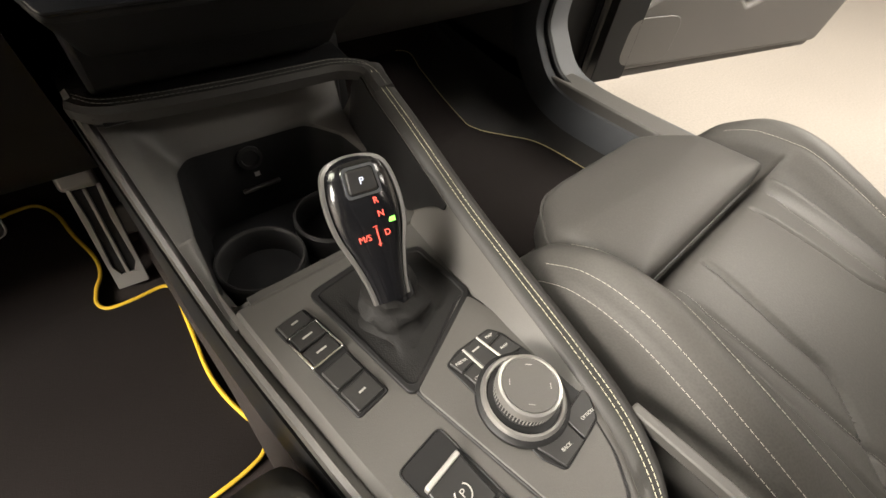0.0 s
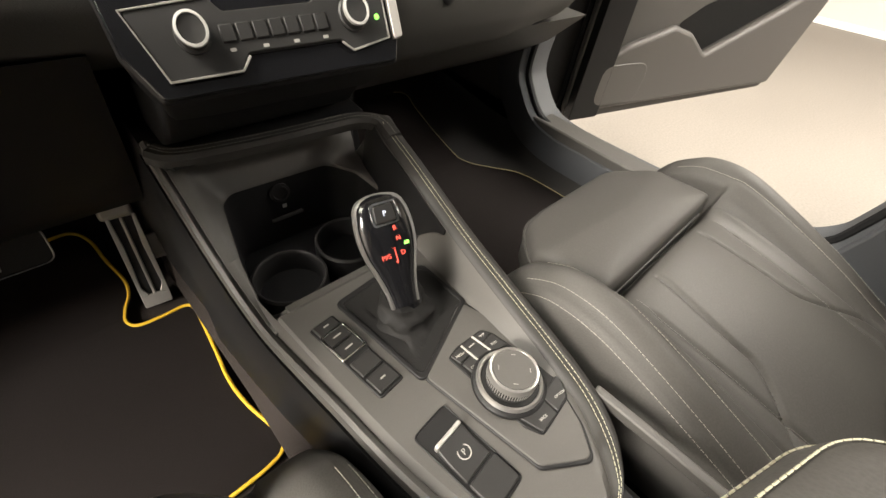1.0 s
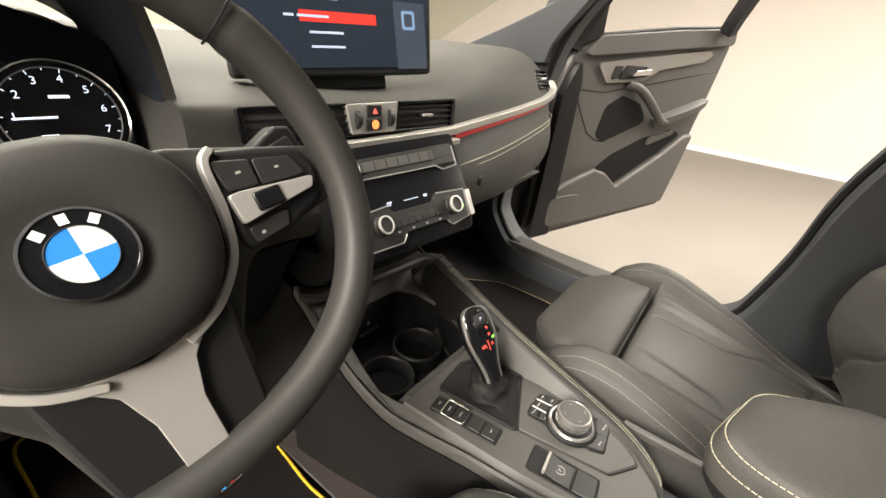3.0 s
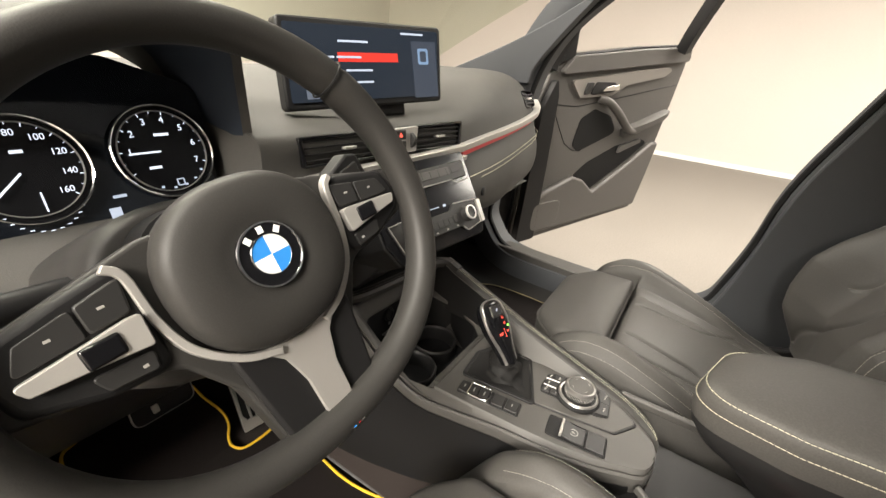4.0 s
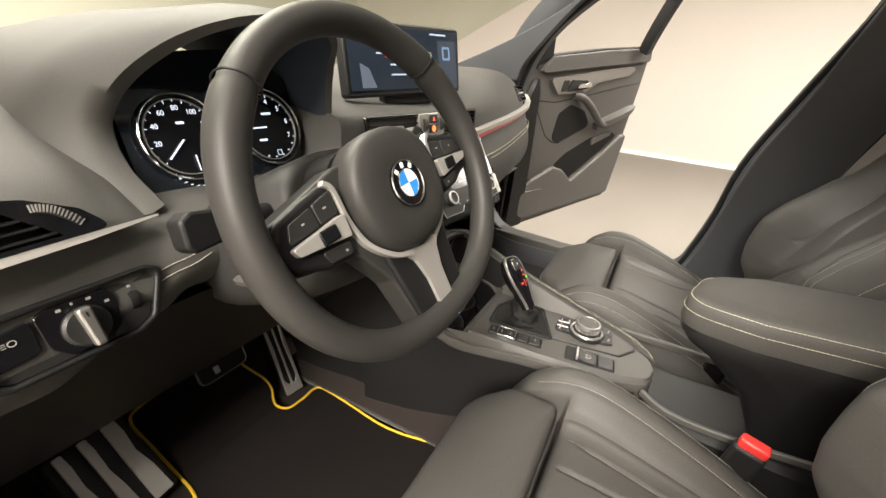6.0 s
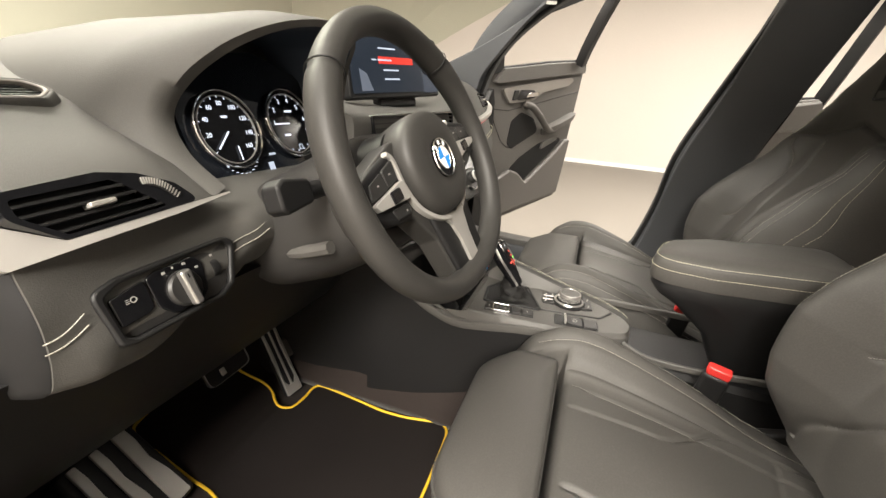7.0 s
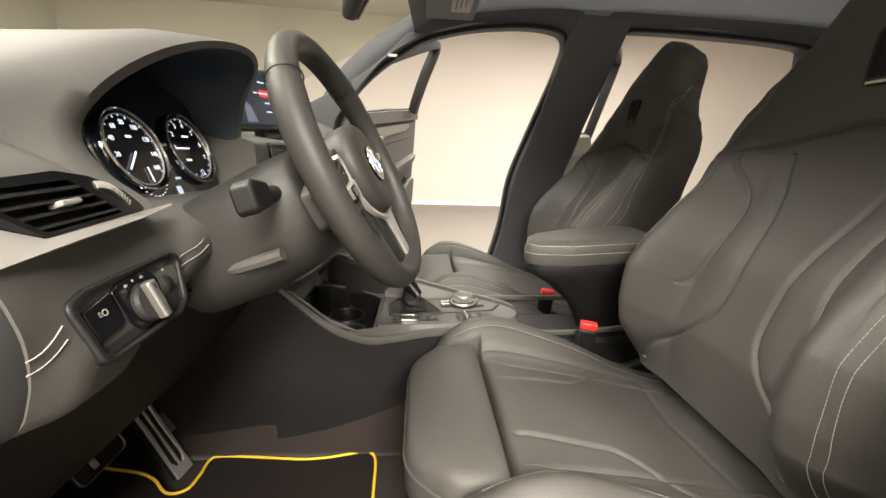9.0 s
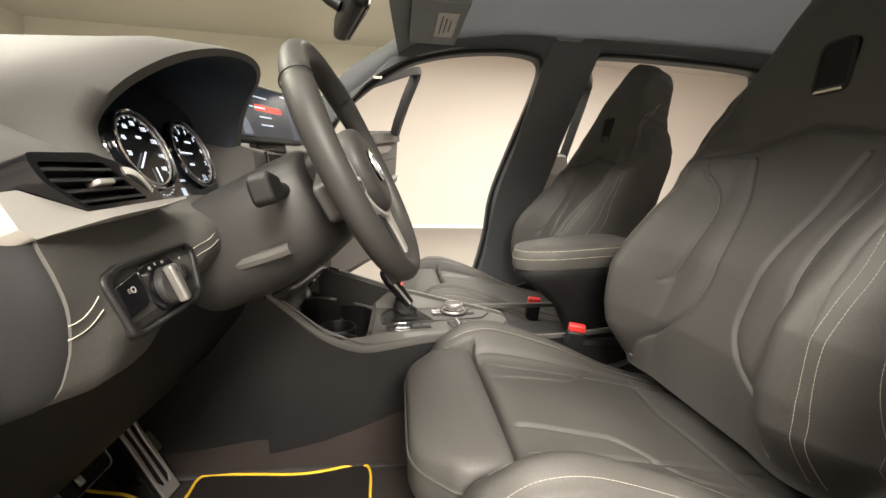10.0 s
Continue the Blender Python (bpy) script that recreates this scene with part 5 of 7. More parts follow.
for sx in (-1, 1):
    # silver arc round the cover that widens into the lower spoke
    arc = curve_through([(sx * x, y, z) for x, y, z in ((0.083, 0.034, 0.000), (0.0755, 0.025, 0.000), (0.0735, -0.006, -0.001), (0.065, -0.034, 0.0), (0.044, -0.056, 0.003), (0.020, -0.067, 0.005))], 6)
    tri = part("spoke_trim", sweep(arc, [(-0.0032, -0.005), (0.0032, -0.005), (0.0026, 0.0025), (-0.0026, 0.0025)]), SILVER, wheel, "satin silver arc beside the cover", at=WH, bevel=0.0008)
    leg = rpoly([(-0.036, -0.0585), (0.0, -0.066), (0.036, -0.0585), (0.020, -0.076), (0.0135, -0.10), (0.0120, -0.148), (-0.0120, -0.148), (-0.0135, -0.10), (-0.020, -0.076)], 0.006)
    if sx > 0:
        part("spoke_leg", slab(leg, -0.008, 0.0045), SILVER, wheel, "satin silver lower spoke", at=WH, bevel=0.002)
    # switch pods
    pod = part("switch_pod", slab(rpoly([(sx * 0.072, 0.036), (sx * 0.108, 0.029), (sx * 0.140, 0.021), (sx * 0.149, 0.003), (sx * 0.144, -0.020), (sx * 0.110, -0.034), (sx * 0.076, -0.038)], 0.012), -0.02, -0.001), DARK, wheel, "black switch pod", at=WH, bevel=0.005, segs=3)
    part("switch_key", slab(rpoly([(sx * 0.0775, 0.027), (sx * 0.1025, 0.0215), (sx * 0.1025, 0.0035), (sx * 0.081, 0.0055)], 0.003), -0.003, 0.0012), BUTTON, pod, "black switch key", at=WH, bevel=0.0012)
    part("switch_key", slab(rpoly([(sx * 0.104, 0.021), (sx * 0.130, 0.0155), (sx * 0.1375, 0.0005), (sx * 0.104, 0.003)], 0.003), -0.003, 0.0012), BUTTON, pod, "black switch key", at=WH, bevel=0.0012)
    rocker = rpoly([(sx * 0.1395, -0.0025), (sx * 0.1355, -0.0105), (sx * 0.098, -0.0150), (sx * 0.080, -0.0175), (sx * 0.0785, 0.0030), (sx * 0.086, 0.0035), (sx * 0.105, 0.0012)], 0.0025)
    part("switch_bezel", slab(rocker, -0.003, 0.0052), SILVER, pod, "satin silver switch bezel", at=WH, bevel=0.002, segs=3)
    part("roller", box(0.0200, 0.0135, 0.007, (sx * 0.102, -0.0068, 0.0034)), PIANO, pod, "black roller switch", at=WH, bevel=0.002)
    part("lower_key", slab(rpoly([(sx * 0.082, -0.0205), (sx * 0.114, -0.0175), (sx * 0.109, -0.0295), (sx * 0.084, -0.0325)], 0.003), -0.003, 0.0008), BUTTON, pod, "black switch key", at=WH, bevel=0.001)
    part("key_mark", box(0.0035, 0.0016, 0.0003, (sx * 0.092, 0.015, 0.0013)), MARK, pod, "small pale symbol", at=WH)
    part("key_mark", box(0.0030, 0.0016, 0.0003, (sx * 0.118, 0.011, 0.0013)), MARK, pod, "small pale symbol", at=WH)
    part("key_mark", box(0.0028, 0.0020, 0.0003, (sx * 0.090, -0.0265, 0.0009)), MARK, pod, "small pale symbol", at=WH)
part("rim_badge", box(0.014, 0.008, 0.002, (0.0, -0.1490, 0.0140)), CHROME, rim, "small silver rim badge", at=WH, bevel=0.001)
for k, mt in enumerate((BLUE, DARK, REDTRIM)):
    part("rim_badge_stripe", box(0.002, 0.006, 0.0006, (-0.0045 + 0.0025 * k, -0.1490, 0.0151)), mt, rim, at=WH)

# ---- centre console ----
console = thing("center_console", "dark grey centre console with stitched rims and an open cubby", "console", (0, 0.0, 0.28))
C_LEFT = [(-0.240, -0.005), (-0.232, -0.030), (-0.20, -0.047), (-0.16, -0.062), (-0.10, -0.074), (0.0, -0.084), (0.10, -0.092), (0.20, -0.098), (0.31, -0.105)]
C_RIGHT = [(-0.240, 0.020), (-0.232, 0.042), (-0.20, 0.068), (-0.163, 0.086), (-0.11, 0.096), (-0.04, 0.103), (0.04, 0.112), (0.15, 0.126), (0.20, 0.131), (0.31, 0.145)]
C_ZL = [(-0.24, 0.596), (-0.04, 0.592), (0.05, 0.580), (0.11, 0.574), (0.16, 0.588), (0.21, 0.616), (0.27, 0.668), (0.31, 0.706)]
C_ZR = [(-0.24, 0.597), (-0.163, 0.603), (-0.11, 0.612), (-0.04, 0.628), (0.04, 0.646), (0.126, 0.670), (0.20, 0.691), (0.235, 0.700), (0.26, 0.66), (0.31, 0.60)]
ZP = 0.5965
C_Y0, C_Y1, CUB = -0.240, 0.31, 0.098


def console_row(y):
    xl, xr, zl, zr = (glide(t, y) for t in (C_LEFT, C_RIGHT, C_ZL, C_ZR))
    tail = step(-0.243, -0.20, y)
    return xl, xr, zl, zr, 0.015 + 0.010 * tail


def ledge_z(y):
    """Height of the plate, and of the ledge beside the cubby."""
    return ZP if y < CUB else max(glide(C_ZL, y) - 0.003, ZP - 0.002 - 0.12 * (y - CUB))


def console_skin():
    rows = []
    for k in range(111):
        y = C_Y0 + (C_Y1 - C_Y0) * k / 110
        xl, xr, zl, zr, w = console_row(y)
        pl = ledge_z(y)
        zp = ZP if y < CUB else 0.52
        inner = [V(xl + 0.014, y, pl), V(xl + 0.017, y, pl), V(xl + 0.019, y, pl)] if y < CUB else [V(xl + 0.012, y, pl - 0.03), V(xl + 0.015, y, pl - 0.035), V(xl + 0.017, y, zp)]
        rows.append([V(xl + 0.010, y, 0.50), V(xl - 0.004, y, 0.50), V(xl - 0.008, y, zl - 0.022), V(xl - 0.0105, y, zl - 0.012), V(xl - 0.0085, y, zl - 0.002), V(xl - 0.0045, y, zl + 0.0005), V(xl - 0.001, y, zl - 0.002), V(xl + 0.002, y, zl - 0.006),
                     V(xl + 0.006, y, pl - 0.003), V(xl + 0.009, y, pl if y < CUB else pl - 0.02), *inner, V((xl + xr) / 2, y, zp), V(xr - 0.018, y, zp), V(xr - 0.010, y, zp + 0.25 * (zr - zp)), V(xr - 0.001, y, zr - 0.005),
                     V(xr + 0.003, y, zr), V(xr + 0.006 + w * 0.4, y, zr + 0.0022), V(xr + w, y, zr - 0.001), V(xr + w + 0.003, y, zr - 0.008), V(xr + w + 0.004, y, zr - 0.05), V(xr + w + 0.002, y, 0.50)])
    return rows


cbody = part("console_body", loft(console_skin(), caps=False), PLASTIC, console, "dark grey console moulding", angle=30)
for off in (0.008, 0.0135):
    line = [V(xr + off * (w / 0.025), y, zr + 0.0038) for y in [-0.236 + 0.455 * k / 80 for k in range(81)] for xl, xr, zl, zr, w in [console_row(y)]]
    part("stitching", stitches(line, 0.0046, 0.0034, 0.00034), GOLD_THREAD, cbody, "yellow double stitching on the rim")
part("rim_pad", loft([[V(xr - 0.0015, y, zr - 0.004), V(xr + 0.002, y, zr + 0.0010), V(xr + 0.006 + w * 0.4, y, zr + 0.0032), V(xr + w, y, zr + 0.0002), V(xr + w + 0.0038, y, zr - 0.008)] for y in [-0.2395 + 0.47 * k / 90 for k in range(91)] for xl, xr, zl, zr, w in [console_row(y)]], closed=False), RIM_LEATHER, console, "black leather rim pad", angle=50)
# bar that closes the rim in front, below the stack
bar = curve_through([(-0.108, 0.300, 0.700), (-0.085, 0.276, 0.700), (0.0, 0.262, 0.700), (0.08, 0.253, 0.702), (0.120, 0.246, 0.703), (0.144, 0.226, 0.701), (0.1435, 0.195, 0.693)], 6)
part("front_rim", sweep(bar, [(-0.011, -0.012), (0.011, -0.012), (0.012, -0.002), (0.008, 0.003), (-0.008, 0.003), (-0.012, -0.002)]), RIM_LEATHER, console, "dark padded front rim", angle=30)
for off in (-0.004, 0.004):
    part("stitching", stitches([p + V(0, off, 0.0038) for p in bar], 0.0046, 0.0033, 0.0004), DARK_THREAD, console, "pale stitching on the front rim")
# cubby walls
part("cubby_front", loft([[V(x, 0.296, 0.51), V(x, 0.302, 0.66), V(x, 0.270, 0.694), V(x, 0.31, 0.70), V(x, 0.34, 0.66), V(x, 0.33, 0.51)] for x in (-0.105, 0.15)]), RUBBER_AND_SHADE, console, "dark front wall of the cubby", bevel=0.004)
part("cubby_step", loft([[V(x, 0.092, 0.515), V(x, 0.088, 0.590), V(x, 0.094, 0.5985), V(x, 0.104, 0.596), V(x, 0.110, 0.515)] for x in (-0.072, 0.100)]), PLASTIC, console, "rounded edge between cubby and plate", angle=60)
inner = rpoly([(-0.062, 0.276), (0.086, 0.274), (0.112, 0.243), (0.122, 0.190), (0.108, 0.125), (0.085, 0.101), (-0.074, 0.105), (-0.088, 0.124), (-0.081, 0.19)], 0.022, 6)
mid = V(0.015, 0.19)
outer = []
for p in inner:
    q = mid + (p - mid) * 1.5
    q.y = min(0.292, max(0.094, q.y))
    outer.append(V(min(glide(C_RIGHT, q.y) - 0.007, max(glide(C_LEFT, q.y) + 0.0, q.x)), q.y))


def bezel_z(p):
    """Height of the frame round the cubby: flat behind, scooped up to the front rim and the left edge."""
    flat = 0.5975 + 0.2 * max(0.0, p.y - 0.10) + 115 * max(0.0, p.y - 0.270) ** 2
    return flat + (glide(C_ZL, p.y) - 0.001 - flat) * step(-0.060, -0.092, p.x)


rows = [[V(p.x, p.y, bezel_z(p) - 0.002) for p in outer]]
for u in (0.0, 0.15, 0.3, 0.45, 0.6, 0.75, 0.92, 1.0):
    rows.append([V(*o.lerp(i, u), bezel_z(o.lerp(i, u)) + 0.0012 - 0.003 * step(0.8, 1.0, u)) for o, i in zip(outer, inner)])
rows.append([V(p.x, p.y, bezel_z(p) - 0.008) for p in inner])
# strip coloured dark to paint the shadow below the front rim
part("front_rim_shade", loft([[V(x, 0.262 - 0.10 * max(0, x - 0.05), 0.690), V(x, 0.294, 0.672), V(x, 0.306, 0.672), V(x, 0.306, 0.690)] for x in (-0.098, 0.0, 0.06, 0.132)]), DARK, console, "dark strip painting in the shadow under the front rim", angle=40)
part("cubby_bezel", loft(rows, caps=False), PLASTIC, console, "dark grey frame with rounded corners round the cubby", angle=50)
part("cubby_wall", loft([[V(p.x, p.y, bezel_z(p) - 0.006) for p in inner], [V(*(mid + (p - mid) * 0.985), 0.56) for p in inner], [V(*(mid + (p - mid) * 0.97), 0.527) for p in inner]], caps=False), RUBBER_AND_SHADE, console, "dark cubby lining", angle=60)
# thin dark sheet that paints the fading shade inside the raised rim
rows = []
for k in range(25):
    y = 0.055 + 0.195 * k / 24
    xl, xr, zl, zr, w = console_row(y)
    low = zr - 0.010 + (0.599 - zr + 0.010) * step(0.05, 0.115, y)
    u = (low - ZP) / (zr - ZP)
    rows.append([V(xr - 0.0135 + 0.0100 * u, y, low), V(xr - 0.0125 + 0.0095 * max(u, 0.26), y, max(low + 0.001, ZP + 0.26 * (zr - ZP))), V(xr - 0.0030, y, zr - 0.006), V(xr - 0.0012, y, zr - 0.006), V(xr - 0.0085 + 0.007 * max(u, 0.24), y, max(low + 0.001, ZP + 0.24 * (zr - ZP))), V(xr - 0.0100 + 0.008 * u, y, low)])
part("rim_wall_shade", loft(rows), DARK, console, "dark sheet painting the shade on the raised rim's inner face", angle=40)
part("cubby_floor", slab(rpoly([(-0.085, 0.10), (0.108, 0.10), (0.125, 0.30), (-0.09, 0.30)], 0.01), 0.5205, 0.528), RUBBER_AND_SHADE, console, "black rubber cubby floor")
for cx, cy in ((-0.035, 0.175), (0.062, 0.19)):
    cup = part("cup_holder", loft([[V(cx + r * math.cos(w), cy + r * math.sin(w), z) for w in [2 * math.pi * k / 40 for k in range(40)]] for r, z in ((0.041, 0.528), (0.041, 0.555), (0.044, 0.560), (0.047, 0.557), (0.047, 0.528))], caps=False), DARK, console, "round cup holder")
    part("cup_ring", loft([[V(cx + r * math.cos(w), cy + r * math.sin(w), z) for w in [2 * math.pi * k / 40 for k in range(40)]] for r, z in ((0.042, 0.5585), (0.0435, 0.5612), (0.0455, 0.5612), (0.0468, 0.5585))], caps=False), BUTTON, cup, "dark satin cup holder ring")
sock = part("power_socket", lathe([(0.0, 0.0), (0.014, 0.0), (0.014, 0.004), (0.010, 0.005), (0.009, 0.002), (0.0, 0.002)], 28), DARK, console, "round black power socket", at=frame_of((0.010, 0.2750, 0.610), (1, 0, 0), (0, 0.1, 1)))
part("socket_mark", box(0.006, 0.0004, 0.006, (0.0135, 0.2737, 0.586)), MARK, sock, "small pale symbol")
part("socket_flap", box(0.046, 0.005, 0.004, (0.0145, 0.2715, 0.569)), PLASTIC, sock, "small grey flap edge", bevel=0.001)
part("console_front", loft([[V(-0.118 - 0.02 * u, 0.30 + 0.34 * u, 0.285), V(-0.119 - 0.01 * u, 0.30 + 0.34 * u, 0.60), V(-0.114, 0.30 + 0.34 * u, 0.70 + 0.04 * u), V(0.158, 0.30 + 0.34 * u, 0.705 + 0.04 * u), V(0.170 + 0.01 * u, 0.30 + 0.34 * u, 0.60), V(0.172 + 0.02 * u, 0.30 + 0.34 * u, 0.285)] for u in (0.045, 0.5, 1.0)]), DARK, console, "black console side panels towards the bulkhead", angle=40)
part("side_panel", loft([[V(glide(C_LEFT, y) - 0.0125 - 0.01 * k, y, z) for k, z in ((1, 0.284), (0.5, 0.45), (0, glide(C_ZL, y) - 0.016))] + [V(glide(C_LEFT, y) + 0.01, y, glide(C_ZL, y) - 0.04), V(glide(C_LEFT, y) + 0.01, y, 0.284)] for y in [-0.24 + 0.555 * k / 20 for k in range(21)]]), DARK, console, "black console side panel", angle=40)
part("side_panel", loft([[V(glide(C_RIGHT, y) + 0.0285, y, z) for z in (0.284, 0.45, glide(C_ZR, y) - 0.03)] + [V(glide(C_RIGHT, y), y, glide(C_ZR, y) - 0.05), V(glide(C_RIGHT, y), y, 0.284)] for y in [-0.24 + 0.555 * k / 20 for k in range(21)]]), DARK, console, "black console side panel", angle=40)
# rear storage, tunnel box and silver line
part("console_box", loft([[V(-0.082, y, 0.30), V(-0.078, y, 0.555), V(-0.068, y, 0.565), V(0.072, y, 0.565), V(0.082, y, 0.555), V(0.086, y, 0.30)] for y in (-0.205, -0.46, -0.72)]), DARK, console, "black rear console box", angle=30)
part("side_rail", sweep(curve_through([(-0.052, -0.225, 0.586), (-0.077, -0.27, 0.582), (-0.083, -0.36, 0.585), (-0.083, -0.50, 0.60)], 6), [(-0.004, -0.006), (0.004, -0.006), (0.004, 0.006), (-0.004, 0.006)]), PLASTIC, console, "dark side rail", bevel=0.002)
part("side_rail", sweep(curve_through([(0.112, -0.170, 0.601), (0.113, -0.24, 0.602), (0.113, -0.34, 0.603), (0.113, -0.46, 0.604)], 6), [(-0.0050, -0.012), (0.0050, -0.012), (0.0050, 0.001), (-0.0050, 0.001)]), PLASTIC, console, "dark grey side rail", bevel=0.002)

# gear lever frame, boot and knob
lever = thing("gear_selector", "black and silver gear lever with a leather boot", "gear lever", (0.022, 0.01, ZP))
bo = rpoly([(-0.030, 0.074), (0.040, 0.082), (0.086, 0.060), (0.088, -0.012), (-0.010, -0.056), (-0.016, -0.052)], 0.008)
bc = V(0.028, 0.016)
bi = [bc + (p - bc) * 0.90 for p in bo]
part("boot_frame", ring_slab(bo, bi, ZP - 0.004, ZP + 0.0035), DARK, lever, "thin black frame round the boot", bevel=0.0012)
bd = [p.lerp(q, u / 12) for p, q in zip(bo, bo[1:] + bo[:1]) for u in range(12) if (q - p).length > 0.012 or u == 0]
rings = [[V(bc.x + (p.x - bc.x) * k, bc.y + (p.y - bc.y) * k, ZP + z) for p in bd] for k, z in ((0.92, -0.003), (0.91, 0.0022), (0.84, 0.0014), (0.72, 0.0022), (0.62, 0.0020))]
foot = V(0.022, 0.010)
for z, r in ((0.0028, 0.034), (0.005, 0.0285), (0.010, 0.0262), (0.015, 0.0275), (0.019, 0.0290), (0.0225, 0.0255), (0.027, 0.0225), (0.031, 0.0235), (0.035, 0.0205), (0.040, 0.0180), (0.046, 0.0165)):
    ring = []
    for i, p in enumerate(bd):
        w = math.atan2(p.y - bc.y, p.x - bc.x)
        q = r * (1 + 0.07 * math.sin(3 * w + z * 260) + 0.05 * math.sin(5 * w - z * 410) + 0.02 * math.sin(9 * w + z * 150))
        ring.append(V(foot.x - 0.03 * z + q * math.cos(w), foot.y + 0.38 * z + q * math.sin(w), ZP + z + 0.0025 * math.sin(2 * w + z * 200)))
    rings.append(ring)
part("boot", loft(rings), BOOT, lever, "folded black leather gear boot", angle=70)
KN = frame_of((0.017, 0.046, 0.686), (0.985, -0.17, 0), (0.03, 0.62, 0.80))
sec = [(-0.064, 0.0140, 0.0125), (-0.052, 0.0150, 0.013), (-0.038, 0.0178, 0.0138), (-0.024, 0.0215, 0.0150), (-0.010, 0.0258, 0.0160), (0.004, 0.0280, 0.0165), (0.018, 0.0280, 0.0160), (0.030, 0.0262, 0.0150), (0.038, 0.0235, 0.0130), (0.043, 0.0185, 0.0100), (0.0455, 0.011, 0.006), (0.0465, 0.004, 0.002)]


def knob_ring(y, rx, rz, n=28, k=1.0, dz=0.0):
    out = []
    for i in range(n):
        w = 2 * math.pi * i / n
        out.append(V(rx * k * math.copysign(abs(math.cos(w)) ** 0.75, math.cos(w)), y, dz + rz * k * math.copysign(abs(math.sin(w)) ** 0.8, math.sin(w))))
    return out


kb = part("knob", loft([knob_ring(*s) for s in sec]), PIANO, lever, "gloss black lever knob", at=KN, angle=60)
edge = [V(rx * 1.0, y, rz * 0.50) for y, rx, rz in sec] + [V(-rx * 1.0, y, rz * 0.50) for y, rx, rz in sec[::-1]]
edge = curve_through(edge, 4)
part("knob_band", sweep(edge, [(-0.0020, -0.0034), (0.0010, -0.0028), (0.0012, 0.0010), (0.0004, 0.0022), (-0.0020, 0.0020)], up=(0, 0, 1)), RING, kb, "satin silver band round the knob", at=KN)
part("park_button", slab(rpoly([(-0.011, 0.020), (0.011, 0.020), (0.010, 0.037), (-0.010, 0.037)], 0.003), 0.008, 0.0175), BUTTON, kb, "black park button", at=KN, bevel=0.0015)
part("button_frame", ring_slab(rpoly([(-0.0135, 0.0175), (0.0135, 0.0175), (0.012, 0.0395), (-0.012, 0.0395)], 0.004), rpoly([(-0.0115, 0.0195), (0.0115, 0.0195), (0.0105, 0.0375), (-0.0105, 0.0375)], 0.003), 0.008, 0.0168), CHROME, kb, "bright button frame", at=KN)
lettering("P", 0.007, KN @ pose(0, 0.0285, 0.0178), LIT_WHITE, kb)
for t, tx, ty, mt in (("R", 0.006, 0.013, LIT_RED), ("N", 0.007, 0.003, LIT_RED), ("D", 0.008, -0.0115, LIT_RED), ("M/S", -0.0095, -0.0115, LIT_RED), ("+", 0.000, -0.0185, LIT_RED), ("–", 0.000, -0.0045, LIT_RED)):
    lettering(t, 0.0064, KN @ pose(tx, ty, 0.0172), mt, kb)
part("shift_line", box(0.0008, 0.011, 0.0003, (0.0005, -0.0115, 0.0172)), LIT_RED, kb, "thin red line", at=KN)
part("green_lamp", box(0.0055, 0.0035, 0.0006, (0.0145, -0.0035, 0.0150)), LIT_GREEN, kb, "small lit green lamp", at=KN)
part("lever_neck", tube([V(0.022, 0.012, 0.622), V(0.0205, 0.022, 0.640), V(0.0195, 0.030, 0.655)], 0.0148, 16), PIANO, lever, "gloss black lever neck")

# switch strip beside the lever
SW = Matrix(((0.99, -0.13, 0, -0.047), (0.13, 0.99, 0, 0.010), (0, 0, 1, ZP), (0, 0, 0, 1)))
strip_sw = thing("switch_strip", "row of five black push buttons with one silver frame", "switch panel", (-0.047, 0.01, ZP))
part("base", slab(rpoly([(-0.0150, -0.053), (0.0150, -0.053), (0.0150, 0.053), (-0.0150, 0.053)], 0.004), -0.003, 0.0015), DARK, strip_sw, "black switch base", at=SW, bevel=0.001)
for k, y in enumerate((0.0435, 0.0265, 0.0085, -0.0165, -0.0395)):
    hgt = (0.015, 0.015, 0.017, 0.020, 0.021)[k]
    b = part("button", slab(rpoly([(-0.0125, -hgt / 2), (0.0125, -hgt / 2), (0.0125, hgt / 2), (-0.0125, hgt / 2)], 0.002), 0.001, 0.0048), BUTTON, strip_sw, "black push button", at=SW @ pose(0, y, 0), bevel=0.0012)
    if k != 3:
        part("button_mark", box(0.009 if k in (1, 2) else 0.006, 0.0016, 0.0003, (0, 0, 0.0051)), MARK, b, "small pale symbol", at=SW @ pose(0, y, 0))
part("silver_frame", ring_slab(rpoly([(-0.0150, -0.0015), (0.0150, -0.0015), (0.0150, 0.0355), (-0.0150, 0.0355)], 0.003), rpoly([(-0.0130, 0.0005), (0.0130, 0.0005), (0.0130, 0.0335), (-0.0130, 0.0335)], 0.002), 0.001, 0.0056), CHROME, strip_sw, "bright silver frame", at=SW, bevel=0.0006)

# rotary controller and its keys on a dark panel
ctrl = thing("rotary_controller", "round black rotary controller with silver rings and menu keys", "controller", (0.05, -0.11, ZP))
po = rpoly([(-0.012, -0.052, 0.01), (0.083, -0.004, 0.012), (0.094, -0.05, 0.03), (0.092, -0.13, 0.05), (0.072, -0.182, 0.05), (0.052, -0.208, 0.01), (0.010, -0.180, 0.01)], 0.012)
part("panel", slab(po, ZP - 0.004, ZP + 0.0022), DARK, ctrl, "dark grey controller panel", bevel=0.0012)
part("panel_top", slab([V(0.045, -0.10) + (p - V(0.045, -0.10)) * 0.962 for p in po], ZP, ZP + 0.0032), PLASTIC, ctrl, "grey panel face", bevel=0.001)
KM = Matrix.Translation((0.048, -0.110, ZP + 0.003))
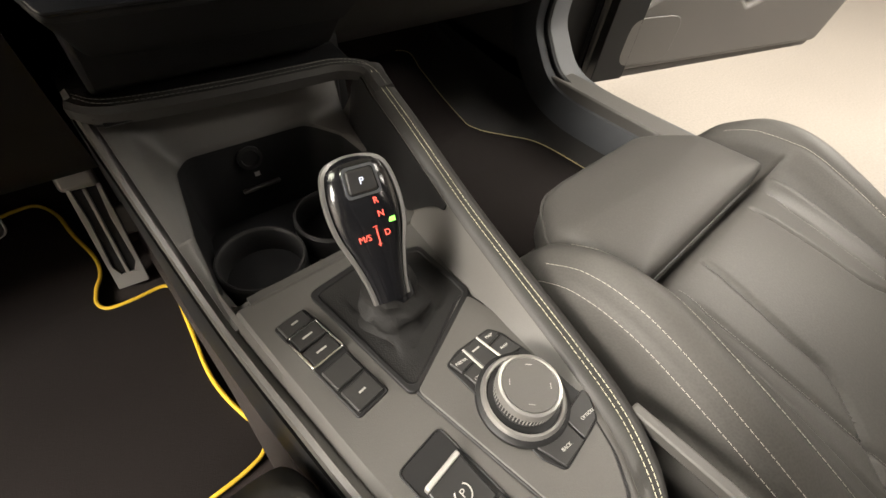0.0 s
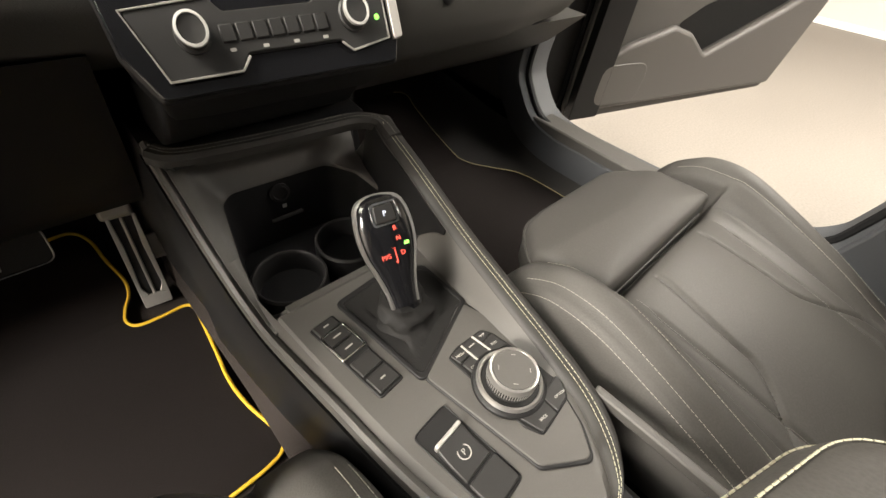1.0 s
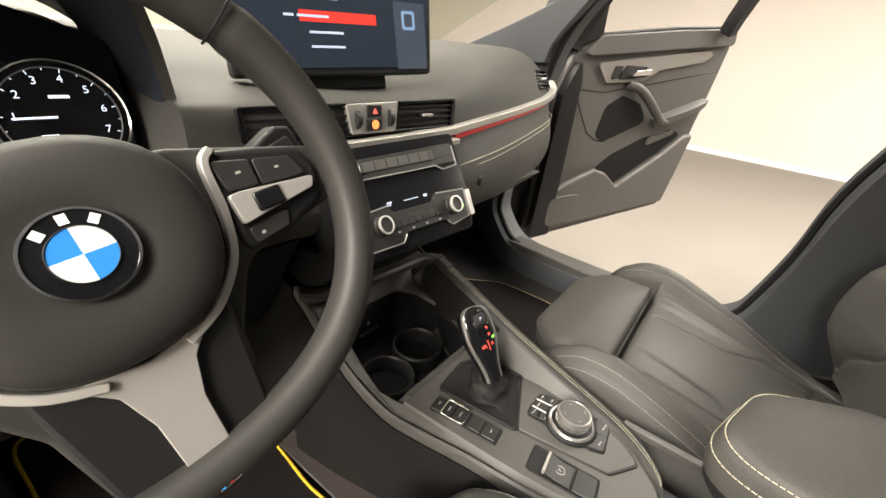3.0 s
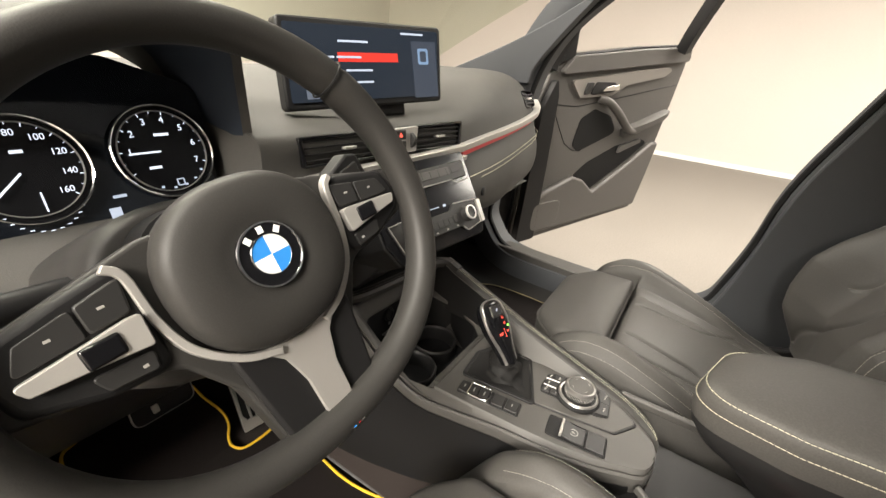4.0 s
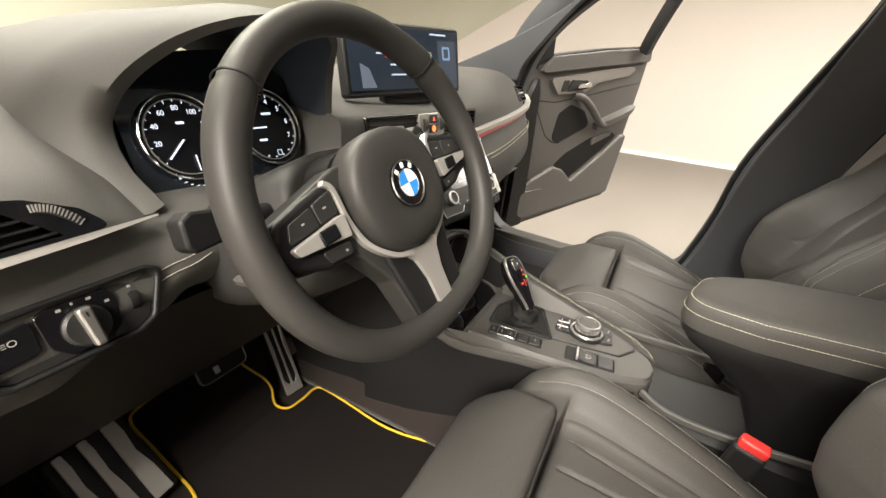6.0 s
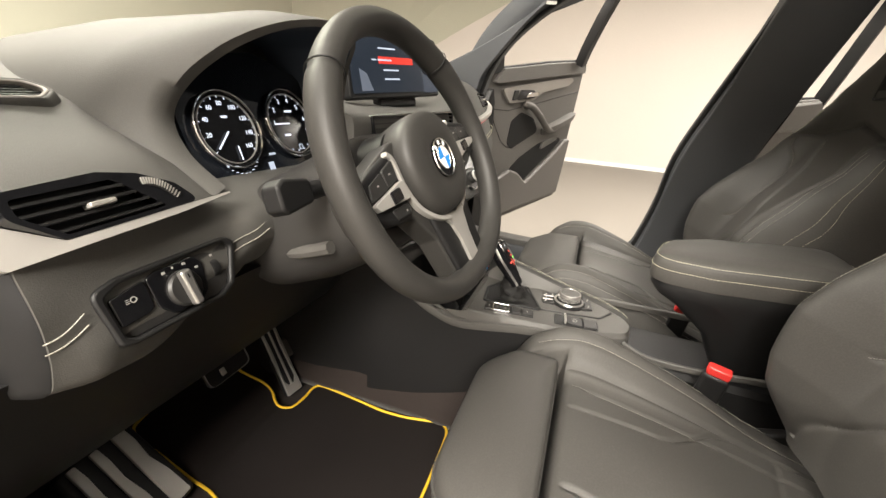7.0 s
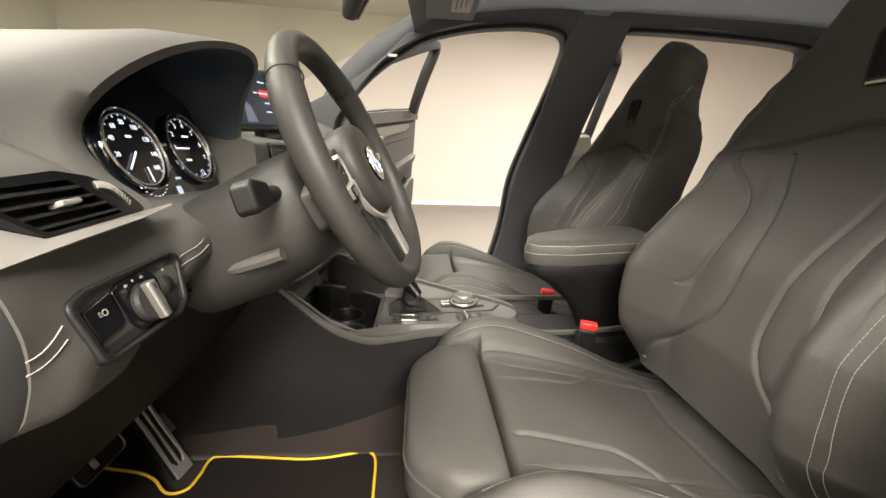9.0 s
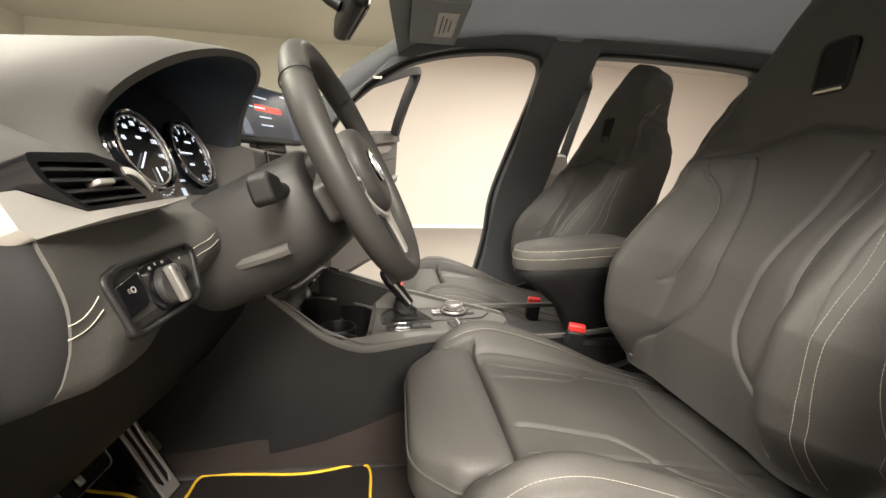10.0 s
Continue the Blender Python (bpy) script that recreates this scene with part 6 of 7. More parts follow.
KP = Matrix.Translation((0, 0, ZP + 0.0032))
key_base = rpoly([(0.020, -0.0535, 0.005), (0.035, -0.0495, 0.02), (0.071, -0.0505, 0.005), (0.0785, -0.062, 0.01), (0.092, -0.142, 0.006), (0.081, -0.158, 0.01), (0.034, -0.164, 0.006), (0.026, -0.148, 0.01)], 0.006)
part("key_bed", slab(key_base, -0.002, 0.0012), DARK, ctrl, "black bed under the menu keys", at=KP, bevel=0.0008)
for pts, t in (((( 0.0225, -0.0545), (0.0375, -0.0525), (0.0388, -0.0650), (0.0250, -0.0670)), "MEDIA"), (((0.0255, -0.0685), (0.0390, -0.0665), (0.0405, -0.085), (0.0285, -0.090)), "COM"),
               (((0.0405, -0.0520), (0.0545, -0.0520), (0.0575, -0.078), (0.0430, -0.078)), ""), (((0.0575, -0.0520), (0.0700, -0.0525), (0.0745, -0.0610), (0.0585, -0.0630)), "MAP"),
               (((0.0588, -0.0645), (0.0750, -0.0625), (0.0790, -0.082), (0.0610, -0.078)), "NAV"), (((0.0280, -0.140), (0.0590, -0.140), (0.0590, -0.1600), (0.0350, -0.1620)), "BACK"), (((0.0605, -0.140), (0.0895, -0.136), (0.0900, -0.142), (0.0800, -0.1560), (0.0605, -0.1595)), "OPTION")):
    b = part("menu_key", slab(rpoly(list(pts), 0.0015), 0.0, 0.0034), BUTTON, ctrl, "black menu key", at=KP, bevel=0.0008)
    mx, my = sum(p[0] for p in pts) / len(pts), sum(p[1] for p in pts) / len(pts)
    if t in ("BACK", "OPTION"):
        my -= 0.0035
    if t:
        lettering(t, 0.0036, KP @ pose(mx, my, 0.0036, 0, 0, -6), MARK, b)
    else:
        part("key_mark", box(0.008, 0.0014, 0.0003, (mx - 0.001, my + 0.006, 0.0035)), MARK, b, "bar of unreadable print", at=KP)
for a, b in (((0.0392, -0.0525), (0.0420, -0.086)), ((0.0560, -0.0515), (0.0605, -0.082))):
    part("key_line", tube([KP @ V(*p, 0.0030) for p in (a, b)], 0.0011, 6), SILVER, ctrl, "silver line between the keys")
kb2 = part("knob_base", lathe([(0.0, 0.0), (0.0365, 0.0), (0.0365, 0.004), (0.034, 0.006), (0.030, 0.007), (0.0, 0.007)], 48), DARK, ctrl, "black knob base", at=KM)
part("base_ring", loft([[V(r * math.cos(w), r * math.sin(w), z) for w in [2 * math.pi * k / 56 for k in range(56)]] for r, z in ((0.0284, 0.0068), (0.0290, 0.0092), (0.0312, 0.0094), (0.0330, 0.0066))], caps=False), RING, kb2, "satin silver base ring", at=KM)
kk = part("turning_knob", lathe([(0.0, 0.006), (0.0232, 0.006), (0.0236, 0.010), (0.0236, 0.022), (0.0225, 0.0250), (0.0200, 0.0256), (0.0, 0.0256)], 56), BUTTON, ctrl, "black turning knob with a touch face", at=KM)
part("knob_ribs", merge(*[box(0.0006, 0.0008, 0.009, (0.0236 * math.cos(w), 0.0236 * math.sin(w), 0.0155)) for w in [2 * math.pi * k / 60 for k in range(60)]]), STEEL, kk, "fine metal ribs", at=KM)
part("top_ring", loft([[V(r * math.cos(w), r * math.sin(w), z) for w in [2 * math.pi * k / 56 for k in range(56)]] for r, z in ((0.0243, 0.0190), (0.0244, 0.0238), (0.0234, 0.0264), (0.0212, 0.0270), (0.0203, 0.0256))], caps=False), RING, kk, "satin silver top ring", at=KM)
part("touch_face", lathe([(0.0, 0.0252), (0.0204, 0.0252), (0.0204, 0.0264), (0.0, 0.0266)], 40), PLASTIC, kk, "dark grey touch face", at=KM)
for a in range(4):
    part("arrow_mark", merge(*[box(0.0026, 0.0005, 0.0003, (0.0010 * s, 0.0150, 0.0267)) for s in (-1, 1)]), MARK, kk, "small pale arrow", at=KM @ pose(0, 0, 0, 0, 0, 45 + 90 * a))

# parking brake switch
PB = Matrix(((0.98, -0.10, 0, -0.030), (0.12, 0.99, 0, -0.128), (0, 0, 1, ZP), (0, 0, 0, 1)))
brake = thing("parking_brake_switch", "black parking brake switch with a silver bar in a recess", "switch", (-0.03, -0.128, ZP))
fo = rpoly([(-0.020, -0.048), (0.021, -0.048), (0.021, 0.042), (-0.022, 0.042)], 0.006)
fi = rpoly([(-0.0185, -0.0465), (0.0195, -0.0465), (0.0195, 0.0405), (-0.0205, 0.0405)], 0.005)
part("frame", ring_slab(fo, fi, -0.004, 0.0016), DARK, brake, "thin black frame", at=PB, bevel=0.0006)
part("recess", slab(fi, -0.003, 0.0004), DARK, brake, "black recess", at=PB)
sw = part("switch", loft([[V(-0.017, y, 0.0), V(0.016, y, 0.0), V(0.016, y, z), V(-0.017, y, z)] for y, z in ((-0.016, 0.003), (0.004, 0.0042), (0.018, 0.008))]), BUTTON, brake, "black brake switch", at=PB, bevel=0.0015)
part("silver_bar", box(0.032, 0.004, 0.009, (-0.0005, 0.0195, 0.0055)), SILVER, sw, "satin silver bar", at=PB, bevel=0.001)
part("brake_mark", ring_slab(circle(0.0065, 24, 0, 0.001), circle(0.0055, 24, 0, 0.001), 0.0042, 0.0046), MARK, sw, "round brake symbol", at=PB)
lettering("P", 0.0075, PB @ pose(0, 0.001, 0.0045), MARK, sw)
part("blank_button", slab(rpoly([(-0.017, -0.045), (0.018, -0.045), (0.018, -0.018), (-0.017, -0.018)], 0.002), 0.0, 0.004), BUTTON, brake, "black blank button", at=PB, bevel=0.001)

# ---- armrest ----
arm = thing("armrest", "black leather centre armrest lid with yellow stitching", "armrest", (0, -0.40, 0.565))
plan = rpoly([(-0.082, -0.335, 0.045), (-0.060, -0.229, 0.05), (0.055, -0.265, 0.06), (0.092, -0.345, 0.05), (0.095, -0.56, 0.03), (-0.085, -0.56, 0.03)], 0.04, 8)
plan = [V(p.x - 0.0, p.y) for p in plan]
c = V(0.004, -0.40)
rings = [[V(c.x + (p.x - c.x) * k, c.y + (p.y - c.y) * k, z + 0.02 * step(-0.25, -0.56, c.y + (p.y - c.y) * k)) for p in plan] for k, z in ((0.90, 0.735), (0.985, 0.738), (1.0, 0.745), (1.0, 0.762), (0.99, 0.774), (0.96, 0.783), (0.90, 0.789), (0.7, 0.794), (0.35, 0.796), (0.05, 0.796))]
part("lid", loft(rings), LEATHER, arm, "padded black leather armrest lid")
for k, z in ((1.005, 0.764), (0.975, 0.7825)):
    line = [V(c.x + (p.x - c.x) * k, c.y + (p.y - c.y) * k, z + 0.02 * step(-0.25, -0.56, c.y + (p.y - c.y) * k)) for p in plan]
    part("stitching", stitches(line + line[:1], 0.0052, 0.004, 0.0006), GOLD_THREAD, arm, "yellow stitching round the lid")
rings = [[V(c.x + (p.x - c.x) * k, c.y + 0.0 + (p.y - c.y) * k - d, z + 0.02 * step(-0.25, -0.56, p.y)) for p in plan] for k, z, d in ((0.62, 0.55, 0.10), (0.72, 0.64, 0.07), (0.85, 0.69, 0.03), (0.94, 0.71, 0.01), (0.97, 0.728, 0.0), (0.95, 0.738, 0.0))]
part("armrest_box", loft(rings), DARK, arm, "black plastic armrest box", angle=60)

# ---- doors on the passenger side ----
def door(name, label, hinge, end, lining, belt, lean, window, bottom_hard, handle_z=None, front=True):
    """An open car door: its lining stands in an upright plane from hinge to end; (s, z) are measured along it."""
    d = thing(name, label, "car door", (*hinge, 0.45))
    u = V(end[0] - hinge[0], end[1] - hinge[1], 0).normalized()
    inner = V(u.y, -u.x, 0) if u.cross(V(0, 0, 1)).dot(V(0, -1, 0)) < 0 else V(u.y, -u.x, 0)
    m = Matrix(((u.x, 0, inner.x, hinge[0]), (u.y, 0, inner.y, hinge[1]), (0, 1, 0, 0), (0, 0, 0, 1)))
    o = rpoly(lining, 0.03, 5)
    c = sum(o, V(0, 0)) / len(o)
    part("door_shell", slab([c + (p - c) * 1.012 for p in o], -0.11, -0.012), PAINT, d, "dark painted door shell", at=m, bevel=0.012)
    panel = part("lining", slab(o, -0.012, 0.012), DOORSKIN, d, "dark grey door lining", at=m, bevel=0.006)
    part("seal", tube([m @ V(p.x, p.y, -0.016) for p in [c + (q - c) * 1.006 for q in o]], 0.008, 6, True, up=(0.2, 1, 0.1)), RUBBER_AND_SHADE, d, "black door seal")
    # window frame
    def up_pt(s, z, w=0.0):
        return m @ V(s, z, lean * max(0.0, z - belt) + w)
    path = [up_pt(p.x, p.y) for p in curve_through([(s, z, 0) for s, z in window], 5)]
    part("window_frame", sweep(path, [(-0.022, -0.026), (0.022, -0.026), (0.026, 0.0), (0.022, 0.024), (-0.022, 0.024)], up=tuple(inner)), DARK, d, "dark window frame", bevel=0.004)
    return d, m, panel


pd, DM, lining = door("passenger_door", "wide open passenger door with dark lining, grab handle and pocket", (0.80, 0.53), (1.85, 0.0625),
    [(0.233, 0.386, 0.05), (1.064, 0.478, 0.02), (1.082, 0.514, 0.02), (1.101, 0.676, 0.1), (1.128, 0.866, 0.1), (1.157, 1.055), (1.172, 1.185, 0.02), (1.149, 1.256, 0.02), (0.804, 1.214, 0.2), (0.381, 1.145, 0.05), (0.286, 1.097, 0.05), (0.240, 0.965, 0.1)],
    1.13, 0.45, [(0.277, 1.097), (0.304, 1.259), (0.371, 1.363), (0.468, 1.394), (0.763, 1.516), (0.953, 1.587), (1.006, 1.590), (1.017, 1.550), (1.016, 1.433), (1.031, 1.308), (1.052, 1.231)], True)


def door_details():
    up = part("upper_trim", slab(rpoly([(0.396, 1.065), (0.541, 1.088), (0.869, 1.139), (1.031, 1.160), (1.054, 1.148), (1.006, 1.118), (0.747, 1.069), (0.660, 1.023), (0.461, 1.004)], 0.012), 0.010, 0.024), DECOR, lining, "pale grey-brown decor panel", at=DM, bevel=0.006)
    part("belt_pad", slab(rpoly([(0.312, 1.080), (1.055, 1.182), (1.163, 1.195), (1.143, 1.252), (0.804, 1.214), (0.381, 1.151)], 0.02), 0.008, 0.034), DOORSKIN, lining, "padded upper edge", at=DM, bevel=0.014, segs=3)
    hp = part("handle_recess", slab(rpoly([(0.509, 1.017), (0.675, 1.039), (0.661, 1.075), (0.541, 1.070)], 0.014), 0.020, 0.028), DARK, lining, "dark handle recess", at=DM, bevel=0.002)
    part("door_handle", slab(rpoly([(0.564, 1.036), (0.672, 1.048), (0.668, 1.067), (0.587, 1.056)], 0.006), 0.030, 0.044), CHROME, lining, "chrome door handle", at=DM, bevel=0.004)
    part("seat_switch", slab(rpoly([(0.473, 1.016), (0.509, 1.023), (0.522, 1.068), (0.486, 1.064)], 0.008), 0.020, 0.032), BUTTON, lining, "small switch panel", at=DM, bevel=0.002)
    # lower edge of the decor panel, armrest and grab handle
    part("groove", tube([DM @ V(s, z, 0.0115) for s, z in ((0.310, 0.975), (0.469, 0.970), (0.732, 1.015), (0.962, 1.058), (1.150, 1.092))], 0.0025, 6, up=(0, 1, 0)), DARK, lining, "dark groove")
    arm = curve_through([DM @ V(s, z, w) for s, z, w in ((0.802, 0.869, 0.02), (0.871, 0.893, 0.034), (0.965, 0.921, 0.038), (1.053, 0.947, 0.032), (1.123, 0.964, 0.01))], 6)
    part("armrest", sweep(arm, [(-0.026, -0.016), (0.020, -0.018), (0.024, 0.010), (0.0, 0.016), (-0.026, 0.014)]), DOORSKIN, lining, "padded door armrest", angle=50)
    grab = curve_through([DM @ V(s, z, w) for s, z, w in ((0.591, 1.008, 0.014), (0.641, 0.996, 0.034), (0.702, 0.958, 0.046), (0.763, 0.915, 0.048), (0.821, 0.883, 0.042), (0.884, 0.881, 0.034), (0.952, 0.905, 0.03))], 6)
    part("grab_handle", sweep(grab, disc_section(0.019, 12, 0.017)), DOORHARD, lining, "dark curved grab handle")
    # flat black slab, painting in the shade behind the handle
    part("grab_recess_shade", slab(rpoly([(0.490, 0.810), (0.537, 0.786), (0.770, 0.871), (0.702, 0.939), (0.585, 0.965), (0.508, 0.922)], 0.03), 0.011, 0.0145), RUBBER_AND_SHADE, lining, "black slab painted in for the shaded hollow behind the grab handle", at=DM)
    part("groove", tube([DM @ V(s, z, 0.0115) for s, z in ((0.344, 0.947), (0.394, 0.881), (0.442, 0.822), (0.498, 0.794), (0.552, 0.788))], 0.0025, 6, up=(0, 1, 0)), DARK, lining, "dark seam")
    part("lower_panel", slab(rpoly([(0.269, 0.428), (1.052, 0.503), (1.084, 0.674), (1.108, 0.827), (1.047, 0.821), (0.925, 0.739), (0.682, 0.603), (0.595, 0.662), (0.520, 0.682), (0.374, 0.628), (0.297, 0.583)], 0.02), 0.010, 0.040), DOORHARD, lining, "grey plastic lower door panel", at=DM, bevel=0.012, segs=3)
    # flat black slab on the lining, painting the shade inside the pocket
    part("pocket", slab(rpoly([(0.535, 0.676), (0.603, 0.663), (0.682, 0.607), (0.925, 0.743), (1.041, 0.822), (0.976, 0.838), (0.796, 0.806), (0.619, 0.735)], 0.02), 0.009, 0.0135), RUBBER_AND_SHADE, lining, "black slab painted in for the shade of the map pocket opening", at=DM)
    part("pocket_pad", slab(rpoly([(0.809, 0.771), (0.976, 0.823), (0.964, 0.842), (0.823, 0.807)], 0.012), 0.012, 0.024), DOORSKIN, lining, "padded pocket lip", at=DM, bevel=0.005)
    part("speaker_grille", slab(rpoly([(0.304, 0.445), (0.469, 0.463), (0.471, 0.585), (0.305, 0.573)], 0.04), 0.039, 0.043), DOORHARD, lining, "round-cornered speaker cover", at=DM, bevel=0.002)
    part("hinge_edge", box(0.27, 0.66, 0.09, (0.115, 0.755, -0.065)), DARK, pd, "dark door edge at the hinge", at=DM, bevel=0.01)
    part("mirror_sail", slab([V(0.286, 1.109), V(0.389, 1.145), V(0.375, 1.308), V(0.340, 1.297)], -0.03, 0.02), DARK, pd, "dark triangle in the window corner", at=DM, bevel=0.004)


part("front_edge", slab(rpoly([(0.238, 0.405), (0.342, 0.415), (0.333, 0.738), (0.319, 1.004), (0.298, 1.074), (0.244, 0.954)], 0.01), 0.010, 0.043), DARK, lining, "black front edge of the lining", at=DM, bevel=0.006)
door_details()
rd, RM, rlining = door("rear_passenger_door", "open rear passenger door seen past the pillar", (0.80, -0.56), (1.60, -1.02),
    [(0.02, 0.50, 0.05), (0.70, 0.50, 0.1), (0.86, 0.75, 0.1), (0.90, 0.95), (0.92, 1.08, 0.02), (0.86, 1.13, 0.02), (0.05, 1.08, 0.05)], 1.10, 0.30,
    [(0.05, 1.05), (0.09, 1.35), (0.16, 1.48), (0.45, 1.53), (0.78, 1.53), (0.84, 1.49), (0.86, 1.35), (0.88, 1.20), (0.89, 1.10)], False)
part("belt_pad", slab(rpoly([(0.06, 0.98), (0.86, 1.00), (0.90, 1.08), (0.80, 1.12), (0.06, 1.07)], 0.02), 0.008, 0.034), DOORSKIN, rlining, "padded upper edge", at=RM, bevel=0.01)
part("door_lock", box(0.03, 0.12, 0.03, (0.885, 0.93, -0.04)), STEEL, rlining, "steel door lock", at=RM, bevel=0.004)

# ---- footwell: mats, pedals, footrest ----
MZ = 0.296


def mat(name, outline, z, label, r, edge, edge_label):
    """A carpet mat, flat in the middle and bent up the toe board in front."""
    t = thing(name, label, "floor mat", (outline[0][0], outline[0][1], 0.283))
    c = [V(p.x, p.y) for p in curve_through([(x, y, 0) for x, y in outline], 6, True)]

    def zz(p):
        return z + 0.42 * max(0.0, p.y - 0.50)
    bm = slab(c, -0.012, 0.0)
    for k in range(8):
        bmesh.ops.bisect_plane(bm, geom=bm.verts[:] + bm.edges[:] + bm.faces[:], plane_co=(0, 0.49 + 0.025 * k, 0), plane_no=(0, 1, 0))
    for v in bm.verts:
        v.co.z += zz(v.co)
    part("carpet", bm, MATTING, t, "dark velour carpet")
    part("piping", tube([V(p.x, p.y, zz(p) + 0.001) for p in c], r, 8, True), edge, t, edge_label)


mat("floor_mat", [(-0.155, 0.093), (-0.128, 0.103), (-0.122, 0.130), (-0.138, 0.20), (-0.143, 0.26), (-0.137, 0.34), (-0.132, 0.430), (-0.142, 0.457), (-0.185, 0.457), (-0.222, 0.462), (-0.234, 0.484), (-0.228, 0.508), (-0.213, 0.53),
                  (-0.208, 0.56), (-0.219, 0.61), (-0.225, 0.652), (-0.243, 0.679), (-0.275, 0.682), (-0.36, 0.668), (-0.43, 0.660), (-0.459, 0.640), (-0.458, 0.56), (-0.460, 0.46), (-0.49, 0.36), (-0.52, 0.20), (-0.515, 0.11), (-0.49, 0.093), (-0.33, 0.086), (-0.21, 0.090)], MZ, "dark driver's floor mat with yellow piping", 0.0031, YELLOW, "bright yellow edge piping")
mat("floor_mat", [(0.24, 0.098), (0.45, 0.092), (0.69, 0.096), (0.722, 0.12), (0.726, 0.24), (0.714, 0.340), (0.668, 0.405), (0.630, 0.46), (0.618, 0.52), (0.610, 0.60), (0.608, 0.68), (0.600, 0.745), (0.45, 0.755), (0.30, 0.745), (0.235, 0.66), (0.22, 0.40), (0.215, 0.14)], 0.343, "dark passenger floor mat with thin pale piping", 0.0014, PALE_PIPING, "thin pale edge piping")
FOOT_EDGE = [(0.0, 0.720), (0.24, 0.722), (0.34, 0.717), (0.405, 0.676), (0.46, 0.638), (0.52, 0.624), (0.60, 0.616), (0.80, 0.606)]
part("footwell_side", loft([[V(x, y, 0.30), V(x, y, 0.335 + up), V(x + 0.4 * (w - x), y, 0.352 + up), V(x + 0.7 * (w - x), y, 0.375 + up), V(x + 0.92 * (w - x), y, 0.415 + 0.6 * up), V(w, y, 0.472 + 0.3 * up), V(w + 0.02, y, 0.472), V(w + 0.02, y, 0.30)] for y in [-0.02 + 0.80 * k / 40 for k in range(41)] for x, w, up in [(glide(FOOT_EDGE, y), side_x(0.52) + 0.006, 0.42 * max(0.0, y - 0.50))]]), COLUMN, body, "black moulded trim beside the passenger's feet", angle=50)
part("floor_mat_pad", box(0.50, 0.58, 0.048, (0.455, 0.37, 0.3065)), CARPET, body, "raised carpet underlay")

pedal = thing("accelerator_pedal", "brushed steel accelerator pedal with dark slots", "pedal", (-0.168, 0.50, 0.29))
PM = frame_of((-0.170, 0.535, 0.372), (0.985, -0.10, -0.03), (-0.02, 0.50, 0.86))
part("pedal_core", slab(rpoly([(-0.021, -0.088), (0.021, -0.088), (0.021, 0.085), (-0.021, 0.085)], 0.006), -0.016, -0.001), DARK, pedal, "black rubber pedal core", at=PM, bevel=0.003)
for sx in (-1, 1):
    part("steel_edge", slab(rpoly([(sx * 0.0225, -0.086), (sx * 0.0225, 0.086), (sx * 0.0165, 0.086), (sx * 0.0135, 0.030), (sx * 0.0165, -0.050), (sx * 0.010, -0.062), (sx * 0.010, -0.086)], 0.002), -0.002, 0.003), STEEL, pedal, "brushed steel edge", at=PM, bevel=0.001)
part("steel_foot", slab(rpoly([(-0.0225, -0.088), (0.0225, -0.088), (0.0225, -0.068), (0.006, -0.064), (-0.006, -0.064), (-0.0225, -0.068)], 0.003), -0.002, 0.0033), STEEL, pedal, "brushed steel foot", at=PM, bevel=0.001)
part("steel_rib", box(0.0055, 0.150, 0.005, (0, 0.008, 0.0008)), STEEL, pedal, "brushed steel rib", at=PM, bevel=0.0015)
part("pedal_bracket", box(0.030, 0.05, 0.06, (0.034, 0.02, -0.03)), PLASTIC, pedal, "grey plastic bracket", at=PM, bevel=0.006)
part("pedal_hinge", box(0.05, 0.03, 0.03, (-0.005, 0.098, -0.01)), STEEL, pedal, "steel hinge block", at=PM, bevel=0.006)
brk = thing("brake_pedal", "dark rubber-padded brake pedal on a steel bar", "pedal", (-0.315, 0.55, 0.44))
BM = frame_of((-0.316, 0.546, 0.462), (1, 0.05, 0), (0, 0.50, 0.86))
bo2 = rpoly([(-0.056, -0.030), (0.052, -0.032), (0.056, 0.026), (-0.052, 0.030)], 0.016)
part("pad", slab(bo2, -0.012, 0.0), DARK, brk, "black rubber pedal pad", at=BM, bevel=0.004)
part("rim", ring_slab(bo2, [p * 0.965 for p in bo2], -0.006, 0.002), RING, brk, "bright steel rim", at=BM, bevel=0.001)
part("stud", box(0.012, 0.016, 0.004, (-0.016, -0.012, 0.002)), STEEL, brk, "small steel stud", at=BM, bevel=0.002)
part("pedal_arm", tube(curve_through([BM @ V(0.03, 0.02, -0.01), V(-0.285, 0.62, 0.56), V(-0.285, 0.66, 0.68), V(-0.285, 0.68, 0.80)], 5), 0.010, 8), DARK, brk, "black pedal arm")
part("cross_bar", tube(curve_through([(-0.262, 0.600, 0.478), (-0.235, 0.604, 0.466), (-0.205, 0.604, 0.472), (-0.180, 0.600, 0.480)], 5), 0.0080, 8), CHROME, brk, "bright steel bar")
rest = thing("footrest", "steel-barred footrest beside the pedals", "footrest", (-0.56, 0.52, 0.284))
FM = frame_of((-0.521, 0.540, 0.368), (1, 0.12, 0.0), (-0.17, 0.74, 0.66))
part("footrest_base", slab(rpoly([(-0.080, -0.09), (0.050, -0.09), (0.048, 0.085), (-0.080, 0.085)], 0.012), -0.06, -0.004), DARK, rest, "black footrest base", at=FM, bevel=0.006)
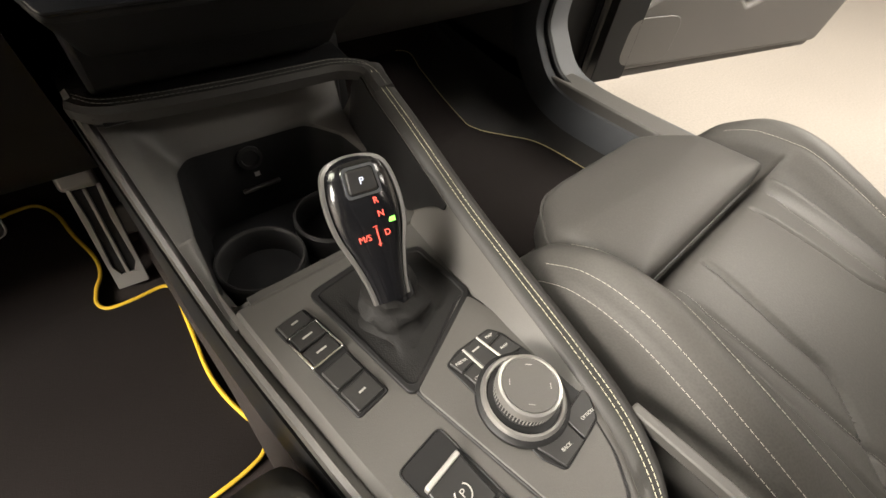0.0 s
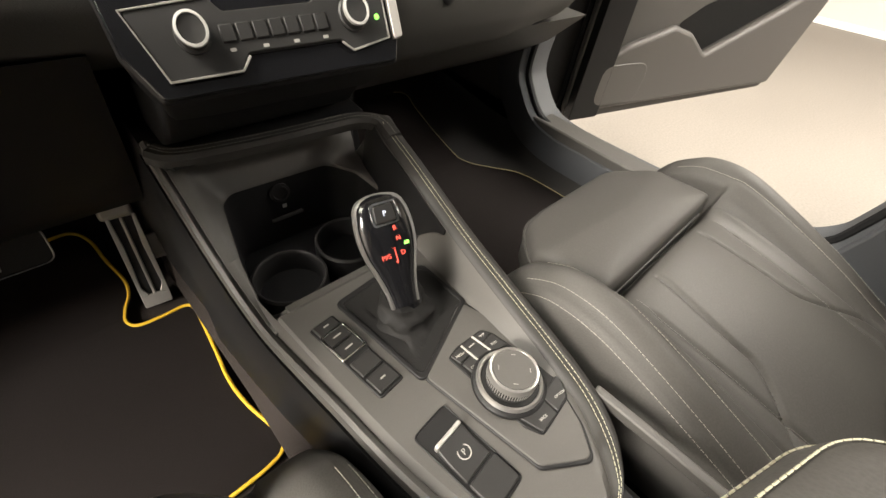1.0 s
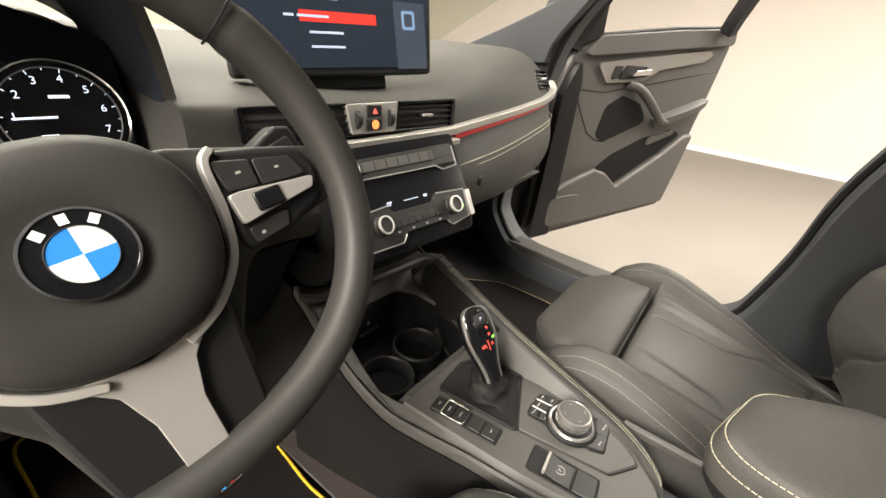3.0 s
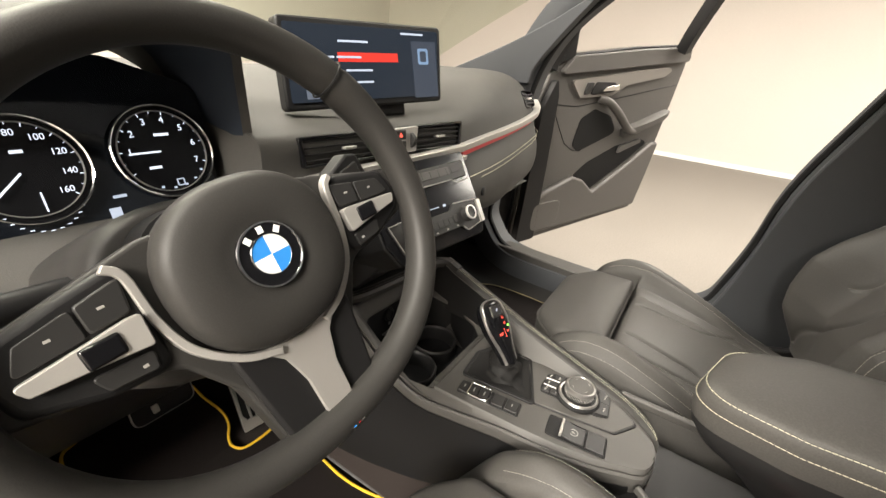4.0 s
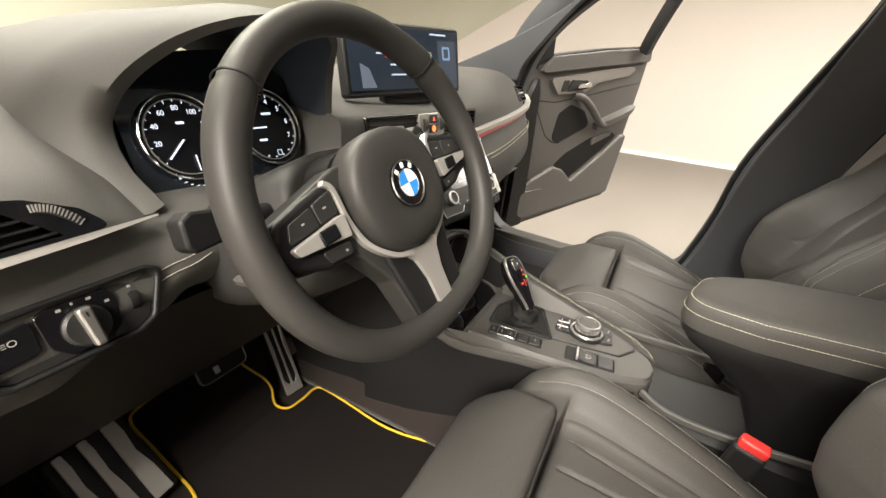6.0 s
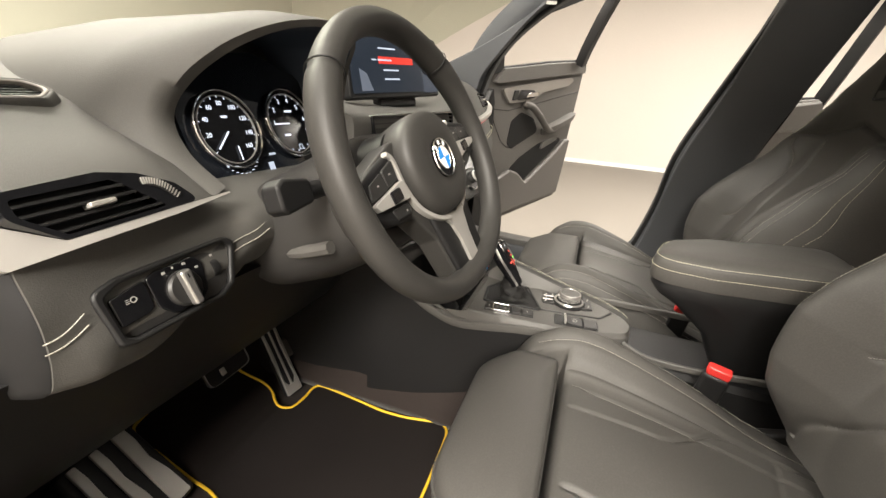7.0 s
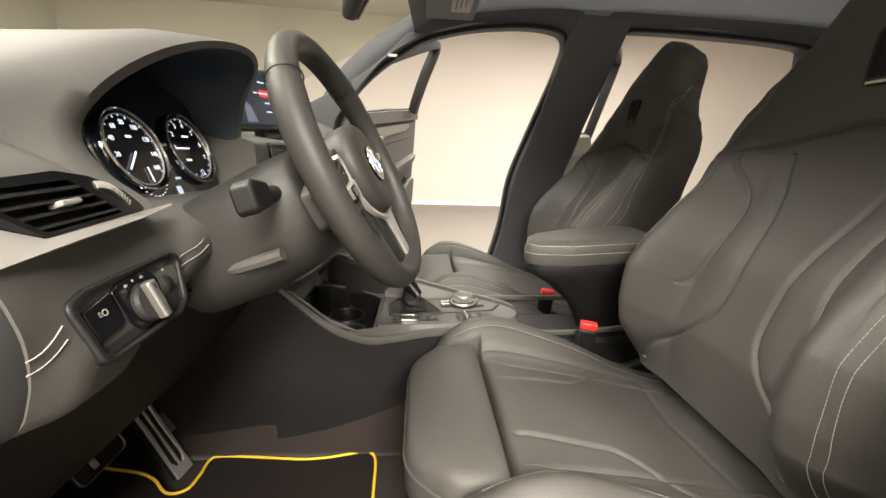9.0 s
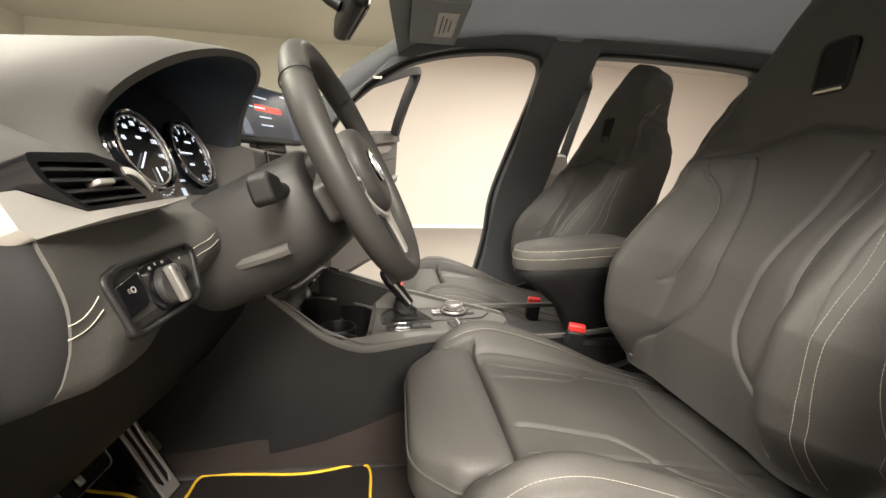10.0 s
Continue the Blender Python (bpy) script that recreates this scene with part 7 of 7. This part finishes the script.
for k, sx in enumerate((-0.056, -0.020, 0.022)):
    w = 0.010 if k < 2 else 0.016
    bar = rpoly([(sx - w, -0.085), (sx + w, -0.085), (sx + w * 0.9, -0.03), (sx + w * 0.5, 0.01), (sx + w * 0.8, 0.05), (sx + w * 0.7, 0.078), (sx - w * 0.7, 0.078), (sx - w * 0.9, 0.0)], 0.004)
    part("steel_bar", slab(bar, -0.006, 0.0015), SILVER, rest, "pale brushed steel bar", at=FM, bevel=0.001)

# ---- belt buckles ----
for bx, by, bz, aim in ((-0.118, -0.374, 0.618, 0.0), (0.152, -0.366, 0.602, 0.0)):
    bk = thing("belt_buckle", "black seat belt buckle with a red release button", "belt buckle", (bx, by, bz - 0.10), "belt buckles")
    m = frame_of((bx, by, bz), (0.25, 1, 0.1), (-0.2, -0.15, 1))
    part("buckle_body", box(0.042, 0.085, 0.022, (0, -0.052, 0)), DARK, bk, "black buckle housing", at=m, bevel=0.006)
    part("release_button", box(0.037, 0.018, 0.019, (0, -0.0025, 0)), RED, bk, "red release button", at=m, bevel=0.004)
    part("stalk", box(0.026, 0.10, 0.010, (0, -0.135, 0)), DARK, bk, "black buckle strap", at=m, bevel=0.003)

# ---- mirror, visor and small roof fittings ----
mir = thing("rearview_mirror", "black interior rear-view mirror on the windscreen", "mirror", (0.0, 0.17, 1.36))
MM = frame_of((0.005, 0.128, 1.298), (0.94, 0.30, 0), (0, -0.10, 1))
mo = rpoly([(-0.115, -0.030), (0.115, -0.034), (0.120, 0.026), (0.0, 0.036), (-0.120, 0.030)], 0.02)
part("housing", slab(mo, -0.035, 0.0), DARK, mir, "black mirror housing", at=MM, bevel=0.012, segs=3)
part("mirror_glass", slab([p * 0.93 for p in mo], -0.001, 0.0025), MIRRORGLASS, mir, "mirror glass", at=MM)
part("stem", tube(curve_through([(0.0, 0.165, 1.305), (0.0, 0.20, 1.330), (0.0, 0.215, 1.385)], 5), 0.013, 10), DARK, mir, "black mirror stem")
part("sensor_cover", loft([[V(x * k, y, z) for x, y, z in ((-0.05, 0.19, 1.36), (0.05, 0.19, 1.36), (0.06, 0.33, 1.335), (-0.06, 0.33, 1.335))] for k in (1.0,)] + [[V(-0.06, 0.15, 1.43), V(0.06, 0.15, 1.43), V(0.07, 0.345, 1.345), V(-0.07, 0.345, 1.345)]]), DARK, mir, "black sensor cover behind the mirror", bevel=0.01)
visor = thing("sun_visor", "dark folded sun visor with a pale label", "sun visor", (0.40, -0.08, 1.44))
part("visor_panel", box(0.36, 0.165, 0.020, (0.415, -0.080, 1.437)), LINING, visor, "dark cloth visor panel", bevel=0.008, segs=3)
part("label_plate", box(0.20, 0.062, 0.0015, (0.405, -0.108, 1.4258)), MARK, visor, "pale label with unreadable print")
for k in range(3):
    part("label_bar", box(0.15 - 0.03 * k, 0.004, 0.0006, (0.405, -0.092 - 0.014 * k, 1.4246)), DARK, visor, "bar of unreadable print")
badge2 = thing("pillar_emblem", "small grey emblem on the windscreen pillar trim", "emblem", (0.70, 0.10, 1.31))
part("plate", box(0.004, 0.032, 0.010, (side_x(1.315) + 0.0135 - 0.037, 0.117, 1.318)), MARK, badge2, "small grey plate", bevel=0.001)
